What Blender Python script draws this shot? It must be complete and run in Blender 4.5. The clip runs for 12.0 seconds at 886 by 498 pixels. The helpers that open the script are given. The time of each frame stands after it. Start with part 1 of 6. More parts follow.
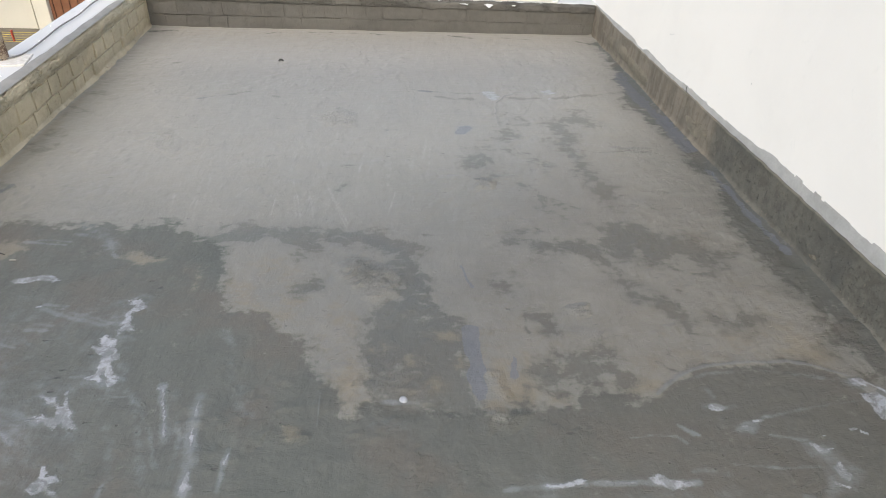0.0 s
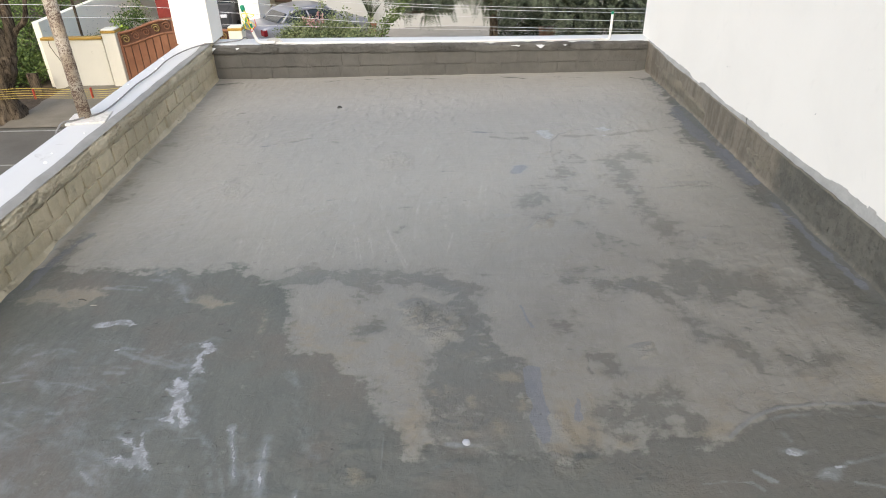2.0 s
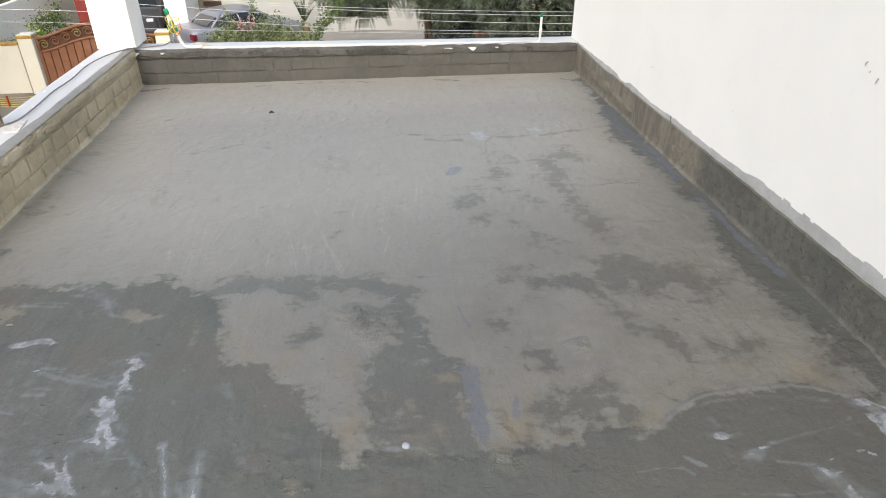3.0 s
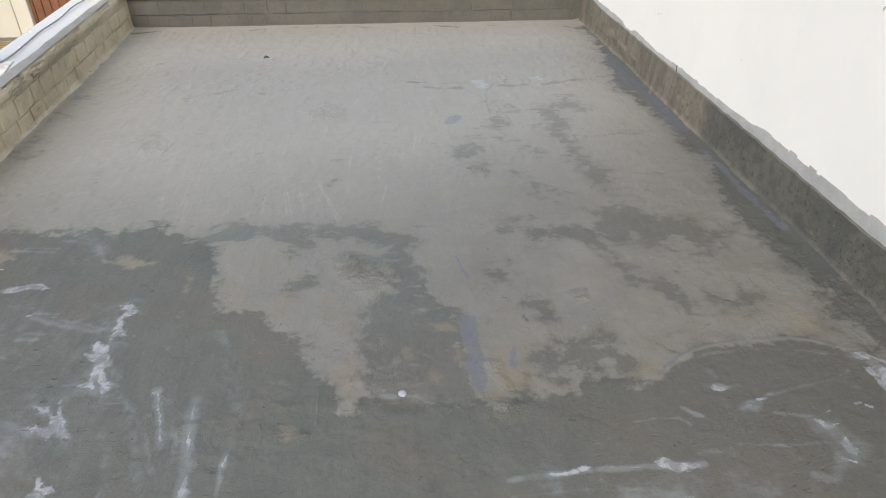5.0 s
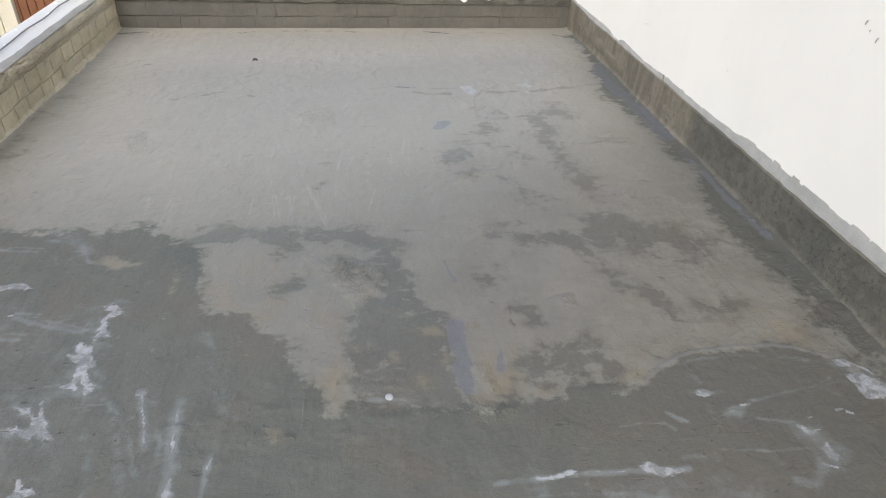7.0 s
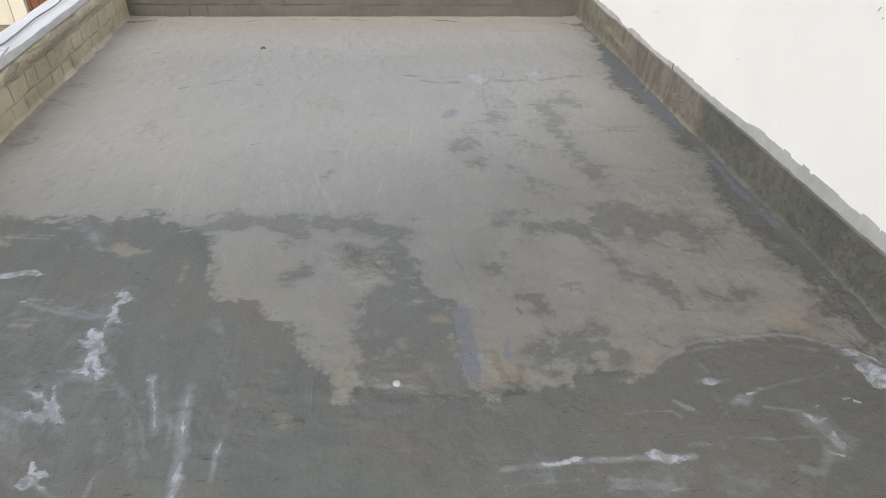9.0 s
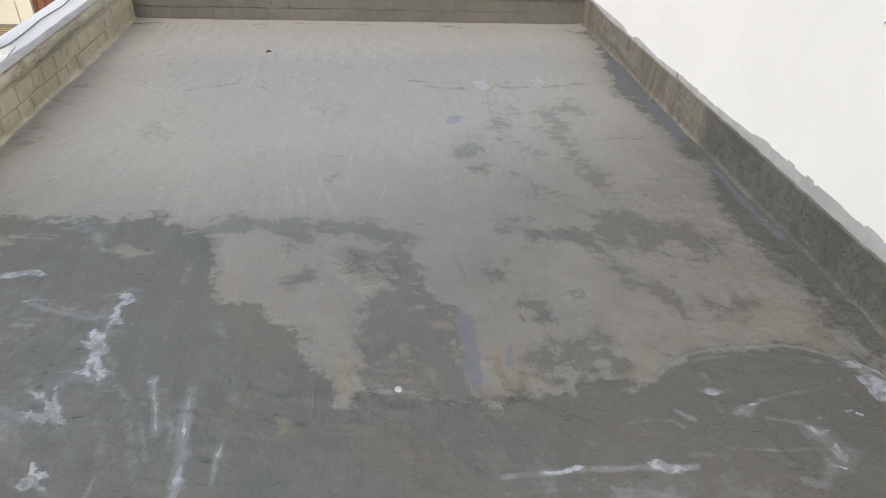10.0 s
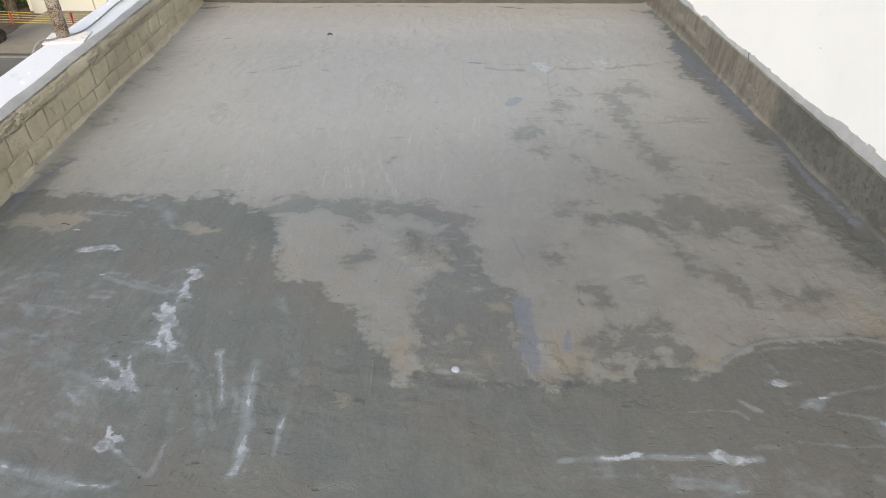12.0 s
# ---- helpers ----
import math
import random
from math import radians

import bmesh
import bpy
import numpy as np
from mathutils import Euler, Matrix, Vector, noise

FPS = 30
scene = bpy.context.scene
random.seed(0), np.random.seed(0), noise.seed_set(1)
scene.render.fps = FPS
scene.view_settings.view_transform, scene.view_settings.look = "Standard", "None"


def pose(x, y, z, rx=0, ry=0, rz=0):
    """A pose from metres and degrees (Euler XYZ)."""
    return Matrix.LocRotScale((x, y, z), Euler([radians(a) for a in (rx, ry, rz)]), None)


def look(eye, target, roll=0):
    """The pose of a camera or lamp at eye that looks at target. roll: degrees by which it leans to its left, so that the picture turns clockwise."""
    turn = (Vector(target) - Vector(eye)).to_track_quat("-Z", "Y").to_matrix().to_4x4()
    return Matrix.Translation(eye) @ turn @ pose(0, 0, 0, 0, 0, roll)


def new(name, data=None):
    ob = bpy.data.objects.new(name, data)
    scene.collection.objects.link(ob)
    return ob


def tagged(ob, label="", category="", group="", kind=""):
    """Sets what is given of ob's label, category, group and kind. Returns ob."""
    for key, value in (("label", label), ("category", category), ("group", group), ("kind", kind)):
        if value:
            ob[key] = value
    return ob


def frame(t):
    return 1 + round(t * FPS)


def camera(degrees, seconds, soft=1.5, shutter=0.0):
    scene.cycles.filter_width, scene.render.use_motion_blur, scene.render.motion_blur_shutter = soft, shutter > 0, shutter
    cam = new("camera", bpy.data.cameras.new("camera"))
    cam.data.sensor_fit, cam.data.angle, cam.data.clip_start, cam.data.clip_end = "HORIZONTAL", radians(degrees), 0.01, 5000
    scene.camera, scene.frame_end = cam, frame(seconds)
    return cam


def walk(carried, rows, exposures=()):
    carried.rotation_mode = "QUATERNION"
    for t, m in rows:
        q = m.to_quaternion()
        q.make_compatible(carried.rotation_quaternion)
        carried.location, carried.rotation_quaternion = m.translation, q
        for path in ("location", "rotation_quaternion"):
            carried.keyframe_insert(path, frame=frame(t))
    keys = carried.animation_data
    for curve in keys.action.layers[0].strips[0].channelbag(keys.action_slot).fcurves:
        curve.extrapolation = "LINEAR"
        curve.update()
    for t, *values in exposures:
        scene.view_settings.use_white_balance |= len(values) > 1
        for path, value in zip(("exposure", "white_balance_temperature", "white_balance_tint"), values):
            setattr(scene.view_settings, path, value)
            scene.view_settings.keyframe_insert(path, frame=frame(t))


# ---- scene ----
cam = camera(69.1, 12.0, soft=1.0)
PATH = [
    (0, (1.976, 0.011, 1.595), (2.154, 1.662, 0.48), 3.0),
    (0.5, (1.973, 0.02, 1.586), (2.114, 1.652, 0.438), 1.5),
    (1, (1.949, -0.002, 1.618), (1.9, 1.729, 0.616), -0.7),
    (1.5, (1.963, 0.003, 1.615), (1.944, 1.726, 0.6), -0.9),
    (2, (1.957, 0.004, 1.618), (1.968, 1.725, 0.597), -1.1),
    (2.5, (1.972, 0.005, 1.615), (2.021, 1.726, 0.598), -0.6),
    (3, (1.992, 0.004, 1.614), (2.178, 1.718, 0.6), -0.1),
    (3.2, (2.006, -0.001, 1.611), (2.273, 1.702, 0.597), 0.1),
    (4.8, (1.989, 0.026, 1.563), (2.197, 1.67, 0.443), 1.1),
    (5, (1.992, 0.032, 1.569), (2.178, 1.67, 0.436), 0.7),
    (5.5, (1.987, 0.034, 1.565), (2.172, 1.67, 0.43), 1.1),
    (6, (1.99, 0.032, 1.561), (2.216, 1.658, 0.419), 1.6),
    (6.5, (1.985, 0.028, 1.565), (2.226, 1.671, 0.449), 2.2),
    (8.5, (1.979, 0.017, 1.563), (2.174, 1.657, 0.435), 1.9),
    (9, (1.98, 0.015, 1.562), (2.187, 1.644, 0.42), 2.0),
    (9.5, (1.977, 0.017, 1.565), (2.198, 1.651, 0.433), 2.4),
    (10, (1.969, 0.018, 1.564), (2.175, 1.656, 0.435), 2.8),
    (10.5, (1.972, 0.018, 1.562), (2.167, 1.662, 0.439), 2.5),
    (11, (1.976, 0.027, 1.558), (2.171, 1.651, 0.407), 2.3),
    (11.5, (1.963, 0.018, 1.543), (2.113, 1.619, 0.354), 2.2),
    (12, (1.951, 0.015, 1.555), (1.99, 1.635, 0.382), 0.5),
]
walk(cam, [(t, look(eye, target, roll)) for t, eye, target, roll in PATH], [(0, 1.12, 6680, 6.5), (11, 1.12, 6680, 6.5), (12, 1.20, 6680, 6.5)])

# ---- light ----
SUN_AZ, SUN_EL = radians(-164), radians(44)      # veiled, behind the camera
world = bpy.data.worlds.new("sky")
scene.world = world
world.use_nodes = True
wn = world.node_tree
sky = wn.nodes.new("ShaderNodeTexSky")
sky.sky_type = "NISHITA"
sky.sun_disc = False
sky.sun_elevation, sky.sun_rotation = SUN_EL, SUN_AZ
sky.air_density, sky.dust_density, sky.ozone_density = 1.0, 3.0, 1.0
wn.links.new(sky.outputs[0], wn.nodes["Background"].inputs[0])
wn.nodes["Background"].inputs[1].default_value = 0.15
sun = new("sun", bpy.data.lights.new("sun", "SUN"))
sun.data.energy, sun.data.angle, sun.data.color = 0.7, radians(80), (1.0, 0.93, 0.82)
way = Vector((math.sin(SUN_AZ) * math.cos(SUN_EL), math.cos(SUN_AZ) * math.cos(SUN_EL), math.sin(SUN_EL)))
sun.matrix_world = look(way * 40, (0, 0, 0))


# ---- materials ----
class Nodes:
    """A small writer of node materials."""

    def __init__(self, name, rough=0.8, metal=0.0, spec=0.5):
        self.m = bpy.data.materials.new(name)
        self.m.use_nodes = True
        self.t = self.m.node_tree
        self.b = self.t.nodes["Principled BSDF"]
        self.b.inputs["Roughness"].default_value = rough
        self.b.inputs["Metallic"].default_value = metal
        self.b.inputs["Specular IOR Level"].default_value = spec
        self.co = self.t.nodes.new("ShaderNodeNewGeometry").outputs["Position"]

    def put(self, where, value):
        if isinstance(value, bpy.types.NodeSocket):
            self.t.links.new(value, where)
        elif isinstance(value, tuple) and len(value) == 3 and where.type == "RGBA":
            where.default_value = (*value, 1)
        else:
            where.default_value = value

    def scaled(self, s):
        n = self.t.nodes.new("ShaderNodeMapping")
        self.put(n.inputs["Vector"], self.co)
        n.inputs["Scale"].default_value = s
        return n.outputs[0]

    def noise(self, scale, detail=4, rough=0.55, warp=0.0, stretch=None):
        n = self.t.nodes.new("ShaderNodeTexNoise")
        self.put(n.inputs["Vector"], self.scaled(stretch) if stretch else self.co)
        for k, v in (("Scale", scale), ("Detail", detail), ("Roughness", rough), ("Distortion", warp)):
            n.inputs[k].default_value = v
        return n.outputs[0]

    def voronoi(self, scale, feature="F1"):
        n = self.t.nodes.new("ShaderNodeTexVoronoi")
        n.feature = feature
        self.put(n.inputs["Vector"], self.co)
        n.inputs["Scale"].default_value = scale
        return n.outputs["Distance"]

    def attr(self, name):
        n = self.t.nodes.new("ShaderNodeAttribute")
        n.attribute_name = name
        return n.outputs["Fac"]

    def math(self, op, a, b=0.0, c=0.0):
        n = self.t.nodes.new("ShaderNodeMath")
        n.operation = op
        for i, v in enumerate((a, b, c)):
            self.put(n.inputs[i], v)
        return n.outputs[0]

    def step(self, v, lo, hi, to0=0.0, to1=1.0):
        n = self.t.nodes.new("ShaderNodeMapRange")
        n.interpolation_type = "SMOOTHSTEP"
        for i, x in enumerate((v, lo, hi, to0, to1)):
            self.put(n.inputs[i], x)
        return n.outputs[0]

    def mix(self, f, a, b, blend="MIX"):
        n = self.t.nodes.new("ShaderNodeMix")
        n.data_type, n.blend_type = "RGBA", blend
        self.put(n.inputs[0], f)
        self.put(n.inputs[6], a)
        self.put(n.inputs[7], b)
        return n.outputs[2]

    def random(self):
        return self.t.nodes.new("ShaderNodeObjectInfo").outputs["Random"]

    def island(self):
        return self.t.nodes.new("ShaderNodeNewGeometry").outputs["Random Per Island"]

    def bump(self, height, strength=0.3, distance=0.01):
        n = self.t.nodes.new("ShaderNodeBump")
        self.put(n.inputs["Height"], height)
        n.inputs["Strength"].default_value, n.inputs["Distance"].default_value = strength, distance
        self.t.links.new(n.outputs[0], self.b.inputs["Normal"])

    def done(self, colour, rough=None):
        self.put(self.b.inputs["Base Color"], colour)
        if rough is not None:
            self.put(self.b.inputs["Roughness"], rough)
        return self.m


def surface(name, dark, light, scale=6.0, rough=0.8, bump=0.2, grain=60.0, metal=0.0, distance=0.005, vary=0.0, spec=0.4):
    """Two tones mottled at a large scale, with grain in the fine one."""
    n = Nodes(name, rough, metal, spec)
    big, fine = n.noise(scale, 5, 0.6, 0.3), n.noise(grain, 3)
    f = n.step(n.math("ADD", n.math("MULTIPLY", big, 0.75), n.math("MULTIPLY", fine, 0.25)), 0.3, 0.7)
    c = n.mix(f, dark, light)
    if vary:
        c = n.mix(n.math("MULTIPLY", n.random(), vary), c, tuple(0.55 * v for v in dark))
    n.bump(n.math("ADD", fine, n.math("MULTIPLY", big, 0.6)), bump, distance)
    return n.done(c)


def cement_wall(name, dark, light, stain, pitted=0.5, relief=0.018):
    """Cement coat with trowel smears, pits and damp stains."""
    n = Nodes(name, 0.88, spec=0.3)
    big, mid, fine = n.noise(2.2, 5, 0.6, 0.6), n.noise(16, 6, 0.7, 0.4), n.noise(130, 3)
    c = n.mix(n.step(n.math("ADD", n.math("MULTIPLY", big, 0.6), n.math("MULTIPLY", mid, 0.4)), 0.38, 0.62), dark, light)
    c = n.mix(n.step(n.noise(1.1, 5, 0.6, 0.8, (1.0, 1.0, 1.6)), 0.52, 0.66, 0.0, 0.7), c, stain)
    rough = n.step(n.noise(7, 4, 0.6, 0.3), 0.42, 0.60)
    pit = n.math("MULTIPLY", n.step(n.noise(80, 6, 0.75, 0.2), 0.51, 0.60), rough)
    c = n.mix(n.math("MULTIPLY", pit, 0.35 * pitted), c, tuple(0.5 * v for v in dark))
    c = n.mix(n.math("MULTIPLY", n.random(), 0.15), c, tuple(0.7 * v for v in dark))
    gash = n.math("MULTIPLY", n.step(n.noise(34, 4, 0.6, 0.3), 0.62, 0.67), n.step(n.noise(2.6, 3), 0.48, 0.60))
    c = n.mix(n.math("MULTIPLY", gash, min(1.0, 0.9 * pitted)), c, tuple(0.16 * v for v in dark))
    h = n.math("ADD", n.math("MULTIPLY", mid, 1.0), n.math("MULTIPLY", fine, 0.25))
    h = n.math("SUBTRACT", h, n.math("MULTIPLY", gash, pitted))
    h = n.math("SUBTRACT", h, n.math("MULTIPLY", pit, pitted))
    n.bump(h, 0.9, relief)
    return n.done(c)


# one cement, light put into its colour: _W pale as lit, _N dark as shaded
CEMENT_W = cement_wall("cement_block_lit", (0.44, 0.384, 0.270), (0.56, 0.488, 0.350), (0.41, 0.358, 0.255), 0.22, 0.016)
CEMENT_N = cement_wall("cement_block_shaded", (0.086, 0.082, 0.074), (0.108, 0.103, 0.093), (0.098, 0.088, 0.073), 0.15, 0.012)
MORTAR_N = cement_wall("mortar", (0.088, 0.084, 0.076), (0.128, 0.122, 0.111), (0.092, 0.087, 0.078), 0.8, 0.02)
MORTAR_W = cement_wall("mortar_lit", (0.44, 0.386, 0.276), (0.55, 0.485, 0.355), (0.40, 0.350, 0.255), 0.55, 0.020)


def skirting_cement():
    """Cement skirting: a browner stretch with runs down it, then an olive-grey one."""
    n = Nodes("cement_skirting", 0.88, spec=0.3)
    big, mid, fine = n.noise(2.4, 5, 0.6, 0.5), n.noise(18, 6, 0.7, 0.3), n.noise(120, 3)
    runs = n.noise(9, 5, 0.65, 0.3, (1.0, 1.6, 0.35))
    old = n.mix(n.step(mid, 0.36, 0.62), (0.104, 0.097, 0.079), (0.146, 0.136, 0.112))
    old = n.mix(n.step(big, 0.52, 0.66, 0.0, 0.6), old, (0.092, 0.089, 0.078))
    sandy = n.mix(n.step(n.math("ADD", n.math("MULTIPLY", runs, 0.7), n.math("MULTIPLY", mid, 0.3)), 0.38, 0.60), (0.150, 0.128, 0.098), (0.232, 0.200, 0.155))
    where = n.t.nodes.new("ShaderNodeSeparateXYZ")
    n.put(where.inputs[0], n.co)
    edge = n.math("ADD", where.outputs["Y"], n.math("MULTIPLY", n.math("SUBTRACT", big, 0.5), 0.6))
    c = n.mix(n.step(edge, 3.22, 3.42), old, sandy)
    pit = n.step(n.noise(55, 6, 0.75, 0.2), 0.58, 0.66)
    c = n.mix(n.math("MULTIPLY", pit, 0.25), c, (0.06, 0.055, 0.046))
    c = n.mix(n.step(n.noise(30, 5, 0.7), 0.60, 0.70, 0.0, 0.5), c, (0.235, 0.205, 0.160))
    n.bump(n.math("SUBTRACT", n.math("ADD", n.math("MULTIPLY", mid, 0.8), n.math("MULTIPLY", fine, 0.2)), n.math("MULTIPLY", pit, 0.5)), 0.8, 0.012)
    return n.done(c)


CEMENT_E = skirting_cement()
BAND = surface("smooth_cement", (0.194, 0.192, 0.182), (0.248, 0.244, 0.232), 7, 0.85, 0.3, 60)
PLASTER = surface("grey_plaster", (0.34, 0.33, 0.305), (0.45, 0.435, 0.41), 8, 0.9, 0.3, 80)


def white_paint(name, base, worn, amount):
    n = Nodes(name, 0.62, spec=0.35)
    big, fine = n.noise(1.6, 5, 0.6, 0.5), n.noise(70, 4)
    spots = n.step(n.noise(9, 5, 0.6, 1.0), 0.62, 0.72, 0.0, amount)
    c = n.mix(n.step(big, 0.35, 0.7, 0.0, 0.5), base, tuple(0.93 * v for v in base))
    c = n.mix(spots, c, worn)
    n.bump(n.math("ADD", fine, n.math("MULTIPLY", big, 0.8)), 0.12, 0.004)
    return n.done(c)


WHITE = white_paint("white_paint", (0.93, 0.88, 0.81), (0.78, 0.75, 0.69), 0.18)
CAP = white_paint("white_cap_paint", (0.51, 0.512, 0.512), (0.36, 0.36, 0.35), 0.6)
CREAM = white_paint("cream_paint", (0.67, 0.623, 0.514), (0.483, 0.428, 0.335), 0.4)
HOUSE = white_paint("house_paint", (0.47, 0.462, 0.43), (0.39, 0.375, 0.345), 0.4)
YELLOW = surface("yellow_paint", (0.35, 0.203, 0.035), (0.434, 0.259, 0.049), 8, 0.6)
RED = surface("red_paint", (0.192, 0.027, 0.018), (0.252, 0.036, 0.027), 5, 0.6)
GATE = surface("brown_gate_paint", (0.157, 0.0636, 0.0303), (0.23, 0.0999, 0.0515), 3, 0.5)
GATE_DARK = surface("dark_gate_paint", (0.072, 0.027, 0.015), (0.102, 0.042, 0.021), 4, 0.5)
GOLD = surface("gilt_paint", (0.21, 0.144, 0.048), (0.33, 0.24, 0.096), 10, 0.4, metal=0.4)


def bark():
    n = Nodes("bark", 0.95, spec=0.2)
    ridge, fine = n.noise(9, 5, 0.65, 0.8, (1.6, 1.6, 0.35)), n.noise(40, 4)
    c = n.mix(n.step(n.math("ADD", n.math("MULTIPLY", ridge, 0.8), n.math("MULTIPLY", fine, 0.2)), 0.36, 0.62), (0.028, 0.020, 0.013), (0.165, 0.125, 0.085))
    n.bump(n.math("ADD", ridge, n.math("MULTIPLY", fine, 0.2)), 1.0, 0.08)
    return n.done(c)


BARK = bark()
ASPHALT = surface("asphalt", (0.0798, 0.0715, 0.0587), (0.118, 0.107, 0.088), 0.9, 0.9, 0.4, 30, distance=0.01)
LINE = surface("road_line_paint", (0.18, 0.173, 0.15), (0.285, 0.274, 0.247), 4, 0.8)
CONCRETE = surface("concrete_apron", (0.150, 0.128, 0.094), (0.215, 0.186, 0.140), 1.2, 0.9, 0.4, 25, distance=0.01)
SOIL = surface("soil", (0.048, 0.034, 0.021), (0.115, 0.082, 0.053), 1.6, 0.97, 0.9, 12, distance=0.05)
GRASS = surface("bank_grass", (0.0336, 0.0576, 0.0144), (0.096, 0.125, 0.0384), 2.5, 0.97, 0.9, 18, distance=0.05)
STEEL_CABLE = surface("aluminium_wire", (0.45, 0.45, 0.46), (0.6, 0.6, 0.6), 5, 0.45, metal=0.6)
THIN_CABLE = surface("dark_wire", (0.06, 0.06, 0.06), (0.1, 0.1, 0.1), 5, 0.6)
GREY_CABLE = surface("grey_cable", (0.17, 0.167, 0.16), (0.23, 0.225, 0.215), 20, 0.6)
BLACK_CABLE = surface("black_cable", (0.05, 0.05, 0.055), (0.085, 0.085, 0.09), 20, 0.5)
PVC = surface("white_conduit", (0.62, 0.61, 0.58), (0.74, 0.73, 0.70), 12, 0.5)
GREEN_TAPE = surface("green_tape", (0.0, 0.20, 0.10), (0.01, 0.28, 0.15), 30, 0.4)
YELLOW_WIRE = surface("yellow_wire", (0.62, 0.52, 0.03), (0.75, 0.62, 0.05), 30, 0.4)
RED_WIRE = surface("red_wire", (0.5, 0.04, 0.04), (0.6, 0.07, 0.06), 30, 0.4)
YELLOW_ROPE = surface("yellow_rope", (0.35, 0.252, 0.042), (0.476, 0.35, 0.084), 20, 0.7)
RED_TAG = surface("red_spacer", (0.35, 0.042, 0.0245), (0.434, 0.063, 0.035), 20, 0.6)
SILVER = surface("silver_car_paint", (0.276, 0.276, 0.304), (0.317, 0.317, 0.345), 1, 0.3, 0.02, metal=0.5)
WHITE_CAR = surface("white_car_paint", (0.235, 0.222, 0.195), (0.275, 0.262, 0.235), 1, 0.35, 0.02)
DARK_CAR = surface("grey_van_paint", (0.0385, 0.0385, 0.0406), (0.0525, 0.0525, 0.056), 1, 0.35, 0.02)
TYRE = surface("tyre_rubber", (0.02, 0.02, 0.02), (0.035, 0.035, 0.035), 10, 0.9)
CHROME = surface("wheel_rim_metal", (0.5, 0.5, 0.5), (0.62, 0.62, 0.62), 6, 0.3, metal=0.9)
WOOD = surface("brown_wood", (0.042, 0.021, 0.012), (0.078, 0.042, 0.024), 5, 0.6)
BEIGE = surface("beige_paint", (0.204, 0.174, 0.12), (0.252, 0.216, 0.156), 2, 0.8)
TILE = surface("porch_floor", (0.216, 0.204, 0.186), (0.276, 0.264, 0.24), 2, 0.5)
TERRACOTTA = surface("terracotta", (0.216, 0.09, 0.054), (0.276, 0.126, 0.078), 8, 0.8)
PEBBLE = surface("dark_debris", (0.03, 0.03, 0.03), (0.07, 0.065, 0.06), 60, 0.9)


def glassy(name, colour):
    n = Nodes(name, 0.12, spec=0.35)
    return n.done(n.mix(n.noise(1.5), colour, tuple(1.6 * v for v in colour)))


GLASS = glassy("tinted_glass", (0.02, 0.025, 0.03))
LAMP_RED = glassy("tail_lamp", (0.13, 0.012, 0.016))
LAMP_CLEAR = glassy("head_lamp", (0.5, 0.5, 0.52))


def leafy(name, dark, light):
    n = Nodes(name, 0.6, spec=0.3)
    n.b.inputs["Subsurface Weight"].default_value = 0.0
    f = n.step(n.math("ADD", n.math("MULTIPLY", n.island(), 0.7), n.math("MULTIPLY", n.noise(0.9, 3), 0.5)), 0.2, 0.95)
    return n.done(n.mix(f, dark, light))


LEAF_DARK = leafy("leaf_dark", (0.0219, 0.0287, 0.0163), (0.106, 0.125, 0.075))
LEAF_BRIGHT = leafy("leaf_bright", (0.10, 0.155, 0.014), (0.33, 0.42, 0.06))
LEAF_MID = leafy("leaf_mid", (0.034, 0.060, 0.013), (0.15, 0.205, 0.052))
LEAF_BUSH = leafy("leaf_bush", (0.0743, 0.099, 0.0413), (0.264, 0.297, 0.149))
PETAL = leafy("petal", (0.3, 0.132, 0.12), (0.45, 0.3, 0.276))
PALE_LEAF = leafy("pale_leaf", (0.21, 0.204, 0.168), (0.36, 0.348, 0.3))


# ---- mesh helpers ----
def mesh_of(name, verts, faces, material, smooth=False):
    me = bpy.data.meshes.new(name)
    me.from_pydata([tuple(map(float, v)) for v in verts], [], [tuple(map(int, f)) for f in faces])
    me.materials.append(material)
    if smooth:
        me.polygons.foreach_set("use_smooth", [True] * len(me.polygons))
    me.update()
    return me


def place(ob, parent):
    if parent is not None:
        ob.parent = parent
    return ob


def part(name, bm, material, parent=None, label="", smooth=False):
    me = bpy.data.meshes.new(name)
    bmesh.ops.recalc_face_normals(bm, faces=bm.faces)
    bm.to_mesh(me)
    bm.free()
    me.materials.append(material)
    if smooth:
        me.polygons.foreach_set("use_smooth", [True] * len(me.polygons))
    return tagged(place(new(name, me), parent), label)


def thing(name, label, category, group="", at=(0, 0, 0), turn=0.0, kind=""):
    ob = new(name)
    ob.empty_display_size = 0.1
    ob.matrix_basis = pose(*at, 0, 0, turn)
    return tagged(ob, label, category, group, kind)


def box(x0, x1, y0, y1, z0, z1, bevel=0.0, seg=1, bm=None):
    bm = bm or bmesh.new()
    made = bmesh.ops.create_cube(bm, size=1.0, matrix=Matrix.Translation(((x0 + x1) / 2, (y0 + y1) / 2, (z0 + z1) / 2)) @ Matrix.Diagonal((x1 - x0, y1 - y0, z1 - z0, 1)))
    if bevel:
        edges = {e for v in made["verts"] for e in v.link_edges}
        bmesh.ops.bevel(bm, geom=list(edges), offset=bevel, segments=seg, affect="EDGES", profile=0.5)
    return bm


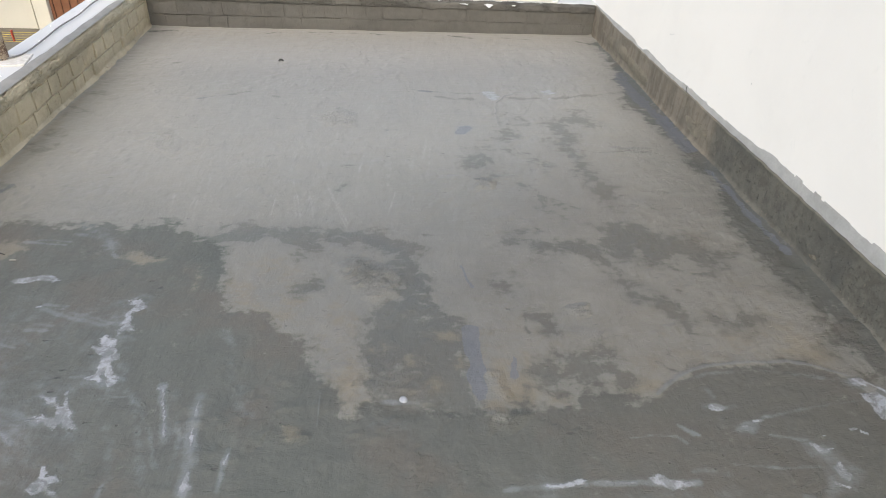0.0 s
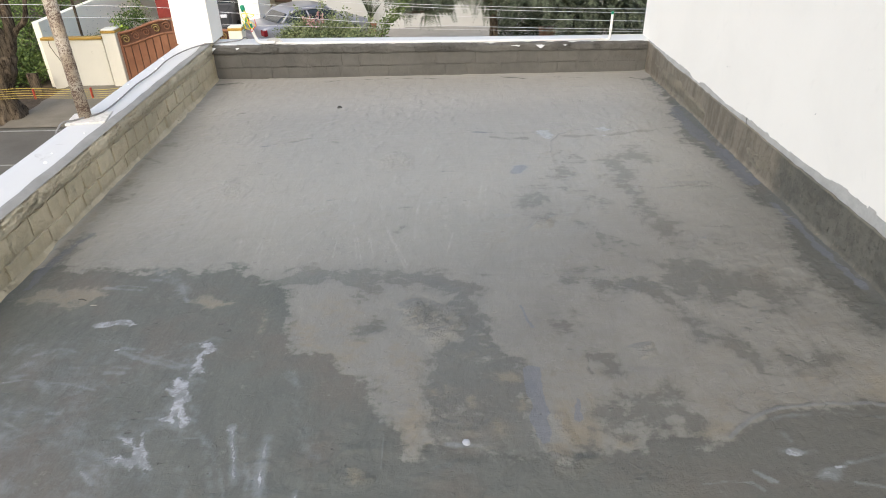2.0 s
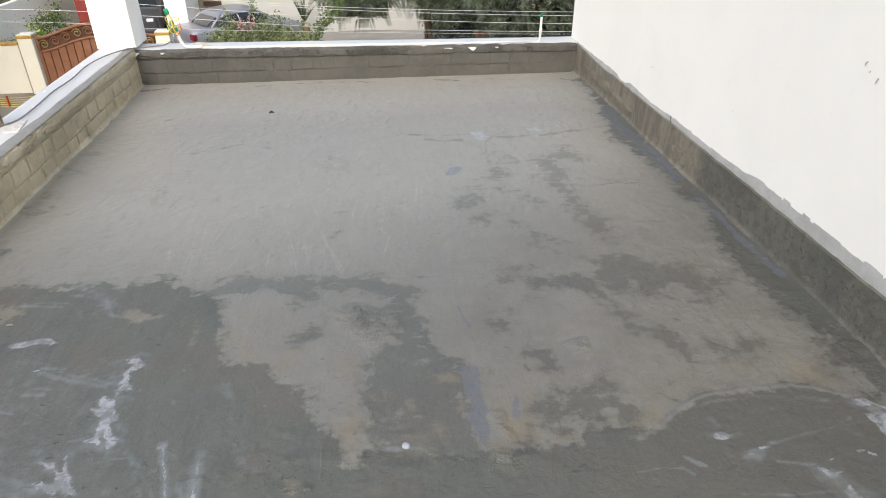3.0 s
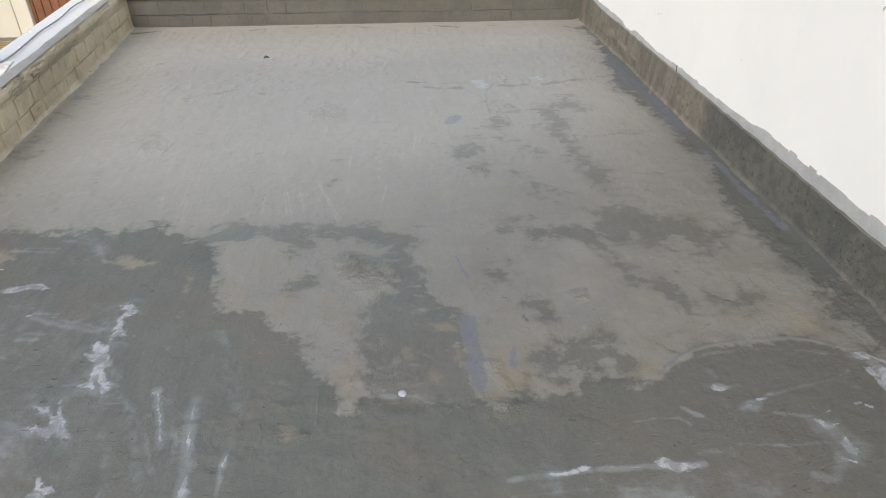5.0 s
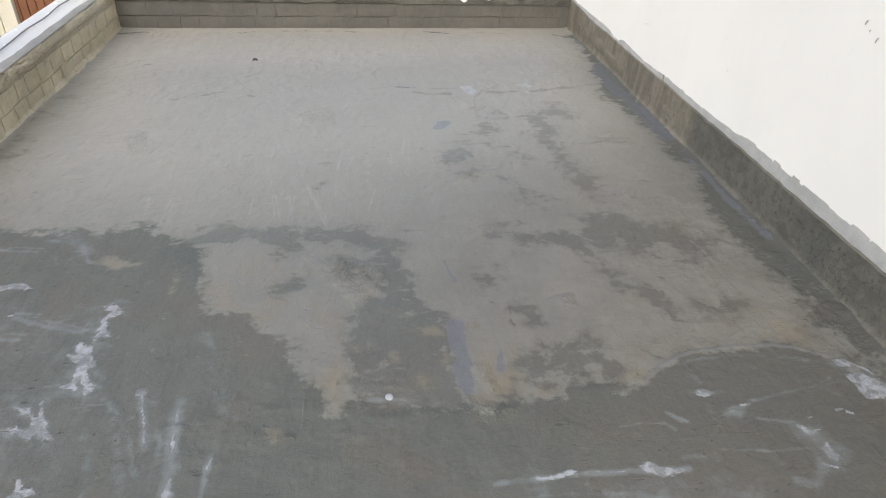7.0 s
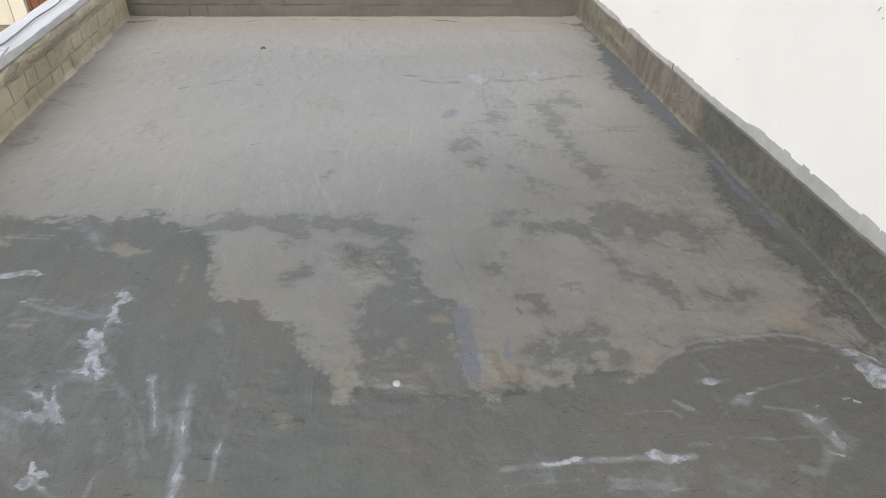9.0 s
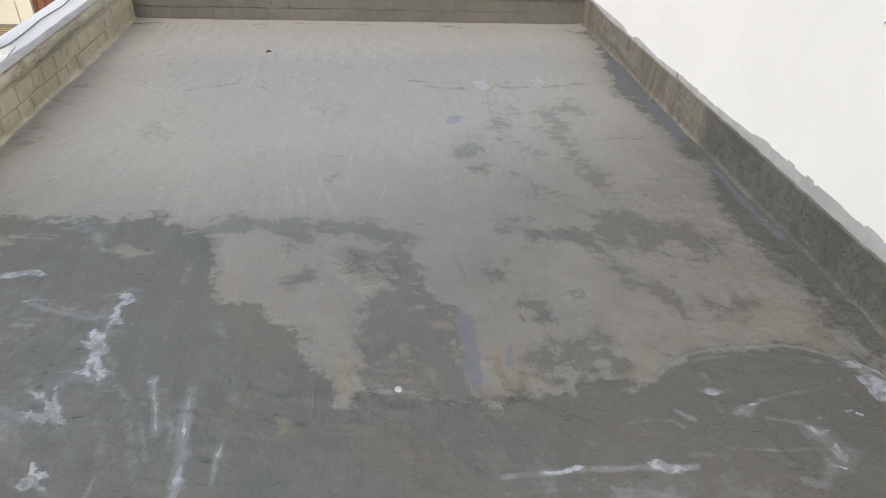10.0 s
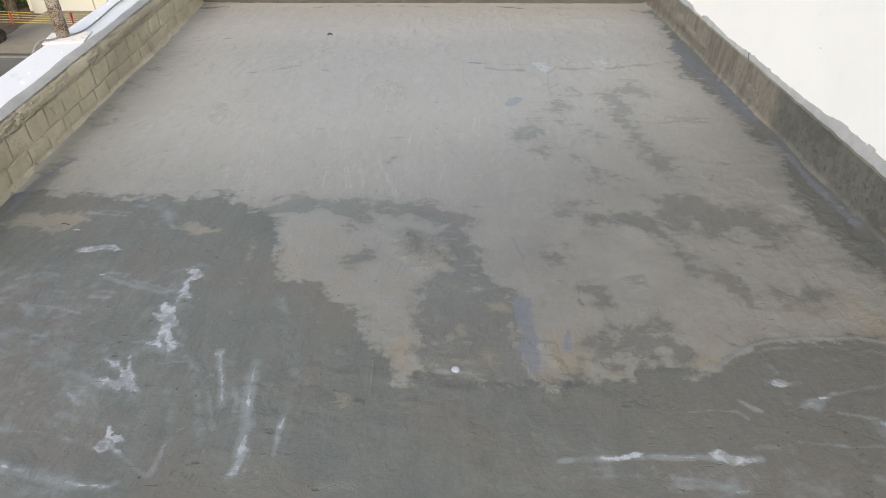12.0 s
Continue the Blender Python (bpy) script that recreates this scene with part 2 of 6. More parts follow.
def rod(points, radius, sides=8, bm=None, caps=True):
    """A tube along points; radius is a number, or one for each point."""
    bm = bm or bmesh.new()
    pts = [Vector(p) for p in points]
    radii = [radius] * len(pts) if isinstance(radius, (int, float)) else radius
    rings, up = [], None
    for i, p in enumerate(pts):
        d = (pts[min(i + 1, len(pts) - 1)] - pts[max(i - 1, 0)]).normalized()
        if up is None:
            up = d.orthogonal().normalized()
        side = d.cross(up).normalized()
        up = side.cross(d).normalized()
        rings.append([bm.verts.new(p + radii[i] * (math.cos(a) * up + math.sin(a) * side)) for a in (2 * math.pi * k / sides for k in range(sides))])
    for a, b in zip(rings, rings[1:]):
        for k in range(sides):
            bm.faces.new((a[k], a[(k + 1) % sides], b[(k + 1) % sides], b[k]))
    if caps:
        bm.faces.new(list(reversed(rings[0])))
        bm.faces.new(rings[-1])
    return bm


def curve_points(points, n=8):
    """A smooth line through points."""
    p = [Vector(q) for q in points]
    p = [2 * p[0] - p[1]] + p + [2 * p[-1] - p[-2]]
    out = []
    for i in range(1, len(p) - 2):
        for k in range(n):
            u = k / n
            out.append(0.5 * (2 * p[i] + (p[i + 1] - p[i - 1]) * u + (2 * p[i - 1] - 5 * p[i] + 4 * p[i + 1] - p[i + 2]) * u * u
                              + (3 * p[i] - p[i - 1] - 3 * p[i + 1] + p[i + 2]) * u ** 3))
    return out + [p[-2]]


def prism(outline, y0, y1, bm=None):
    """An outline in x and z, given thickness along y."""
    bm = bm or bmesh.new()
    a = [bm.verts.new((x, y0, z)) for x, z in outline]
    b = [bm.verts.new((x, y1, z)) for x, z in outline]
    bm.faces.new(a)
    bm.faces.new(list(reversed(b)))
    for i in range(len(a)):
        j = (i + 1) % len(a)
        bm.faces.new((a[j], a[i], b[i], b[j]))
    return bm


def value_noise(x, y, seed=0):
    """Smooth noise from 0 to 1 on arrays."""
    xi, yi = np.floor(x).astype(np.int64), np.floor(y).astype(np.int64)
    u, v = x - xi, y - yi
    u, v = u * u * (3 - 2 * u), v * v * (3 - 2 * v)

    def h(i, j):
        k = (i * 374761393 + j * 668265263 + seed * 1442695041) & 0x7FFFFFFF
        k = ((k ^ (k >> 13)) * 1274126177) & 0x7FFFFFFF
        return ((k ^ (k >> 16)) & 0xFFFF) / 65535.0

    return (h(xi, yi) * (1 - u) + h(xi + 1, yi) * u) * (1 - v) + (h(xi, yi + 1) * (1 - u) + h(xi + 1, yi + 1) * u) * v


def layers(x, y, seed=0, n=4):
    return sum(value_noise(x * 2 ** k, y * 2 ** k, seed + k) * 0.5 ** (k + 1) for k in range(n)) / (1 - 0.5 ** n)


def grid_sheet(name, us, vs, at, material, parent=None, label="", close=None):
    """A sheet over the lines us and vs; at(U, V) gives x, y, z arrays."""
    U, V = np.meshgrid(us, vs, indexing="ij")
    x, y, z = at(U, V)
    co = np.stack([x, y, z], -1).reshape(-1, 3)
    nu, nv = len(us), len(vs)
    i = np.arange(nu * nv).reshape(nu, nv)
    f = np.stack([i[:-1, :-1], i[1:, :-1], i[1:, 1:], i[:-1, 1:]], -1).reshape(-1, 4)
    me = bpy.data.meshes.new(name)
    me.from_pydata(co.tolist(), [], f.tolist())
    me.polygons.foreach_set("use_smooth", [True] * len(me.polygons))
    me.materials.append(material)
    return tagged(place(new(name, me), parent), label), co


# ---- the roof terrace ----
WIDTH, DEPTH = 3.85, 5.80
GROUND = -3.5

# stains and painted light of the screed, in metres of the plan: soft fields on the fine floor sheet
ux = np.linspace(-0.02, WIDTH + 0.03, 560)
vy = np.concatenate([np.arange(-3.0, 0.9, 0.06), np.arange(0.9, 2.7, 0.0065), np.arange(2.7, DEPTH + 0.02, 0.010)])
FX, FY = np.meshgrid(ux, vy, indexing="ij")
WX = FX + 0.035 * (layers(FX * 4, FY * 4, 11) - 0.5) + 0.05 * (layers(FX * 14, FY * 14, 12, 4) - 0.5)
WY = FY + 0.035 * (layers(FX * 4, FY * 4, 13) - 0.5) + 0.05 * (layers(FX * 14, FY * 14, 14, 4) - 0.5)
fields = {k: np.zeros_like(FX) for k in ("damp", "tan", "white", "blue", "haze", "ridge", "pale", "dry", "faint", "near_dim", "arc", "rough")}


def window(xs, ys, margin):
    """The part of the sheet round some points."""
    i0, i1 = np.searchsorted(ux, (min(xs) - margin, max(xs) + margin))
    j0, j1 = np.searchsorted(vy, (min(ys) - margin, max(ys) + margin))
    return slice(max(i0 - 1, 0), i1 + 1), slice(max(j0 - 1, 0), j1 + 1)


def line(kind, points, r, strength=1.0, soft=1.0):
    """A stain along a line of points, r wide to its half strength."""
    k = 1.0 if kind in ("damp", "tan", "dry", "faint") else 0.25
    for (x0, y0), (x1, y1) in zip(points, points[1:]):
        w = window((x0, x1), (y0, y1), 3.0 * r + 0.06)
        px, py = FX[w] + k * (WX[w] - FX[w]), FY[w] + k * (WY[w] - FY[w])
        dx, dy = x1 - x0, y1 - y0
        u = np.clip(((px - x0) * dx + (py - y0) * dy) / max(dx * dx + dy * dy, 1e-6), 0, 1)
        d = np.hypot(px - x0 - u * dx, py - y0 - u * dy) / r
        f = strength * np.clip(1 - 0.45 * d / soft ** 0.3, 0, 1.0) * 1.15
        fields[kind][w] = np.maximum(fields[kind][w], f)


def region(kind, corners, soft=0.06, strength=1.0):
    """A stain or painted tone that fills an outline, with an uneven edge."""
    c = np.array(corners)
    w = window(c[:, 0], c[:, 1], 2.4 * soft + 0.06)
    k = 1.0 if kind in ("damp", "tan", "dry", "faint", "near_dim", "pale") else 0.3
    px, py = FX[w] + k * (WX[w] - FX[w]), FY[w] + k * (WY[w] - FY[w])
    best, inside = np.full(px.shape, 9.0), np.zeros(px.shape, bool)
    for (ax, ay), (bx, by) in zip(c, np.roll(c, -1, 0)):
        dx, dy = bx - ax, by - ay
        u = np.clip(((px - ax) * dx + (py - ay) * dy) / (dx * dx + dy * dy + 1e-9), 0, 1)
        best = np.minimum(best, np.hypot(px - ax - u * dx, py - ay - u * dy))
        inside ^= ((ay > py) != (by > py)) & (px < (bx - ax) * (py - ay) / (by - ay + 1e-12) + ax)
    soft = soft * (2.2 if kind in ("damp", "faint", "dry", "tan") else 1.0)
    f = np.clip(0.53 + np.where(inside, best, -best) / (2 * soft), 0, 1) * strength
    fields[kind][w] = np.maximum(fields[kind][w], f)


# front of the near damp zone
NEAR_EDGE = [(-0.1, 2.601), (0.313, 2.611), (0.44, 2.59), (0.561, 2.584), (0.656, 2.584), (0.777, 2.583), (0.836, 2.545), (0.895, 2.549), (0.943, 2.596), (1.002, 2.605), (1.054, 2.543), (1.104, 2.516), (1.139, 2.486), (1.181, 2.455), (1.23, 2.415), (1.266, 2.386), (1.277, 2.31), (1.304, 2.189), (1.308, 2.122), (1.311, 2.079), (1.353, 2.023), (1.391, 1.985), (1.458, 1.956), (1.513, 1.934)]
NEAR_EDGE += [(1.539, 1.89), (1.573, 1.855), (1.617, 1.821), (1.67, 1.78), (1.694, 1.725), (1.717, 1.667), (1.748, 1.637), (1.765, 1.583), (1.789, 1.56), (1.814, 1.528), (1.826, 1.478), (1.85, 1.431), (1.875, 1.438), (1.899, 1.466), (1.926, 1.473), (1.99, 1.476), (2.063, 1.476), (2.171, 1.456), (2.241, 1.433), (2.276, 1.448), (2.298, 1.427), (2.347, 1.413), (2.376, 1.439), (2.453, 1.434)]
NEAR_EDGE += [(2.474, 1.444), (2.569, 1.449), (2.596, 1.497), (2.647, 1.487), (2.693, 1.509), (2.726, 1.49), (2.779, 1.474), (2.874, 1.468), (2.907, 1.493), (2.96, 1.534), (3.028, 1.574), (3.101, 1.599), (3.201, 1.61), (3.309, 1.614), (3.397, 1.618), (3.477, 1.607), (3.545, 1.577), (3.615, 1.553), (3.644, 1.533), (3.671, 1.479), (3.95, 1.42), (3.95, -3.2), (-0.1, -3.2)]
# damp screed: the whole near zone, with an uneven front
region("damp", NEAR_EDGE, 0.03, 1)
# bands and tongues of damp
region("faint", [(1.156, 2.405), (1.176, 2.482), (1.212, 2.506), (1.249, 2.544), (1.293, 2.578), (1.367, 2.581), (1.443, 2.579), (1.546, 2.555), (1.648, 2.541), (1.698, 2.551), (1.774, 2.559), (1.8, 2.532), (1.902, 2.528), (2.003, 2.5), (2.065, 2.456), (2.119, 2.387), (2.112, 2.317), (2.042, 2.324), (1.999, 2.363), (1.926, 2.405), (1.877, 2.391), (1.803, 2.416), (1.764, 2.465), (1.716, 2.442), (1.707, 2.389), (1.634, 2.396), (1.583, 2.418), (1.548, 2.413), (1.509, 2.434), (1.455, 2.484), (1.413, 2.434), (1.318, 2.425), (1.264, 2.395), (1.273, 2.31), (1.175, 2.319)], 0.025, 1)
region("faint", [(2.025, 2.396), (2.119, 2.387), (2.112, 2.317), (2.132, 2.252), (2.143, 2.15), (2.144, 2.074), (2.153, 2), (2.193, 1.957), (2.233, 1.919), (2.24, 1.889), (2.257, 1.854), (2.26, 1.79), (2.262, 1.729), (2.264, 1.67), (2.251, 1.616), (2.259, 1.561), (2.266, 1.504), (2.273, 1.453), (2.267, 1.388), (2.164, 1.398), (2.058, 1.413), (1.988, 1.42), (1.917, 1.441), (1.938, 1.503), (1.922, 1.542), (1.93, 1.593), (1.94, 1.646), (1.924, 1.703), (1.92, 1.762), (1.917, 1.823), (1.924, 1.902), (1.944, 1.964), (1.993, 2.015), (2.033, 2.033), (2.013, 2.075), (2.029, 2.13), (2.043, 2.199), (2.025, 2.262)], 0.028, 1)
region("faint", [(2.45, 2.459), (2.518, 2.477), (2.579, 2.457), (2.626, 2.492), (2.646, 2.461), (2.726, 2.468), (2.827, 2.449), (2.882, 2.454), (2.955, 2.433), (3.001, 2.458), (3.004, 2.419), (2.927, 2.341), (2.824, 2.341), (2.747, 2.339), (2.664, 2.311), (2.644, 2.358), (2.578, 2.386), (2.504, 2.402), (2.443, 2.417)], 0.03, 0.95)
region("faint", [(2.876, 2.438), (2.938, 2.454), (2.99, 2.54), (3.068, 2.613), (3.157, 2.635), (3.229, 2.605), (3.264, 2.552), (3.292, 2.486), (3.346, 2.425), (3.402, 2.376), (3.445, 2.329), (3.503, 2.317), (3.561, 2.323), (3.55, 2.28), (3.49, 2.239), (3.406, 2.218), (3.344, 2.246), (3.288, 2.287), (3.225, 2.256), (3.173, 2.25), (3.132, 2.273), (3.111, 2.318), (3.066, 2.298), (3.01, 2.279), (2.968, 2.302), (2.946, 2.343), (2.906, 2.345), (2.851, 2.348)], 0.035, 0.95)
region("faint", [(2.915, 2.342), (2.988, 2.29), (2.994, 2.194), (2.981, 2.12), (3.02, 2.092), (3.046, 2.031), (3.096, 2.007), (3.139, 1.966), (3.153, 1.91), (3.181, 1.868), (3.173, 1.8), (3.128, 1.768), (3.114, 1.82), (3.1, 1.872), (3.095, 1.944), (3.052, 1.985), (3.007, 1.989), (2.974, 2.03), (2.961, 2.11), (2.955, 2.189), (2.921, 2.239), (2.901, 2.289)], 0.025, 0.9)
region("faint", [(3.241, 1.905), (3.292, 1.865), (3.35, 1.888), (3.401, 1.956), (3.446, 1.915), (3.44, 1.851), (3.344, 1.798), (3.295, 1.823), (3.241, 1.821)], 0.03, 0.75)
region("faint", [(3.624, 2.157), (3.663, 2.111), (3.66, 2.017), (3.692, 1.967), (3.648, 1.933), (3.611, 1.975), (3.599, 2.055)], 0.03, 0.6)
region("faint", [(2.523, 1.93), (2.579, 1.942), (2.619, 1.921), (2.629, 1.855), (2.606, 1.815), (2.566, 1.838), (2.537, 1.874)], 0.02, 0.9)
line("faint", [(2.513, 1.948), (2.521, 1.879), (2.513, 1.791)], 0.0052, 0.75, 1)
region("faint", [(2.594, 1.691), (2.626, 1.694), (2.729, 1.691), (2.761, 1.727), (2.798, 1.711), (2.818, 1.646), (2.829, 1.588), (2.821, 1.528), (2.778, 1.516), (2.771, 1.566), (2.722, 1.538), (2.662, 1.538), (2.603, 1.523), (2.601, 1.604), (2.593, 1.65)], 0.022, 0.92)
region("faint", [(2.488, 1.632), (2.531, 1.645), (2.606, 1.621), (2.598, 1.555), (2.596, 1.497), (2.575, 1.449), (2.472, 1.437), (2.482, 1.534)], 0.025, 0.78)
line("faint", [(2.597, 1.515), (2.689, 1.499), (2.782, 1.484)], 0.0108, 0.6, 1)
line("faint", [(3.004, 1.783), (3.001, 1.726), (3, 1.683)], 0.0076, 0.55, 1)
line("faint", [(2.957, 1.627), (2.99, 1.607), (3.025, 1.592)], 0.0096, 0.6, 1)
region("faint", [(2.443, 2.162), (2.493, 2.173), (2.518, 2.131), (2.517, 2.054), (2.468, 2.04), (2.439, 2.084)], 0.02, 0.65)
region("faint", [(1.569, 2.363), (1.672, 2.358), (1.71, 2.238), (1.73, 2.083), (1.664, 2.046), (1.593, 2.07), (1.604, 2.135), (1.665, 2.163), (1.643, 2.276), (1.577, 2.303)], 0.02, 0.62)
region("faint", [(1.798, 2.254), (1.859, 2.29), (1.948, 2.248), (2.022, 2.201), (2.037, 2.121), (2.008, 2.068), (1.934, 2.075), (1.856, 2.108), (1.81, 2.15)], 0.03, 0.42)
region("faint", [(1.812, 2.06), (1.901, 2.078), (1.956, 2.036), (1.922, 1.979), (1.846, 2)], 0.02, 0.4)
line("faint", [(3.187, 2.053), (3.218, 2.011), (3.262, 1.977)], 0.0083, 0.5, 1)
line("faint", [(3.229, 2.215), (3.285, 2.167), (3.386, 2.166)], 0.0135, 0.6, 1)
# damp patches of the far half
region("faint", [(2.487, 3.524), (2.567, 3.488), (2.598, 3.361), (2.634, 3.285), (2.618, 3.077), (2.571, 2.976), (2.513, 3.011), (2.466, 3.112), (2.41, 3.155), (2.41, 3.297), (2.464, 3.368)], 0.035, 0.5)
region("faint", [(2.737, 3.939), (2.831, 3.904), (2.851, 3.763), (2.76, 3.679), (2.761, 3.51), (2.781, 3.421), (2.73, 3.347), (2.682, 3.466), (2.669, 3.598), (2.713, 3.752)], 0.035, 0.68)
region("faint", [(3.094, 3.919), (3.204, 3.982), (3.353, 3.973), (3.351, 3.828), (3.249, 3.741), (3.15, 3.693), (3.132, 3.573), (3.089, 3.336), (3.025, 3.294), (2.979, 3.372), (2.984, 3.531), (3.029, 3.647), (2.975, 3.738), (3.022, 3.846)], 0.04, 0.72)
region("faint", [(3.073, 3.413), (3.11, 3.304), (3.112, 3.188), (3.158, 3.089), (3.166, 2.959), (3.155, 2.849), (3.092, 2.759), (3.068, 2.889), (3.05, 2.984), (3.023, 3.05), (3.031, 3.193)], 0.035, 0.8)
region("faint", [(2.704, 2.982), (2.765, 2.917), (2.797, 2.802), (2.861, 2.771), (2.932, 2.75), (2.908, 2.712), (2.819, 2.717), (2.77, 2.747), (2.729, 2.817)], 0.025, 0.78)
region("faint", [(2.803, 3.351), (2.891, 3.361), (2.896, 3.214), (2.846, 3.106), (2.787, 3.149)], 0.03, 0.5)
region("faint", [(2.799, 2.751), (2.867, 2.703), (2.834, 2.64), (2.784, 2.664)], 0.03, 0.5)
line("faint", [(3.158, 2.849), (3.308, 2.902), (3.46, 2.894)], 0.0115, 0.7, 1)
line("faint", [(3.137, 2.757), (3.244, 2.763), (3.34, 2.713)], 0.0079, 0.5, 1)
line("faint", [(3.11, 3.388), (3.28, 3.379), (3.521, 3.382)], 0.0056, 0.75, 1)
line("faint", [(3.426, 3.515), (3.485, 3.537), (3.511, 3.486)], 0.0095, 0.55, 1)
line("faint", [(3.402, 3.396), (3.486, 3.415)], 0.0040, 0.9, 1)
line("faint", [(2.34, 4.229), (2.454, 4.19), (2.573, 4.205)], 0.0139, 0.62, 1)
line("faint", [(2.841, 4.233), (2.94, 4.216), (3.044, 4.221)], 0.0171, 0.66, 1)
line("faint", [(3.146, 4.215), (3.319, 4.272), (3.493, 4.319), (3.763, 4.396)], 0.0127, 0.6, 1)
line("faint", [(2.161, 4.362), (2.366, 4.305), (2.645, 4.3)], 0.0064, 0.75, 1)
line("faint", [(2.057, 3.928), (2.148, 3.904)], 0.0175, 0.5, 1)
line("faint", [(1.732, 2.914), (1.78, 2.96)], 0.0163, 0.6, 1)
line("faint", [(1.74, 3.332), (1.812, 3.306)], 0.0139, 0.5, 1)
line("faint", [(1.756, 3.175), (1.803, 3.173)], 0.0099, 0.42, 1)
line("faint", [(0.929, 4.224), (0.997, 4.252), (1.069, 4.291)], 0.0092, 0.62, 1)
line("faint", [(1.229, 4.207), (1.285, 4.193)], 0.0123, 0.55, 1)
line("faint", [(0.425, 4.845), (0.523, 4.866)], 0.0088, 0.6, 1)
line("faint", [(0.814, 4.168), (0.902, 4.204)], 0.0048, 0.5, 1)
line("faint", [(1.41, 2.576), (1.507, 2.542)], 0.0075, 0.5, 1)
line("faint", [(2.152, 2.506), (2.207, 2.48)], 0.0131, 0.5, 1)
line("faint", [(2.694, 2.529), (2.756, 2.512)], 0.0095, 0.55, 1)
line("faint", [(1.927, 2.46), (2.031, 2.479)], 0.0123, 0.5, 1)
line("damp", [(0.989, 5.693), (1.151, 5.718)], 0.0099, 0.6, 1)
line("damp", [(1.334, 5.741), (1.727, 5.733)], 0.0103, 0.55, 1)
line("damp", [(1.853, 5.725), (1.979, 5.681)], 0.0079, 0.6, 1)
line("damp", [(2.535, 5.716), (2.754, 5.648)], 0.0119, 0.75, 1)
line("damp", [(3.011, 5.685), (3.243, 5.652)], 0.0079, 0.6, 1)
line("faint", [(0.099, 5.647), (0.224, 5.639)], 0.0100, 0.55, 1)
line("faint", [(0.897, 2.621), (0.97, 2.648), (1.026, 2.585)], 0.0107, 0.5, 1)
line("faint", [(1.231, 2.546), (1.267, 2.593)], 0.0095, 0.6, 1)
line("faint", [(0.026, 4.244), (0.115, 4.207)], 0.0155, 0.55, 1)
line("faint", [(0.107, 3.33), (0.19, 3.398)], 0.0234, 0.6, 1)
line("faint", [(-0, 3.995), (0.1, 3.942)], 0.0119, 0.5, 1)
line("damp", [(0.009, 5.653), (0.1, 5.681), (0.236, 5.69)], 0.0179, 0.6, 1)
line("damp", [(3.68, 5.623), (3.769, 5.546)], 0.0155, 0.8, 1)
# dark wash at the foot of the tall wall
region("damp", [(3.793, 5.58), (3.811, 5.197), (3.736, 4.698), (3.676, 4.308), (3.627, 4.091), (3.679, 3.985), (3.701, 3.79), (3.745, 3.608), (3.747, 3.362), (3.749, 3.141), (3.755, 3.032), (3.774, 2.928), (3.71, 2.857), (3.702, 2.718), (3.646, 2.569), (3.656, 2.459), (3.66, 2.327), (3.671, 2.231), (3.696, 2.123), (3.716, 2.037), (3.736, 1.963), (3.694, 1.679), (3.702, 1.586), (3.694, 1.528), (3.88, 1.5), (3.88, 5.6)], 0.03, 0.9)
region("faint", [(3.678, 1.864), (3.742, 1.815), (3.749, 1.68), (3.706, 1.585), (3.641, 1.592), (3.635, 1.685), (3.635, 1.77)], 0.03, 0.75)
line("blue", [(3.779, 4.762), (3.75, 4.506), (3.76, 4.213), (3.787, 3.919), (3.797, 3.666), (3.789, 3.415)], 0.0441, 0.72, 1)
line("blue", [(3.789, 3.139), (3.803, 2.877), (3.801, 2.541), (3.815, 2.32)], 0.0191, 0.68, 1)
line("blue", [(3.817, 5.44), (3.779, 5.002)], 0.0159, 0.5, 1)
line("blue", [(3.721, 2.924), (3.785, 2.902)], 0.0139, 0.45, 1)
line("faint", [(3.732, 3.264), (3.773, 3.071)], 0.0266, 0.7, 1)
# beside the street parapet
line("blue", [(0.15, 2.97), (0.10, 2.79), (0.07, 2.63), (0.08, 2.46)], 0.025, 0.6, 1)
line("faint", [(0.13, 2.94), (0.10, 2.74), (0.10, 2.53), (0.09, 2.30)], 0.040, 0.7, 1)
line("faint", [(0.09, 3.55), (0.04, 3.42)], 0.051, 0.5, 1)
line("faint", [(0.06, 4.25), (0.14, 4.23)], 0.036, 0.5, 1)
line("faint", [(0.06, 3.88), (0.15, 3.90)], 0.034, 0.48, 1)
# drier islands within the damp
region("dry", [(0.861, 2.324), (0.896, 2.366), (1.013, 2.33), (1.058, 2.351), (1.05, 2.291), (0.945, 2.296)], 0.02, 0.75)
region("dry", [(1.167, 2.229), (1.197, 2.269), (1.227, 2.196), (1.234, 2.1), (1.191, 2.192)], 0.015, 0.75)
region("dry", [(0.107, 2.385), (0.152, 2.439), (0.271, 2.447), (0.383, 2.419), (0.435, 2.4), (0.406, 2.338), (0.31, 2.313), (0.206, 2.331)], 0.03, 0.95)
region("dry", [(2.024, 1.699), (2.074, 1.706), (2.082, 1.682), (2.057, 1.618), (2.027, 1.632)], 0.014, 0.7)
region("dry", [(2.153, 1.825), (2.213, 1.839), (2.243, 1.807), (2.216, 1.776), (2.166, 1.784)], 0.014, 0.75)
region("dry", [(2.222, 1.698), (2.251, 1.706), (2.246, 1.638), (2.219, 1.613)], 0.012, 0.7)
region("dry", [(2.105, 1.597), (2.131, 1.587), (2.153, 1.55), (2.144, 1.516), (2.108, 1.534)], 0.014, 0.55)
region("dry", [(1.655, 1.389), (1.688, 1.399), (1.719, 1.379), (1.709, 1.35), (1.676, 1.353)], 0.012, 0.8)
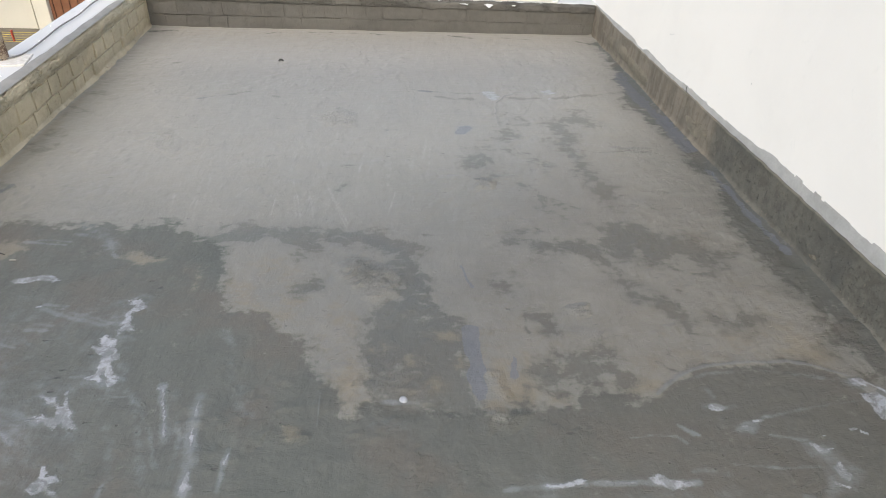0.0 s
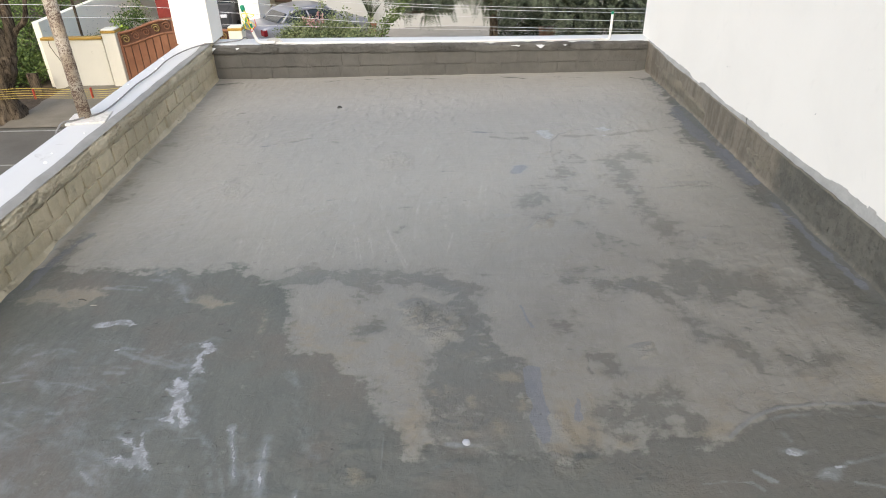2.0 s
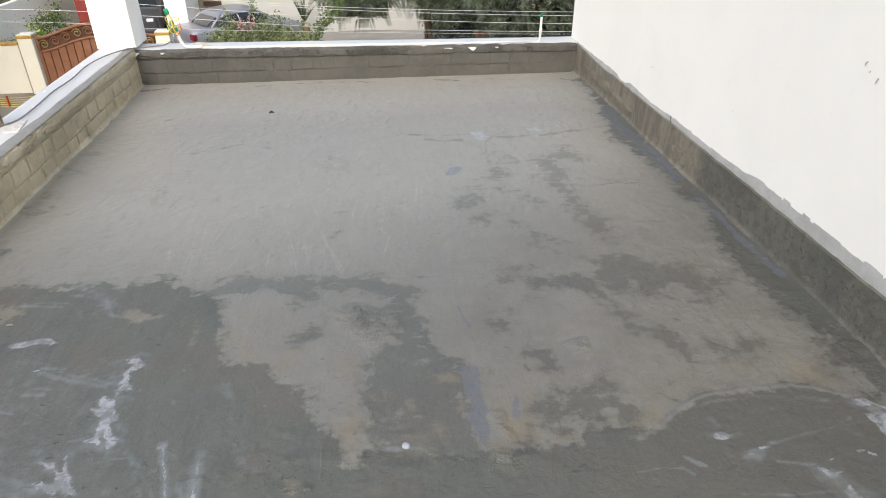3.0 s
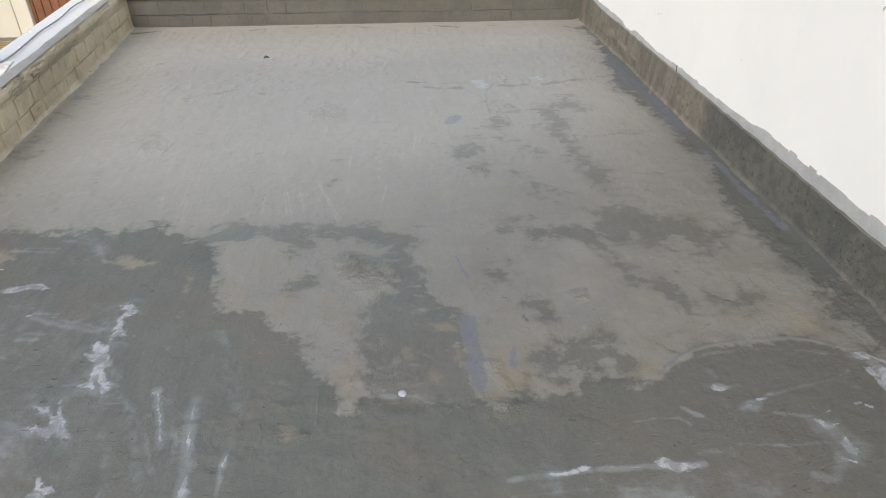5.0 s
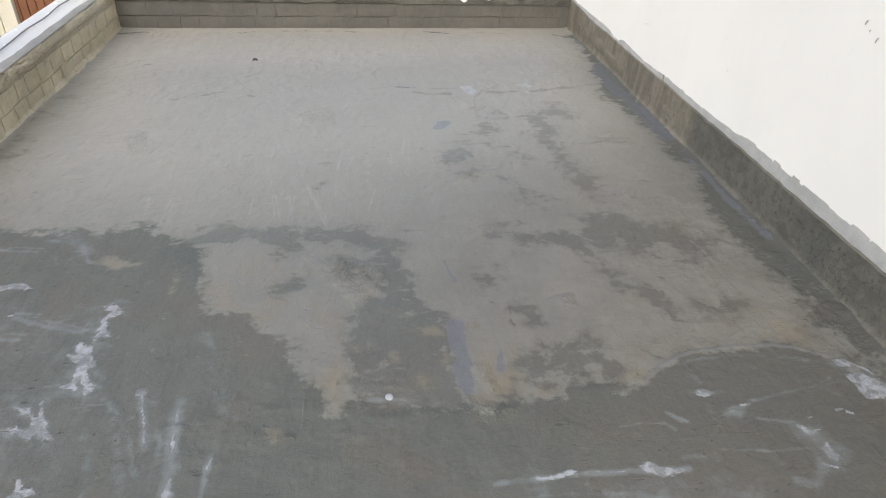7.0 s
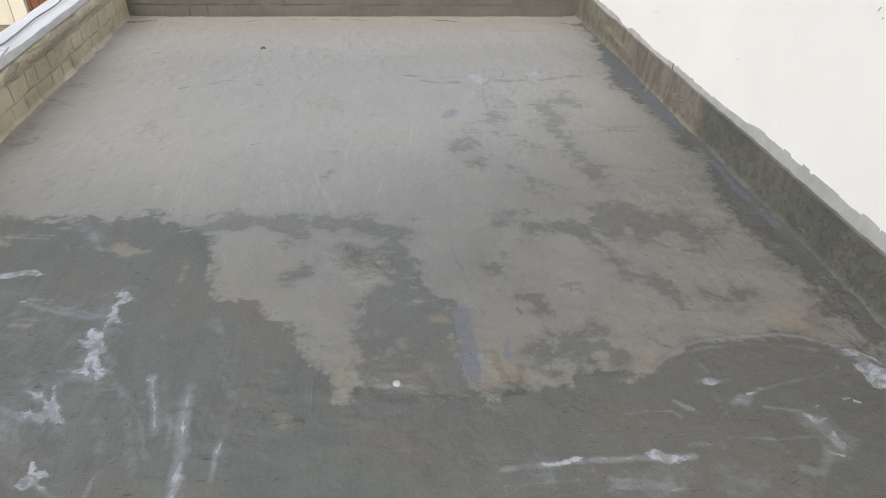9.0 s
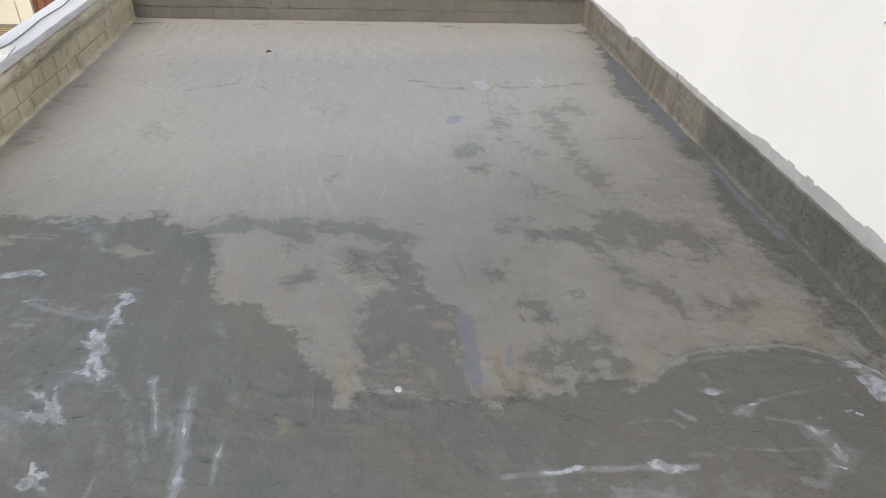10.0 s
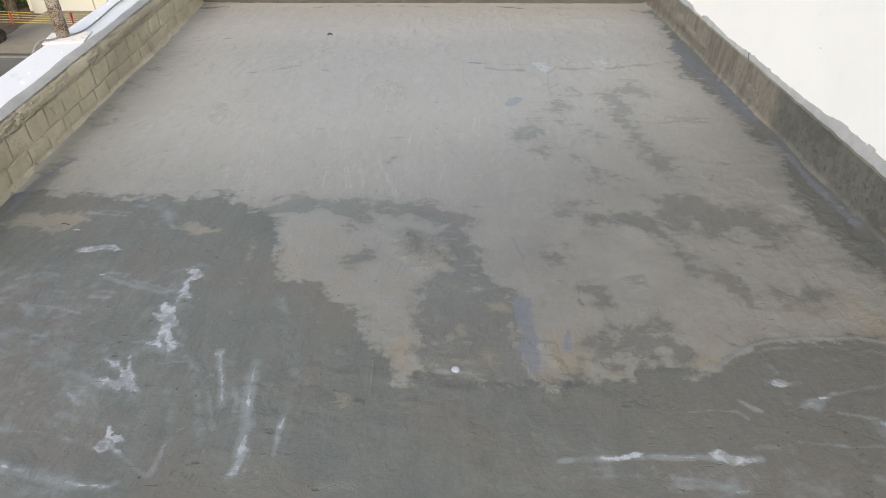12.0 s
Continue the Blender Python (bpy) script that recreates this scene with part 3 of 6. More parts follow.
region("dry", [(2.287, 1.472), (2.326, 1.478), (2.335, 1.447), (2.349, 1.424), (2.309, 1.426)], 0.01, 0.9)
region("dry", [(2.014, 1.598), (2.043, 1.582), (2.033, 1.541), (2.008, 1.554)], 0.014, 0.4)
region("dry", [(1.94, 1.725), (1.98, 1.756), (1.999, 1.719), (1.963, 1.688)], 0.014, 0.35)
region("dry", [(0.504, 2.373), (0.604, 2.405), (0.75, 2.375), (0.747, 2.319), (0.596, 2.309)], 0.03, 0.42)
region("dry", [(0.561, 2.584), (0.69, 2.554), (0.715, 2.515), (0.594, 2.526)], 0.03, 0.3)
line("dry", [(1.369, 1.875), (1.403, 1.856)], 0.0148, 0.35, 1)
# tan sandy crust
region("tan", [(0.861, 2.324), (0.896, 2.366), (1.013, 2.33), (1.058, 2.351), (1.05, 2.291), (0.945, 2.296)], 0.03, 0.8)
region("tan", [(1.167, 2.229), (1.197, 2.269), (1.227, 2.196), (1.234, 2.1), (1.191, 2.192)], 0.02, 0.8)
region("tan", [(0.107, 2.385), (0.152, 2.439), (0.271, 2.447), (0.383, 2.419), (0.435, 2.4), (0.406, 2.338), (0.31, 2.313), (0.206, 2.331)], 0.04, 0.8)
region("tan", [(2.024, 1.699), (2.074, 1.706), (2.082, 1.682), (2.057, 1.618), (2.027, 1.632)], 0.02, 0.8)
region("tan", [(2.138, 1.817), (2.214, 1.845), (2.247, 1.807), (2.216, 1.77), (2.165, 1.775)], 0.02, 0.85)
region("tan", [(2.218, 1.698), (2.256, 1.712), (2.25, 1.638), (2.219, 1.608)], 0.02, 0.9)
region("tan", [(2.1, 1.598), (2.132, 1.595), (2.18, 1.538), (2.193, 1.491), (2.14, 1.481), (2.107, 1.524)], 0.025, 0.7)
region("tan", [(1.994, 1.597), (2.044, 1.592), (2.046, 1.505), (2.006, 1.521)], 0.02, 0.6)
region("tan", [(1.65, 1.39), (1.688, 1.404), (1.724, 1.378), (1.713, 1.345), (1.671, 1.349)], 0.015, 0.95)
region("tan", [(2.284, 1.472), (2.326, 1.483), (2.339, 1.447), (2.353, 1.422), (2.305, 1.422)], 0.012, 1)
region("tan", [(2.353, 1.662), (2.403, 1.692), (2.411, 1.651), (2.393, 1.575), (2.406, 1.542), (2.444, 1.557), (2.466, 1.623), (2.467, 1.704), (2.495, 1.683), (2.491, 1.593), (2.455, 1.436), (2.375, 1.444), (2.352, 1.5), (2.341, 1.566)], 0.018, 0.9)
region("tan", [(2.484, 1.463), (2.504, 1.491), (2.553, 1.496), (2.58, 1.468), (2.557, 1.438), (2.501, 1.441)], 0.015, 0.95)
region("tan", [(1.752, 1.623), (1.823, 1.657), (1.919, 1.626), (1.928, 1.572), (1.918, 1.537), (1.932, 1.491), (1.899, 1.466), (1.868, 1.427), (1.848, 1.433), (1.824, 1.487), (1.808, 1.528), (1.77, 1.567)], 0.03, 0.75)
region("tan", [(1.305, 2.133), (1.359, 2.074), (1.431, 1.998), (1.513, 1.951), (1.614, 1.852), (1.608, 1.915), (1.512, 2.025), (1.39, 2.125), (1.33, 2.157)], 0.03, 0.65)
region("tan", [(2.786, 1.524), (2.848, 1.558), (2.917, 1.552), (2.926, 1.51), (2.885, 1.472), (2.791, 1.481)], 0.02, 0.85)
region("tan", [(3.441, 1.736), (3.554, 1.833), (3.604, 1.743), (3.608, 1.625), (3.552, 1.582), (3.493, 1.615), (3.436, 1.647)], 0.04, 0.8)
region("tan", [(2.991, 1.66), (3.119, 1.709), (3.229, 1.667), (3.188, 1.626), (3.035, 1.591), (2.956, 1.548)], 0.05, 0.5)
region("tan", [(2.67, 1.632), (2.79, 1.564), (2.803, 1.488), (2.696, 1.519)], 0.03, 0.45)
region("tan", [(2.363, 1.844), (2.5, 1.831), (2.626, 1.694), (2.93, 1.665), (3.189, 1.766), (3.465, 1.95), (3.642, 2.051), (3.616, 1.726), (3.341, 1.632), (3.08, 1.621), (2.882, 1.488), (2.762, 1.481), (2.562, 1.455), (2.318, 1.454)], 0.15, 0.5)
region("tan", [(1.264, 2.395), (1.562, 2.389), (1.708, 2.354), (1.942, 1.884), (1.927, 1.492), (1.846, 1.434), (1.758, 1.609), (1.617, 1.821), (1.391, 1.985), (1.312, 2.096)], 0.15, 0.36)
region("tan", [(3.229, 2.447), (3.643, 2.566), (3.678, 2.358), (3.562, 2.184), (3.47, 2.377)], 0.08, 0.35)
line("tan", [(-0.01, 5.67), (0, 4.3), (0.01, 3.39), (0.01, 2.74), (0.01, 2.40)], 0.055, 0.8, 1)
line("tan", [(3.802, 5.197), (3.832, 4.926)], 0.0175, 0.5, 1)
# slate-coloured slurry
region("blue", [(2.261, 1.847), (2.284, 1.861), (2.321, 1.851), (2.315, 1.785), (2.312, 1.724), (2.314, 1.666), (2.322, 1.609), (2.312, 1.583), (2.318, 1.534), (2.303, 1.48), (2.276, 1.473), (2.261, 1.507), (2.255, 1.559), (2.246, 1.592), (2.268, 1.639), (2.26, 1.711), (2.259, 1.784)], 0.012, 1)
region("blue", [(2.415, 1.639), (2.439, 1.677), (2.435, 1.598), (2.441, 1.57), (2.415, 1.559), (2.399, 1.577)], 0.01, 0.85)
line("blue", [(2.296, 2.237), (2.314, 2.154), (2.329, 2.094)], 0.0092, 0.62, 1)
line("blue", [(2.435, 1.719), (2.425, 1.641)], 0.0040, 0.6, 1)
line("blue", [(0.764, 4.15), (0.814, 4.168)], 0.0123, 0.6, 1)
line("blue", [(1.326, 3.303), (1.388, 3.314)], 0.0155, 0.5, 1)
line("blue", [(1.98, 3.669), (2.103, 3.68)], 0.0167, 0.45, 1)
line("blue", [(2.217, 4.347), (2.296, 4.331)], 0.0143, 0.8, 1)
line("blue", [(1.978, 1.405), (2.005, 1.409)], 0.0056, 0.45, 1)
line("ridge", [(1.757, 1.533), (1.759, 1.461), (1.761, 1.388)], 0.0048, 0.62, 1)
# white splashes of lime wash
region("white", [(0.504, 2.168), (0.538, 2.187), (0.576, 2.198), (0.615, 2.205), (0.661, 2.197), (0.69, 2.176), (0.661, 2.168), (0.616, 2.176), (0.579, 2.165), (0.526, 2.156)], 0.012, 0.95)
region("white", [(0.984, 2.037), (1.03, 2.043), (1.055, 2.017), (1.061, 1.99), (1.051, 1.968), (1.029, 1.967), (1.036, 1.922), (1.064, 1.873), (1.066, 1.843), (1.033, 1.852), (1.019, 1.833), (1.001, 1.861), (1.015, 1.893), (1, 1.941), (1.001, 1.973), (1.019, 2)], 0.014, 0.78)
region("white", [(0.957, 1.818), (0.98, 1.831), (1.017, 1.804), (1.036, 1.76), (1.058, 1.725), (1.065, 1.705), (1.045, 1.702), (1.036, 1.69), (1.055, 1.656), (1.078, 1.621), (1.082, 1.591), (1.069, 1.587), (1.045, 1.627), (1.027, 1.659), (1.02, 1.647), (1.017, 1.63), (1.029, 1.611), (1.004, 1.616), (0.981, 1.623), (1.001, 1.651), (1.004, 1.682), (1.002, 1.722), (0.953, 1.762), (0.95, 1.782), (0.978, 1.777)], 0.012, 0.95)
region("white", [(0.915, 1.538), (0.95, 1.503), (0.944, 1.559), (0.969, 1.515), (0.997, 1.456), (1.024, 1.425), (1.024, 1.402), (1, 1.411), (0.974, 1.437), (0.963, 1.423), (0.977, 1.402), (0.952, 1.411), (0.916, 1.44), (0.874, 1.464), (0.887, 1.473), (0.935, 1.456), (0.935, 1.484), (0.909, 1.509), (0.872, 1.552)], 0.014, 0.85)
region("white", [(0.973, 1.199), (0.994, 1.23), (0.988, 1.273), (1.012, 1.246), (1.04, 1.241), (1.067, 1.223), (1.032, 1.219), (1.033, 1.202), (1.06, 1.182), (1.021, 1.19), (0.999, 1.181)], 0.01, 0.95)
region("haze", [(0.636, 1.165), (0.735, 1.158), (0.842, 1.131), (0.932, 1.104), (0.999, 1.093), (1.069, 1.071), (1.089, 1.082), (1.078, 1.057), (0.979, 1.068), (0.86, 1.095), (0.755, 1.119), (0.656, 1.131)], 0.014, 1)
line("white", [(0.953, 1.091), (1.005, 1.078), (1.074, 1.065)], 0.0040, 0.72, 1)
line("white", [(0.751, 1.141), (0.814, 1.126)], 0.0044, 0.6, 1)
line("haze", [(1.047, 1.186), (1.103, 1.144), (1.161, 1.103)], 0.0040, 0.8, 1)
line("haze", [(1.171, 1.103), (1.176, 1.152), (1.18, 1.208)], 0.0056, 0.7, 1)
line("white", [(1.229, 1.569), (1.249, 1.575)], 0.0064, 0.8, 1)
line("white", [(1.246, 1.563), (1.272, 1.474), (1.301, 1.369)], 0.0040, 0.66, 1)
line("haze", [(1.239, 1.578), (1.275, 1.462), (1.307, 1.351)], 0.0111, 0.85, 1)
line("white", [(1.371, 1.517), (1.383, 1.44)], 0.0028, 0.62, 1)
line("white", [(1.37, 1.508), (1.38, 1.388), (1.393, 1.299)], 0.0032, 0.64, 1)
region("white", [(1.375, 1.098), (1.392, 1.123), (1.397, 1.174), (1.403, 1.241), (1.414, 1.236), (1.424, 1.177), (1.42, 1.13), (1.42, 1.097)], 0.011, 0.9)
line("haze", [(1.369, 1.521), (1.38, 1.388), (1.398, 1.278), (1.408, 1.158), (1.398, 1.099)], 0.0147, 0.85, 1)
line("haze", [(1.503, 1.308), (1.498, 1.245), (1.494, 1.166)], 0.0063, 0.85, 1)
line("white", [(1.504, 1.287), (1.5, 1.251)], 0.0028, 0.6, 1)
region("white", [(2.424, 1.139), (2.478, 1.141), (2.53, 1.161), (2.558, 1.154), (2.536, 1.135), (2.477, 1.126)], 0.01, 0.85)
region("white", [(2.742, 1.152), (2.781, 1.164), (2.8, 1.148), (2.84, 1.14), (2.88, 1.13), (2.848, 1.116), (2.794, 1.113), (2.764, 1.126)], 0.01, 0.95)
line("haze", [(2.311, 1.131), (2.427, 1.137), (2.56, 1.139), (2.728, 1.137), (2.887, 1.129)], 0.0080, 0.95, 1)
line("white", [(2.612, 1.143), (2.694, 1.139)], 0.0028, 0.66, 1)
line("haze", [(2.309, 1.077), (2.461, 1.08), (2.622, 1.075), (2.744, 1.052)], 0.0064, 0.5, 1)
region("white", [(3.047, 1.426), (3.082, 1.437), (3.112, 1.417), (3.083, 1.402), (3.049, 1.405)], 0.01, 0.9)
line("haze", [(3.031, 1.425), (3.094, 1.413), (3.146, 1.419)], 0.0092, 0.5, 1)
region("haze", [(3.078, 1.316), (3.136, 1.343), (3.188, 1.35), (3.166, 1.324), (3.142, 1.3)], 0.012, 1)
line("white", [(3.168, 1.35), (3.203, 1.353)], 0.0044, 0.85, 1)
line("white", [(3.113, 1.324), (3.139, 1.331)], 0.0044, 0.55, 1)
region("white", [(3.309, 1.254), (3.328, 1.257), (3.335, 1.238), (3.349, 1.219), (3.325, 1.21), (3.305, 1.226)], 0.01, 0.75)
line("white", [(3.35, 1.28), (3.379, 1.284)], 0.0036, 0.75, 1)
line("white", [(3.346, 1.226), (3.369, 1.23)], 0.0036, 0.75, 1)
region("white", [(3.323, 1.178), (3.366, 1.189), (3.366, 1.161), (3.371, 1.136), (3.352, 1.123), (3.33, 1.132), (3.328, 1.153)], 0.01, 0.82)
line("white", [(3.305, 1.112), (3.338, 1.095)], 0.0040, 0.75, 1)
region("haze", [(3.299, 1.26), (3.369, 1.269), (3.381, 1.201), (3.399, 1.146), (3.35, 1.1), (3.296, 1.099), (3.306, 1.155)], 0.03, 0.75)
line("haze", [(3.186, 1.063), (3.236, 1.047), (3.294, 1.095)], 0.0116, 0.6, 1)
region("white", [(3.613, 1.532), (3.658, 1.533), (3.676, 1.511), (3.658, 1.496), (3.617, 1.505)], 0.01, 0.9)
line("white", [(3.674, 1.509), (3.704, 1.483), (3.717, 1.432)], 0.0048, 0.72, 1)
region("white", [(3.611, 1.458), (3.666, 1.467), (3.713, 1.427), (3.733, 1.377), (3.674, 1.344), (3.62, 1.344), (3.612, 1.378), (3.61, 1.418)], 0.012, 1)
line("haze", [(3.612, 1.514), (3.677, 1.452), (3.702, 1.369)], 0.0243, 0.6, 1)
line("white", [(3.479, 1.31), (3.499, 1.313)], 0.0036, 0.75, 1)
line("white", [(3.509, 1.3), (3.523, 1.291)], 0.0036, 0.7, 1)
line("haze", [(1.963, 1.484), (2.008, 1.477), (2.072, 1.475)], 0.0072, 0.8, 1)
line("haze", [(3.182, 1.358), (3.304, 1.383), (3.438, 1.408), (3.596, 1.432)], 0.0052, 0.42, 1)
line("haze", [(2.909, 1.344), (2.927, 1.328), (2.944, 1.308)], 0.0048, 0.7, 1)
line("haze", [(2.736, 1.301), (2.812, 1.31), (2.883, 1.303), (2.908, 1.275)], 0.0036, 0.6, 1)
line("haze", [(2.995, 1.544), (3.097, 1.568), (3.27, 1.58), (3.447, 1.557), (3.554, 1.524)], 0.0064, 0.3, 1)
line("haze", [(3.013, 1.192), (3.161, 1.169), (3.322, 1.166)], 0.0036, 0.5, 1)
line("haze", [(3.197, 1.297), (3.312, 1.268)], 0.0036, 0.65, 1)
line("haze", [(2.898, 1.174), (2.997, 1.16)], 0.0096, 0.5, 1)
line("haze", [(3.065, 1.497), (3.076, 1.456)], 0.0092, 0.45, 1)
line("haze", [(0.69, 2.015), (0.774, 2.004)], 0.0064, 0.75, 1)
line("haze", [(0.798, 1.967), (0.874, 1.947), (0.967, 1.901)], 0.0080, 0.7, 1)
line("haze", [(0.703, 1.907), (0.772, 1.895)], 0.0072, 0.85, 1)
line("haze", [(0.481, 2.458), (0.535, 2.466), (0.62, 2.454)], 0.0056, 0.75, 1)
line("haze", [(0.635, 2.577), (0.729, 2.51), (0.817, 2.394)], 0.0211, 0.45, 1)
line("haze", [(0.74, 2.014), (0.771, 2.011)], 0.0036, 0.8, 1)
line("haze", [(0.448, 2.025), (0.539, 1.997)], 0.0080, 0.5, 1)
line("haze", [(0.87, 1.556), (0.996, 1.445), (0.92, 1.431), (0.8, 1.486)], 0.0175, 0.55, 1)
line("haze", [(0.819, 1.441), (0.871, 1.394)], 0.0160, 0.5, 1)
line("haze", [(1.022, 1.818), (1.057, 1.829), (1.077, 1.807)], 0.0112, 0.6, 1)
line("haze", [(0.995, 1.973), (1.037, 1.876)], 0.0243, 0.45, 1)
line("haze", [(0.963, 1.739), (1.047, 1.704), (1.074, 1.675)], 0.0195, 0.45, 1)
line("haze", [(0.929, 1.631), (0.991, 1.63)], 0.0044, 0.55, 1)
line("haze", [(1.05, 1.53), (1.116, 1.537), (1.188, 1.526)], 0.0024, 0.55, 1)
line("haze", [(1.136, 1.557), (1.201, 1.481), (1.233, 1.422)], 0.0100, 0.45, 1)
line("haze", [(1.369, 1.875), (1.42, 1.809), (1.43, 1.75)], 0.0175, 0.3, 1)
line("haze", [(1.121, 1.411), (1.177, 1.285), (1.19, 1.192)], 0.0115, 0.3, 1)
line("haze", [(1.18, 1.494), (1.24, 1.338), (1.285, 1.2)], 0.0104, 0.32, 1)
line("haze", [(1.285, 1.554), (1.345, 1.368), (1.366, 1.21)], 0.0108, 0.3, 1)
line("haze", [(1.181, 1.498), (1.241, 1.412), (1.309, 1.258)], 0.0060, 0.4, 1)
line("haze", [(1.439, 1.694), (1.533, 1.437)], 0.0207, 0.2, 1)
line("haze", [(1.934, 1.393), (2.039, 1.392)], 0.0179, 0.28, 1)
# trowelled ridge and pools on the crack
line("ridge", [(2.89, 1.479), (2.933, 1.517), (2.991, 1.558), (3.068, 1.594), (3.161, 1.614), (3.292, 1.622), (3.441, 1.62), (3.531, 1.59), (3.613, 1.55)], 0.0072, 0.95, 1)
region("white", [(2.66, 4.356), (2.752, 4.35), (2.778, 4.259), (2.735, 4.163), (2.681, 4.22)], 0.02, 0.72)
region("white", [(3.081, 4.354), (3.148, 4.397), (3.188, 4.325), (3.112, 4.295)], 0.018, 0.72)
line("white", [(3.078, 4.197), (3.118, 4.217)], 0.0063, 0.7, 1)
line("haze", [(2.64, 4.323), (2.749, 4.206)], 0.0123, 0.8, 1)
line("ridge", [(2.732, 4.142), (2.807, 4.268), (2.91, 4.33), (2.994, 4.348)], 0.0064, 0.7, 1)
line("ridge", [(2.735, 4.163), (2.703, 3.96), (2.698, 3.771)], 0.0060, 0.6, 1)
region("blue", [(2.394, 3.646), (2.441, 3.722), (2.497, 3.746), (2.522, 3.718), (2.468, 3.617), (2.41, 3.603)], 0.018, 0.85)
region("haze", [(2.394, 3.646), (2.441, 3.722), (2.497, 3.746), (2.522, 3.718), (2.468, 3.617), (2.41, 3.603)], 0.02, 1)
line("ridge", [(0.398, 4.223), (0.78, 4.149), (1.145, 4.254), (1.77, 4.295), (2.168, 4.339)], 0.0048, 0.42, 1)
line("ridge", [(3.08, 4.019), (3.146, 4.056)], 0.0060, 0.5, 1)
# pale marks of the trowel
line("arc", [(1.526, 2.854), (1.563, 2.609), (1.63, 2.474)], 0.0044, 0.7, 1)
line("arc", [(1.676, 2.965), (1.737, 2.759), (1.794, 2.573)], 0.0048, 0.7, 1)
line("arc", [(1.622, 3.095), (1.591, 2.766)], 0.0032, 0.7, 1)
line("arc", [(1.046, 2.967), (1.089, 2.632)], 0.0064, 0.7, 1)
line("arc", [(1.043, 2.793), (1.06, 2.608)], 0.0044, 0.7, 1)
line("arc", [(0.793, 2.761), (0.818, 2.595)], 0.0040, 0.7, 1)
line("arc", [(1.329, 3.467), (1.413, 3.193)], 0.0048, 0.7, 1)
line("arc", [(1.331, 3.014), (1.244, 2.839)], 0.0048, 0.7, 1)
line("arc", [(2.106, 4.933), (2.143, 4.729)], 0.0151, 0.7, 1)
line("arc", [(2.905, 5.177), (2.904, 5.027)], 0.0072, 0.7, 1)
line("arc", [(1.786, 3.732), (1.769, 3.258)], 0.0052, 0.7, 1)
line("arc", [(1.927, 3.322), (1.815, 2.755)], 0.0032, 0.7, 1)
line("arc", [(2.03, 3.549), (1.972, 2.982)], 0.0036, 0.7, 1)
line("arc", [(1.492, 3.497), (1.48, 3.006)], 0.0036, 0.7, 1)
line("arc", [(1.227, 3.286), (1.121, 3.024)], 0.0048, 0.7, 1)
line("arc", [(1.005, 3.774), (0.937, 3.449)], 0.0056, 0.7, 1)
line("arc", [(1.597, 3.925), (1.74, 4.014)], 0.0211, 0.7, 1)
line("arc", [(0.943, 2.912), (0.973, 2.637)], 0.0044, 0.7, 1)
line("arc", [(2.722, 3.072), (2.605, 3.111)], 0.0036, 0.7, 1)
line("arc", [(2.298, 3.704), (2.255, 3.38)], 0.0040, 0.7, 1)
line("arc", [(2.47, 3.525), (2.378, 3.298)], 0.0040, 0.7, 1)
line("arc", [(0.625, 3.624), (0.765, 3.42)], 0.0290, 0.7, 1)
line("arc", [(2.19, 2.529), (2.234, 2.431)], 0.0040, 0.7, 1)
line("arc", [(0.84, 5.633), (0.873, 5.153)], 0.0072, 0.7, 1)
line("arc", [(2.956, 5.496), (2.836, 4.889)], 0.0052, 0.7, 1)
line("arc", [(1.703, 2.76), (1.663, 2.554)], 0.0032, 0.7, 1)
line("arc", [(1.873, 2.645), (1.824, 2.451)], 0.0032, 0.7, 1)
line("arc", [(2.373, 2.052), (2.331, 1.948)], 0.0044, 0.55, 1)
line("arc", [(2.417, 2.333), (2.429, 2.163)], 0.0036, 0.5, 1)
line("arc", [(2.349, 2.384), (2.417, 2.333), (2.499, 2.371)], 0.0048, 0.5, 1)
line("arc", [(2.3, 2.422), (2.33, 2.245), (2.355, 2.163)], 0.0048, 0.5, 1)
line("pale", [(0.03, 5.63), (0.01, 4.26), (0.01, 3.36), (0.02, 2.73), (0.02, 2.38)], 0.035, 0.7, 1)
# milky film left of the splashes
line("haze", [(0.227, 1.807), (0.283, 1.818), (0.397, 1.842), (0.582, 1.815), (0.693, 1.78)], 0.0044, 0.65, 1)
line("white", [(0.327, 1.83), (0.351, 1.833)], 0.0040, 0.62, 1)
line("haze", [(0.464, 1.829), (0.509, 1.791)], 0.0167, 0.75, 1)
line("haze", [(0.361, 1.988), (0.428, 2.015)], 0.0091, 0.85, 1)
line("white", [(0.738, 1.99), (0.767, 1.989)], 0.0036, 0.66, 1)
line("white", [(0.664, 2.005), (0.685, 2.008)], 0.0036, 0.6, 1)
line("haze", [(0.693, 1.99), (0.806, 1.941), (0.945, 1.893)], 0.0099, 0.85, 1)
line("haze", [(0.687, 1.877), (0.76, 1.872)], 0.0087, 0.95, 1)
line("haze", [(0.405, 1.649), (0.53, 1.589)], 0.0063, 0.75, 1)
line("haze", [(0.581, 1.669), (0.618, 1.668)], 0.0087, 0.8, 1)
line("haze", [(0.792, 1.426), (0.863, 1.363)], 0.0075, 0.9, 1)
line("white", [(0.8, 1.417), (0.85, 1.372)], 0.0028, 0.66, 1)
line("haze", [(0.435, 2.444), (0.603, 2.432)], 0.0071, 0.75, 1)
line("haze", [(0.619, 2.517), (0.773, 2.476), (0.843, 2.33)], 0.0091, 0.5, 1)
region("haze", [(0.19, 1.765), (0.621, 1.778), (0.907, 1.565), (1.034, 1.328), (0.96, 1.251), (0.52, 1.255)], 0.12, 0.34)
region("haze", [(0.207, 2.061), (0.923, 1.987), (0.984, 1.841), (0.725, 1.825), (0.4, 1.763)], 0.1, 0.34)
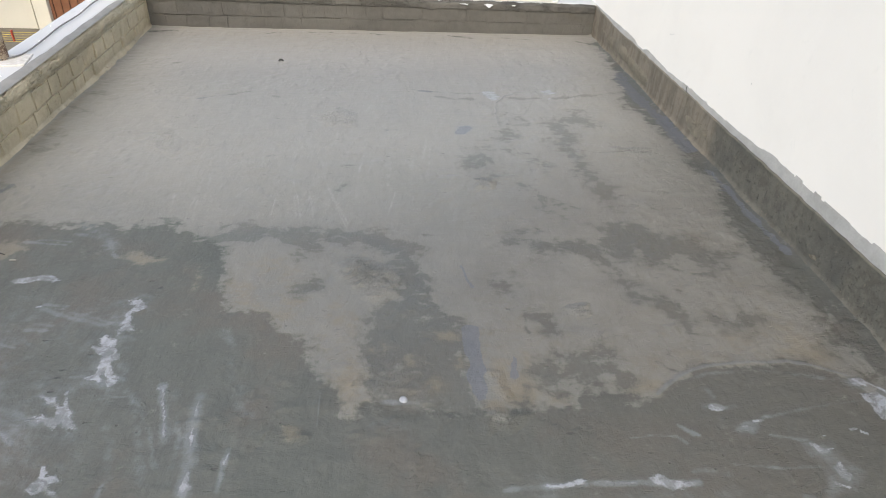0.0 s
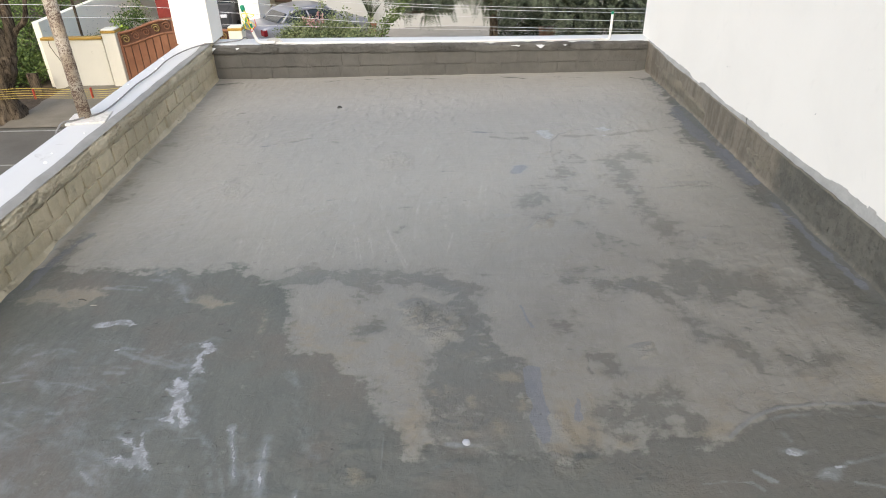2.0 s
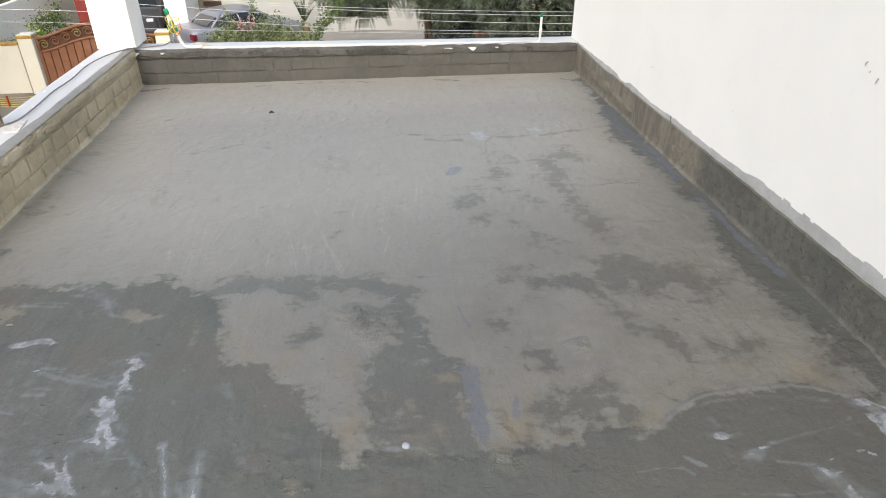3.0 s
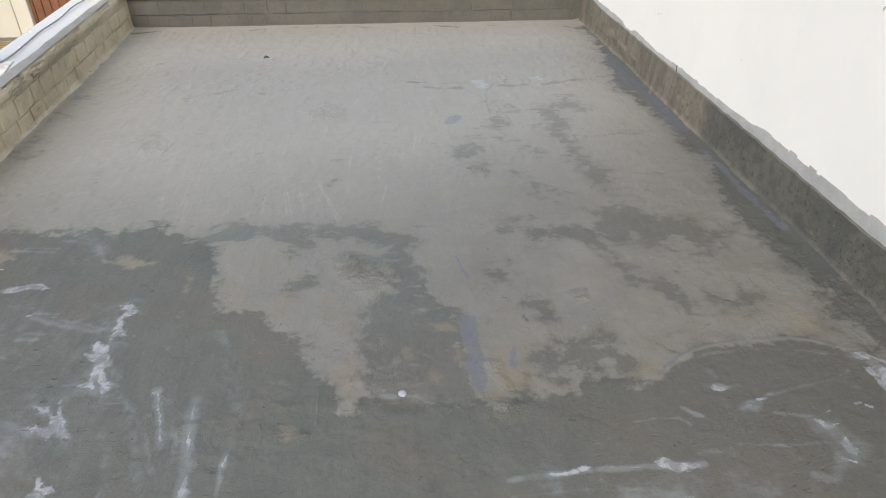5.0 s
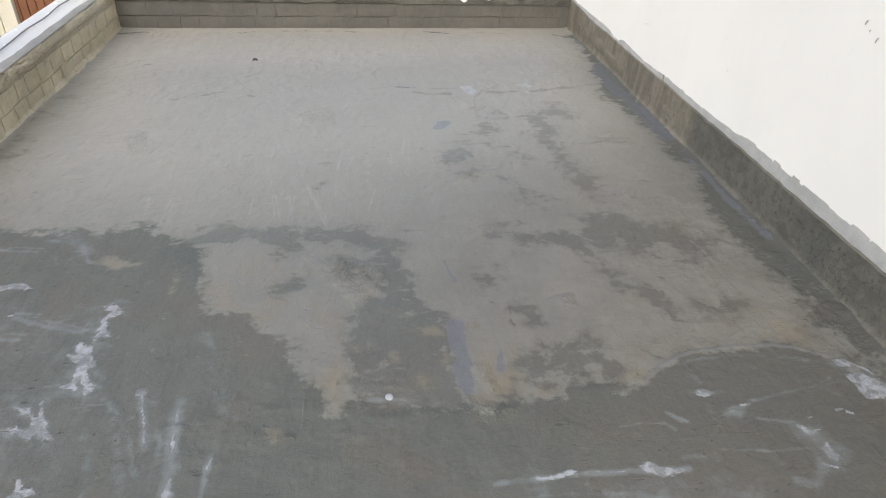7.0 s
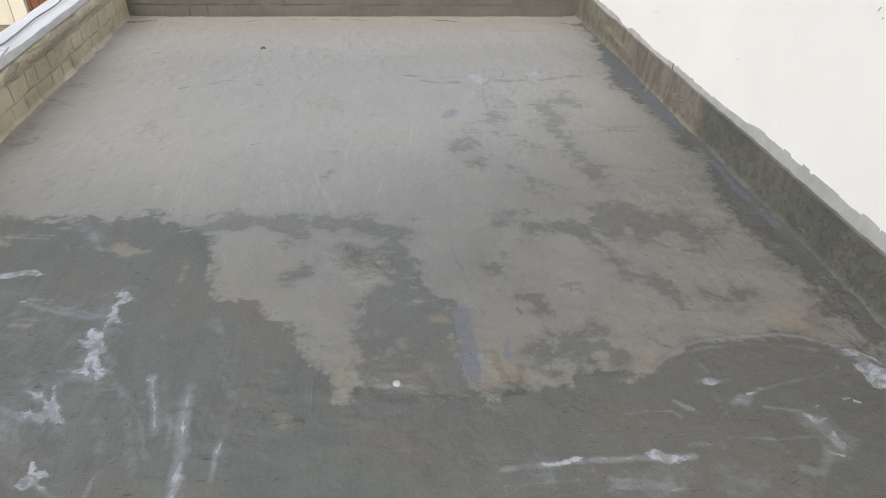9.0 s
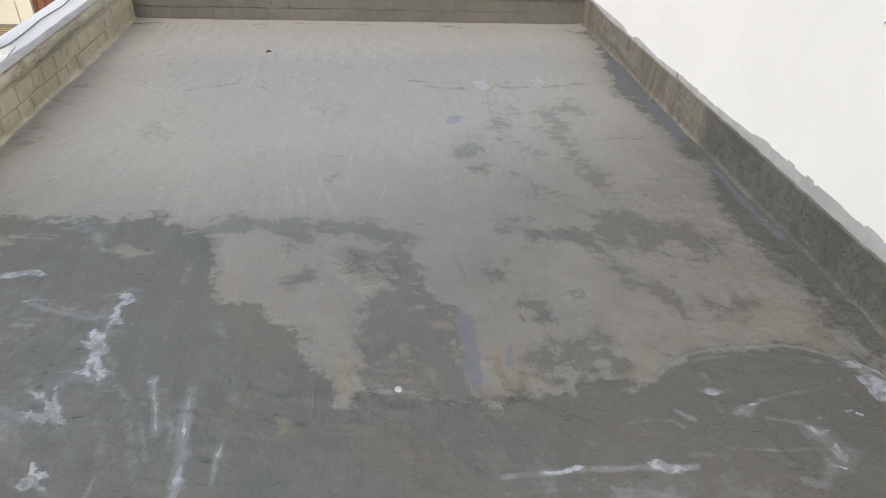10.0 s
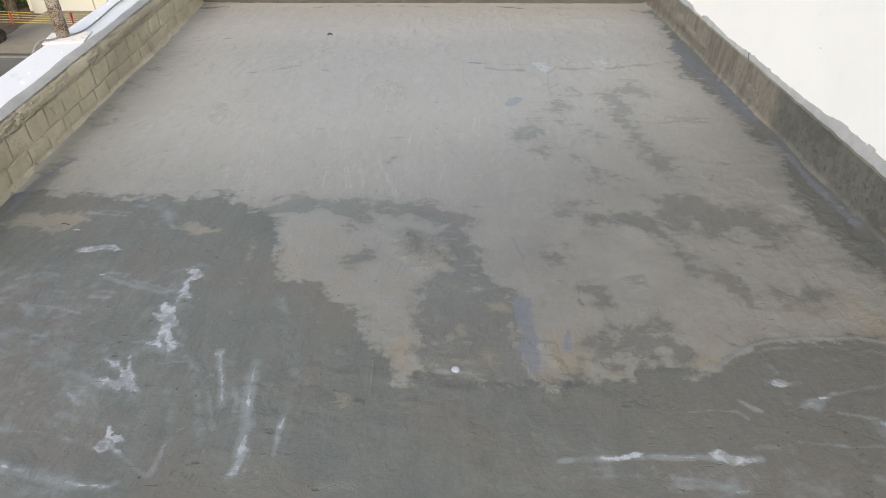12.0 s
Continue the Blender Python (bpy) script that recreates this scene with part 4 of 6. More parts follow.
region("haze", [(0.919, 1.817), (1.035, 1.785), (1.086, 1.642), (1.079, 1.538), (0.966, 1.585)], 0.05, 0.45)
region("haze", [(0.935, 2.051), (1.045, 2.042), (1.058, 1.911), (1.086, 1.755), (1.014, 1.755)], 0.05, 0.45)
line("haze", [(0.641, 1.271), (0.78, 1.257), (0.89, 1.233), (0.986, 1.198)], 0.0048, 0.45, 1)
region("haze", [(0.679, 1.146), (1.071, 1.065), (1.074, 1.021), (0.746, 1.026)], 0.06, 0.4)
line("haze", [(2.606, 1.037), (2.704, 1.049), (2.815, 1.034)], 0.0135, 0.6, 1)
line("white", [(2.773, 1.027), (2.815, 1.03)], 0.0032, 0.6, 1)
region("haze", [(2.394, 1.135), (2.643, 1.104), (2.851, 1.065), (2.807, 0.996), (2.367, 1.003)], 0.08, 0.3)
line("haze", [(2.923, 1.338), (2.96, 1.304)], 0.0040, 0.7, 1)
region("haze", [(2.953, 1.081), (3.165, 1.06), (3.127, 0.992), (2.913, 0.995)], 0.06, 0.32)
line("arc", [(1.476, 3.401), (1.477, 3.152), (1.544, 2.841), (1.585, 2.592)], 0.0044, 0.8, 1)
line("arc", [(1.621, 3.29), (1.666, 3.034), (1.724, 2.828), (1.805, 2.595)], 0.0044, 0.8, 1)
line("arc", [(1.593, 2.923), (1.632, 2.664)], 0.0044, 0.8, 1)
line("arc", [(1.845, 3.177), (1.83, 2.839)], 0.0044, 0.8, 1)
line("arc", [(1.877, 3.547), (1.835, 3.097)], 0.0048, 0.8, 1)
line("arc", [(1.045, 3.037), (1.054, 2.721)], 0.0044, 0.8, 1)
line("arc", [(2.246, 3.514), (2.201, 3.006)], 0.0044, 0.8, 1)
line("arc", [(1.074, 3.154), (1.095, 2.843)], 0.0048, 0.8, 1)
line("arc", [(1.304, 3.439), (1.32, 3.074)], 0.0048, 0.8, 1)
line("arc", [(1.097, 3.518), (1.134, 3.154)], 0.0048, 0.8, 1)
line("arc", [(2.439, 4.59), (2.379, 4.25)], 0.0060, 0.8, 1)
line("arc", [(1.451, 4.775), (1.427, 4.403)], 0.0063, 0.8, 1)
line("arc", [(1.951, 4.359), (1.86, 3.949)], 0.0056, 0.8, 1)
line("arc", [(1.703, 3.856), (1.691, 3.438)], 0.0052, 0.8, 1)
line("arc", [(1.057, 4.146), (1.052, 3.767)], 0.0056, 0.8, 1)
line("arc", [(1.436, 3.022), (1.438, 2.676)], 0.0040, 0.8, 1)
line("arc", [(2.035, 2.957), (1.991, 2.672)], 0.0044, 0.8, 1)
# rough lumps left in the screed
region("rough", [(1.789, 2.255), (1.859, 2.29), (1.948, 2.248), (2.022, 2.201), (2.042, 2.121), (2.008, 2.057), (1.933, 2.003), (1.856, 2.108), (1.803, 2.151)], 0.03, 1)
region("rough", [(0.62, 3.584), (0.707, 3.636), (0.794, 3.495), (0.811, 3.366), (0.703, 3.349)], 0.03, 0.8)
region("rough", [(1.545, 3.881), (1.667, 3.999), (1.781, 3.915), (1.786, 3.732), (1.609, 3.741)], 0.03, 0.7)
region("rough", [(2.456, 3.033), (2.564, 3.047), (2.532, 2.941), (2.453, 2.945)], 0.02, 0.9)
region("rough", [(2.281, 1.458), (2.367, 1.42), (2.439, 1.413), (2.363, 1.351), (2.322, 1.371), (2.296, 1.344), (2.279, 1.387)], 0.02, 1)
region("rough", [(2.694, 1.949), (2.78, 1.97), (2.768, 1.907), (2.719, 1.894)], 0.015, 0.9)
region("rough", [(2.679, 1.814), (2.806, 1.802), (2.782, 1.694), (2.695, 1.718)], 0.03, 0.5)
region("rough", [(2.324, 1.609), (2.363, 1.605), (2.386, 1.472), (2.359, 1.475)], 0.015, 0.8)
region("rough", [(1.611, 1.359), (1.659, 1.38), (1.729, 1.352), (1.698, 1.323), (1.631, 1.33)], 0.02, 0.8)
region("rough", [(1.238, 3.215), (1.357, 3.265), (1.372, 3.154), (1.255, 3.114)], 0.03, 0.5)
region("rough", [(3.332, 3.439), (3.548, 3.427), (3.517, 3.343), (3.305, 3.355)], 0.02, 0.5)
region("rough", [(3.242, 2.798), (3.37, 2.791), (3.335, 2.702), (3.211, 2.708)], 0.03, 0.5)
region("rough", [(3.809, 1.957), (3.809, 1.809), (3.826, 1.641), (3.764, 1.556), (3.723, 1.715)], 0.03, 0.6)
region("rough", [(1.9, 1.649), (1.998, 1.696), (2.126, 1.574), (2.083, 1.501), (1.936, 1.516)], 0.04, 0.5)
region("rough", [(2.561, 1.383), (2.728, 1.331), (2.698, 1.246), (2.516, 1.285)], 0.05, 0.5)
# painted light: far half paled for sky sheen, strip towards the tall wall darkened
# darkened in colour to hold back light bounced off the tall wall
region("near_dim", [(1.9, 2.3), (2.6, 2.9), (3.2, 3.1), (3.95, 3.3), (3.95, 0.6), (3.1, 0.9), (2.4, 1.4), (2.0, 1.5)], 0.5, 1)
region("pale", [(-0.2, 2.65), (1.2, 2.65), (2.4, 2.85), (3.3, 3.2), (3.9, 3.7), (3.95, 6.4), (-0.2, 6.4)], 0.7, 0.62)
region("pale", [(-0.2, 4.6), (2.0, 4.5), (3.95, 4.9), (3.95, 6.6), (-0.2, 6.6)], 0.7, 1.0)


# pale sweeps of the trowel
sweeps = random.Random(31)
for k in range(24):
    x, y = sweeps.uniform(0.25, 3.2), sweeps.uniform(2.6, 5.3)
    if k % 3:
        x, y = 1.75 + 0.5 * (x - 1.75) + 0.2 * (y - 3.5), 2.8 + 0.6 * (y - 2.6)
    size, bend, lean = sweeps.uniform(0.15, 0.55), sweeps.uniform(-1.1, 1.1), sweeps.uniform(-0.35, 0.35)
    path = [(x + size * (lean * u + bend * (u - 0.5) ** 2), y + size * u) for u in (0, 0.2, 0.4, 0.6, 0.8, 1.0)]
    line("arc", path, sweeps.uniform(0.007, 0.013), sweeps.uniform(0.4, 0.7))


def floor_height(x, y):
    z = 0.010 * (layers(x * 1.3, y * 1.3, 3) - 0.5) + 0.006 * (layers(x * 7, y * 7, 5, 3) - 0.5)
    z = z + 0.010 * np.clip(layers(x * 9, y * 9, 6, 4) - 0.5, 0, 1) * np.clip(6 * (layers(x * 1.7, y * 1.7, 8, 2) - 0.5), 0, 1)
    z = z + 0.008 * np.clip(1 - x / 0.05, 0, 1) ** 2 + 0.014 * np.clip(1 - (WIDTH - x) / 0.07, 0, 1) ** 2 + 0.006 * np.clip(1 - (DEPTH - y) / 0.05, 0, 1) ** 2
    return z


def screed():
    n = Nodes("cement_screed", 0.6, spec=0.5)
    big, mid, fine = n.noise(1.7, 5, 0.6, 0.5), n.noise(9, 6, 0.65, 0.6), n.noise(150, 3)
    sweep = n.noise(2.6, 5, 0.6, 0.6, (2.4, 0.6, 1.0))
    drag = n.noise(4.0, 6, 0.7, 0.3, (2.4, 0.6, 1.0))
    wide, tight = n.math("SUBTRACT", n.noise(6, 8, 0.68, 0.15), 0.5), n.math("SUBTRACT", n.noise(24, 8, 0.75, 0.1), 0.5)
    streak = n.math("SUBTRACT", n.noise(11, 7, 0.72, 0.15, (0.65, 1.5, 1.0)), 0.5)
    ragged = n.math("ADD", n.math("ADD", n.math("MULTIPLY", wide, 2.0), n.math("MULTIPLY", tight, 1.3)), n.math("MULTIPLY", streak, 1.1))

    def field(name, lo, hi, amount=1.0, rag=0.6):
        a = n.attr(name)
        r = n.math("MULTIPLY", n.math("MULTIPLY", ragged, rag), n.step(a, 0.0, 0.15))
        return n.step(n.math("ADD", a, r), lo, hi, 0.0, amount)

    def soaked(name, rag=1.15):
        """A damp stain: a ragged core with a thin halo round it."""
        return n.math("ADD", field(name, 0.40, 0.66, 0.52, rag), field(name, 0.12, 0.70, 0.48, 1.5 * rag))

    c = n.mix(n.step(n.math("ADD", n.math("MULTIPLY", big, 0.5), n.math("MULTIPLY", mid, 0.5)), 0.36, 0.64), (0.147, 0.144, 0.127), (0.170, 0.166, 0.148))
    c = n.mix(n.step(sweep, 0.55, 0.75, 0.0, 0.30), c, (0.205, 0.200, 0.178))
    c = n.mix(n.step(n.noise(3.2, 8, 0.72, 0.2), 0.54, 0.64, 0.0, 0.30), c, (0.136, 0.135, 0.122))
    c = n.mix(field("tan", 0.1, 0.9, 0.85, 0.9), c, (0.170, 0.144, 0.099))
    # broad pale tone stands in for grazing sky sheen; thin line at left is mortar
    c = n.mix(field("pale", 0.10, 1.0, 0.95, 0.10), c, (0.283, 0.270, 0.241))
    c = n.mix(n.step(streak, 0.02, 0.14, 0.0, 0.22), c, (0.158, 0.156, 0.145))
    arcs = field("arc", 0.35, 0.95, 1.0, 0.45)
    c = n.mix(n.math("MULTIPLY", arcs, n.step(mid, 0.40, 0.60, 0.15, 0.60)), c, (0.300, 0.294, 0.270))
    wet = n.mix(n.step(n.math("ADD", n.math("MULTIPLY", mid, 0.5), n.math("MULTIPLY", drag, 0.5)), 0.36, 0.62), (0.061, 0.066, 0.058), (0.083, 0.088, 0.078))
    wet = n.mix(n.step(n.noise(2.3, 6, 0.65, 0.5), 0.46, 0.64, 0.0, 0.75), wet, (0.088, 0.078, 0.064))
    wet = n.mix(n.step(n.noise(1.3, 4, 0.6, 0.4), 0.50, 0.66, 0.0, 0.4), wet, (0.064, 0.072, 0.063))
    # damp colour dimmed at the near right, light falloff put into the colour
    wet = n.mix(n.math("MULTIPLY", n.attr("near_dim"), 0.75), wet, (0.056, 0.054, 0.046))
    keep = n.math("SUBTRACT", 1.0, field("dry", 0.30, 0.75, 0.80, 0.9))
    # same painted dimming over the dry screed
    c = n.mix(n.math("MULTIPLY", n.attr("near_dim"), n.step(wide, -0.12, 0.12, 0.28, 0.56)), c, (0.092, 0.085, 0.073))
    c = n.mix(n.math("MULTIPLY", n.math("MULTIPLY", soaked("faint"), keep), n.math("SUBTRACT", 0.72, n.math("MULTIPLY", n.attr("pale"), 0.30))), c, wet)
    damp = n.math("MULTIPLY", soaked("damp", 0.85), keep)
    c = n.mix(n.math("MULTIPLY", damp, 0.90), c, wet)
    c = n.mix(field("ridge", 0.4, 0.75, 0.75, 0.35), c, (0.118, 0.121, 0.122))
    c = n.mix(field("blue", 0.44, 0.56, 0.85, 0.55), c, (0.098, 0.103, 0.115))
    brushed = n.step(n.math("ADD", n.math("MULTIPLY", drag, 0.4), n.math("MULTIPLY", n.noise(13, 7, 0.72, 0.2), 0.6)), 0.38, 0.60, 0.35, 1.0)
    c = n.mix(n.math("MULTIPLY", field("haze", 0.04, 0.85, 0.60, 0.9), brushed), c, (0.187, 0.202, 0.218))
    crisp = n.math("MULTIPLY", n.math("SUBTRACT", n.noise(26, 8, 0.78, 0.3), 0.5), 1.7)
    wa = n.attr("white")
    wr = n.math("MULTIPLY", n.math("ADD", n.math("MULTIPLY", ragged, 0.7), crisp), n.step(wa, 0.0, 0.2))
    halo = n.step(n.math("ADD", wa, wr), 0.16, 0.66, 0.0, 0.30)
    c = n.mix(halo, c, (0.200, 0.212, 0.228))
    white = n.step(n.math("ADD", wa, wr), 0.42, 0.60, 0.0, 0.80)
    white = n.math("MULTIPLY", white, n.step(n.noise(17, 7, 0.72, 0.4), 0.42, 0.60, 0.12, 1.0))
    c = n.mix(white, c, (0.335, 0.352, 0.382))
    speck = n.t.nodes.new("ShaderNodeTexVoronoi")
    n.put(speck.inputs["Vector"], n.scaled((7.0, 15.0, 1.0)))
    speck.inputs["Scale"].default_value = 1.0
    spots = n.math("MULTIPLY", n.step(n.math("ADD", speck.outputs["Distance"], n.math("MULTIPLY", tight, 0.2)), 0.10, 0.05), n.step(n.noise(1.4, 4), 0.47, 0.57))
    c = n.mix(n.math("MULTIPLY", spots, 0.5), c, (0.046, 0.044, 0.039))
    pock = n.t.nodes.new("ShaderNodeTexVoronoi")
    n.put(pock.inputs["Vector"], n.scaled((17.0, 17.0, 1.0)))
    pock.inputs["Scale"].default_value = 1.0
    pocks = n.math("MULTIPLY", n.step(pock.outputs["Distance"], 0.09, 0.04), n.step(n.noise(2.9, 4, 0.7), 0.52, 0.58))
    c = n.mix(n.math("MULTIPLY", pocks, 0.55), c, (0.045, 0.042, 0.038))
    c = n.mix(n.step(n.noise(60, 6, 0.75), 0.45, 0.66, 0.0, 0.08), c, (0.218, 0.210, 0.189))
    c = n.mix(n.step(n.noise(42, 6, 0.78, 0.2), 0.53, 0.66, 0.0, 0.10), c, (0.059, 0.057, 0.050))
    nick = n.math("MULTIPLY", n.step(n.noise(34, 5, 0.6, 0.2, (0.45, 1.6, 1.0)), 0.63, 0.69), n.step(n.noise(3.1, 4, 0.6), 0.48, 0.58))
    c = n.mix(n.math("MULTIPLY", nick, 0.32), c, (0.080, 0.076, 0.066))
    h = n.math("ADD", n.math("MULTIPLY", mid, 0.65), n.math("MULTIPLY", fine, 0.07))
    h = n.math("ADD", h, n.math("MULTIPLY", n.math("MULTIPLY", n.noise(40, 5, 0.7), n.attr("rough")), 1.6))
    h = n.math("ADD", h, n.math("MULTIPLY", sweep, 0.5))
    h = n.math("ADD", h, n.math("MULTIPLY", drag, 0.3))
    h = n.math("ADD", h, n.math("MULTIPLY", streak, 0.35))
    h = n.math("ADD", h, n.math("MULTIPLY", n.math("ADD", damp, soaked("faint")), -0.10))
    h = n.math("ADD", h, n.math("MULTIPLY", white, 0.20))
    grit = n.step(n.noise(46, 6, 0.7), 0.56, 0.66)
    h = n.math("ADD", h, n.math("MULTIPLY", n.math("MULTIPLY", grit, n.step(n.noise(4.5, 4, 0.6), 0.50, 0.62)), 0.20))
    h = n.math("SUBTRACT", h, n.math("MULTIPLY", n.math("ADD", n.math("ADD", spots, pocks), nick), 0.35))
    n.bump(h, 0.8, 0.014)
    gloss = n.math("ADD", 0.36, n.math("MULTIPLY", mid, 0.2))
    gloss = n.math("ADD", gloss, n.math("MULTIPLY", damp, 0.16))
    return n.done(c, gloss)


def screed_relief(u, v):
    """The floor's height with its lumps, trowel ridges and splashes."""
    lumps = 0.016 * fields["rough"] * (layers(u * 26, v * 34, 71, 3) - 0.42)
    rub = np.clip((layers(u * 17, v * 17, 75, 4) - 0.56) * 7, 0, 1) * np.clip((layers(u * 2.1, v * 2.1, 76, 3) - 0.42) * 5, 0, 1)
    return floor_height(u, v) + lumps + 0.0035 * rub + 0.004 * np.clip(fields["ridge"], 0, 1) + 0.002 * np.clip(fields["white"], 0, 1) * layers(u * 40, v * 40, 73, 3)


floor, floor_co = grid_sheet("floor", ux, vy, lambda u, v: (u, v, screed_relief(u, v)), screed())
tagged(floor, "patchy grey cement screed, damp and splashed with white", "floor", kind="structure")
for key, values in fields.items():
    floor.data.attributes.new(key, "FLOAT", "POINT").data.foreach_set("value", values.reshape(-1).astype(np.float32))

# the house under the terrace
base = part("wall_base", box(-0.279, WIDTH + 0.229, -3.19, 6.049, GROUND, -0.06), HOUSE)
tagged(base, "painted storey wall under the roof terrace", "wall", kind="structure")


def brick_mesh(name, length, height, seed, material):
    """A rubbed block: an uneven face on crooked sides, set into the mortar."""
    r = random.Random(seed)
    bm = bmesh.new()
    face = {}
    for i in range(5):
        for k in range(3):
            x, z = (i / 4 - 0.5) * length, (k / 2 - 0.5) * height
            rim = i in (0, 4) or k in (0, 2)
            x += r.uniform(-0.006, 0.006) - (0.006 if i == 4 else -0.006 if i == 0 else 0)
            z += r.uniform(-0.005, 0.005) - (0.004 if k == 2 else -0.004 if k == 0 else 0)
            face[i, k] = bm.verts.new((x, r.uniform(-0.0022, 0.0012) if rim else r.uniform(-0.0034, -0.0012), z))
    for i in range(4):
        for k in range(2):
            bm.faces.new((face[i, k], face[i + 1, k], face[i + 1, k + 1], face[i, k + 1]))
    loop = [(i, 0) for i in range(5)] + [(4, 1)] + [(i, 2) for i in range(4, -1, -1)] + [(0, 1)]
    back = [bm.verts.new((face[q].co.x * 1.05, 0.022, face[q].co.z * 1.08)) for q in loop]
    for j, q in enumerate(loop):
        n = (j + 1) % len(loop)
        bm.faces.new((face[q], back[j], back[n], face[loop[n]]))
    me = bpy.data.meshes.new(name)
    bmesh.ops.recalc_face_normals(bm, faces=bm.faces)
    bm.to_mesh(me)
    bm.free()
    me.materials.append(material)
    return me


def lay_course(parent, start, end, z, height, shift, matrix, material, seed, gap, proud=1.0):
    """One course of blocks along a wall; matrix turns and moves the wall's own line into the plan."""
    r = random.Random(seed)
    kinds = {n: [brick_mesh("brick", n / 1000, height, seed * 10 + k, material) for k in range(2)] for n in (128, 150, 168, 186, 204)}
    s = start - shift
    while s < end - 0.05:
        n = r.choice((128, 150, 168, 168, 186, 204))
        full = n / 1000 + gap * r.uniform(0.2, 1.8)
        if s + full > start + 0.04:
            ob = new("brick", r.choice(kinds[n]))
            ob.parent = parent
            cut = max(0.0, s + full - end), max(0.0, start - s)
            wide = (n / 1000 - cut[0] - cut[1]) / (n / 1000)
            ob.matrix_basis = matrix @ pose(s + n / 2000 + (cut[1] - cut[0]) / 2, r.uniform(-0.003, 0.003), z + r.uniform(-0.003, 0.003), r.uniform(-1.5, 1.5), r.uniform(-0.9, 0.9), r.uniform(-0.8, 0.8)) @ Matrix.Diagonal((max(wide, 0.05), proud, 1, 1))
        s += full


def lumpy_strip(name, material, parent, along, profile, at, seed, lump=0.008, label=""):
    """A rough band of mortar: a profile carried along a line and roughened."""
    prof = np.array([curve for curve in profile], float)

    def place_at(u, v):
        k = np.clip(v, 0, len(prof) - 1.001)
        i = k.astype(int)
        w = k - i
        off = prof[i] * (1 - w)[..., None] + prof[i + 1] * w[..., None]
        rough = 0.8 * lump * (layers(u * 22, v * 2.4, seed, 4) - 0.5) * 2 + 0.8 * lump * (layers(u * 60, v * 5, seed + 7, 3) - 0.5) * 2
        hole = np.clip((layers(u * 17, v * 2.6, seed + 9, 3) - 0.60) * 9, 0, 1) * np.clip((layers(u * 2.3, v * 0.5, seed + 11, 2) - 0.36) * 6, 0, 1)
        rough = rough - lump * 2.6 * hole
        return at(u, off[..., 0] + rough * 0.7, off[..., 1] + rough * 0.7 + 0.008 * (layers(u * 2.5, u * 0 + seed, seed + 3) - 0.5))

    return grid_sheet(name, along, np.linspace(0, len(prof) - 1, 4 * len(prof)), place_at, material, parent, label)[0]


DRIP = surface("lime_drip", (0.80, 0.80, 0.79), (0.86, 0.86, 0.85), 20, 0.7)

# street-side parapet, cement coloured as lit: core, two courses of blocks, mortar haunch, painted cap
def cap_w(y):
    return 0.298 + 0.030 * (np.maximum(y, 1.6) - 2.5) / 3.3


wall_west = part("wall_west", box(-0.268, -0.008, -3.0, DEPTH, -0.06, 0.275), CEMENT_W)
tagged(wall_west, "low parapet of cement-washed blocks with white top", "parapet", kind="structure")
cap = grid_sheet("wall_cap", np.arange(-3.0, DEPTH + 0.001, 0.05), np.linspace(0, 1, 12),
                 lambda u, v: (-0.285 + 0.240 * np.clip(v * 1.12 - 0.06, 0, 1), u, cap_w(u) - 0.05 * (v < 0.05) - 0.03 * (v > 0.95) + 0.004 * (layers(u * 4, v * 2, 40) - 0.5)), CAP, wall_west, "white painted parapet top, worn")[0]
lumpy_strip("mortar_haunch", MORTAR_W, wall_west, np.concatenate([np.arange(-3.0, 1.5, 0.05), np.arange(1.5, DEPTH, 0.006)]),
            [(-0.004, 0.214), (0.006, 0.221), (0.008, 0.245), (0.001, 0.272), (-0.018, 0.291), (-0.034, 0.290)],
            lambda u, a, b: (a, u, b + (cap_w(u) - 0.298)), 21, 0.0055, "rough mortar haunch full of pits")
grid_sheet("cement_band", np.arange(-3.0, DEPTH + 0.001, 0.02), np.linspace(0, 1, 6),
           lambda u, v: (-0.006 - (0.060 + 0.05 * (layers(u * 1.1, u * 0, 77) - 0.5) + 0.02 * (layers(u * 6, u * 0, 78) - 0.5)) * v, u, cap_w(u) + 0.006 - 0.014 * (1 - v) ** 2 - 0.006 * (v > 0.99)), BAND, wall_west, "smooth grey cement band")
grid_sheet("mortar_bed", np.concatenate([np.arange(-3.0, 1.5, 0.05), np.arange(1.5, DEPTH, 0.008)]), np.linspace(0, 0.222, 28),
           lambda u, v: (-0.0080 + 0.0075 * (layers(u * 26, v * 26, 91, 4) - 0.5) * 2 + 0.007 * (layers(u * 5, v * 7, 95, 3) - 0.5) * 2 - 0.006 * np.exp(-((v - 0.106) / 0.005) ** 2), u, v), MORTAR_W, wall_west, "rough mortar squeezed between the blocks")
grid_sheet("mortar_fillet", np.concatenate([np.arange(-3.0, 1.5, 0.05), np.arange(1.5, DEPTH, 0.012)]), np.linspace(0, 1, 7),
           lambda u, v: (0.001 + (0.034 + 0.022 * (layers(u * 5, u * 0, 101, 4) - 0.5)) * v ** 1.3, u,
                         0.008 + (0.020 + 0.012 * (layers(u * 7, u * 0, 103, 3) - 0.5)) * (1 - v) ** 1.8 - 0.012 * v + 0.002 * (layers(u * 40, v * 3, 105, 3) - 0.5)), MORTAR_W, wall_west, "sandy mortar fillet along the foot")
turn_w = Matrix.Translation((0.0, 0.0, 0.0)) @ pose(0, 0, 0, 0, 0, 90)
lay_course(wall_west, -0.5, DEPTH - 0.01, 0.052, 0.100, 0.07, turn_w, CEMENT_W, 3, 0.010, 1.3)
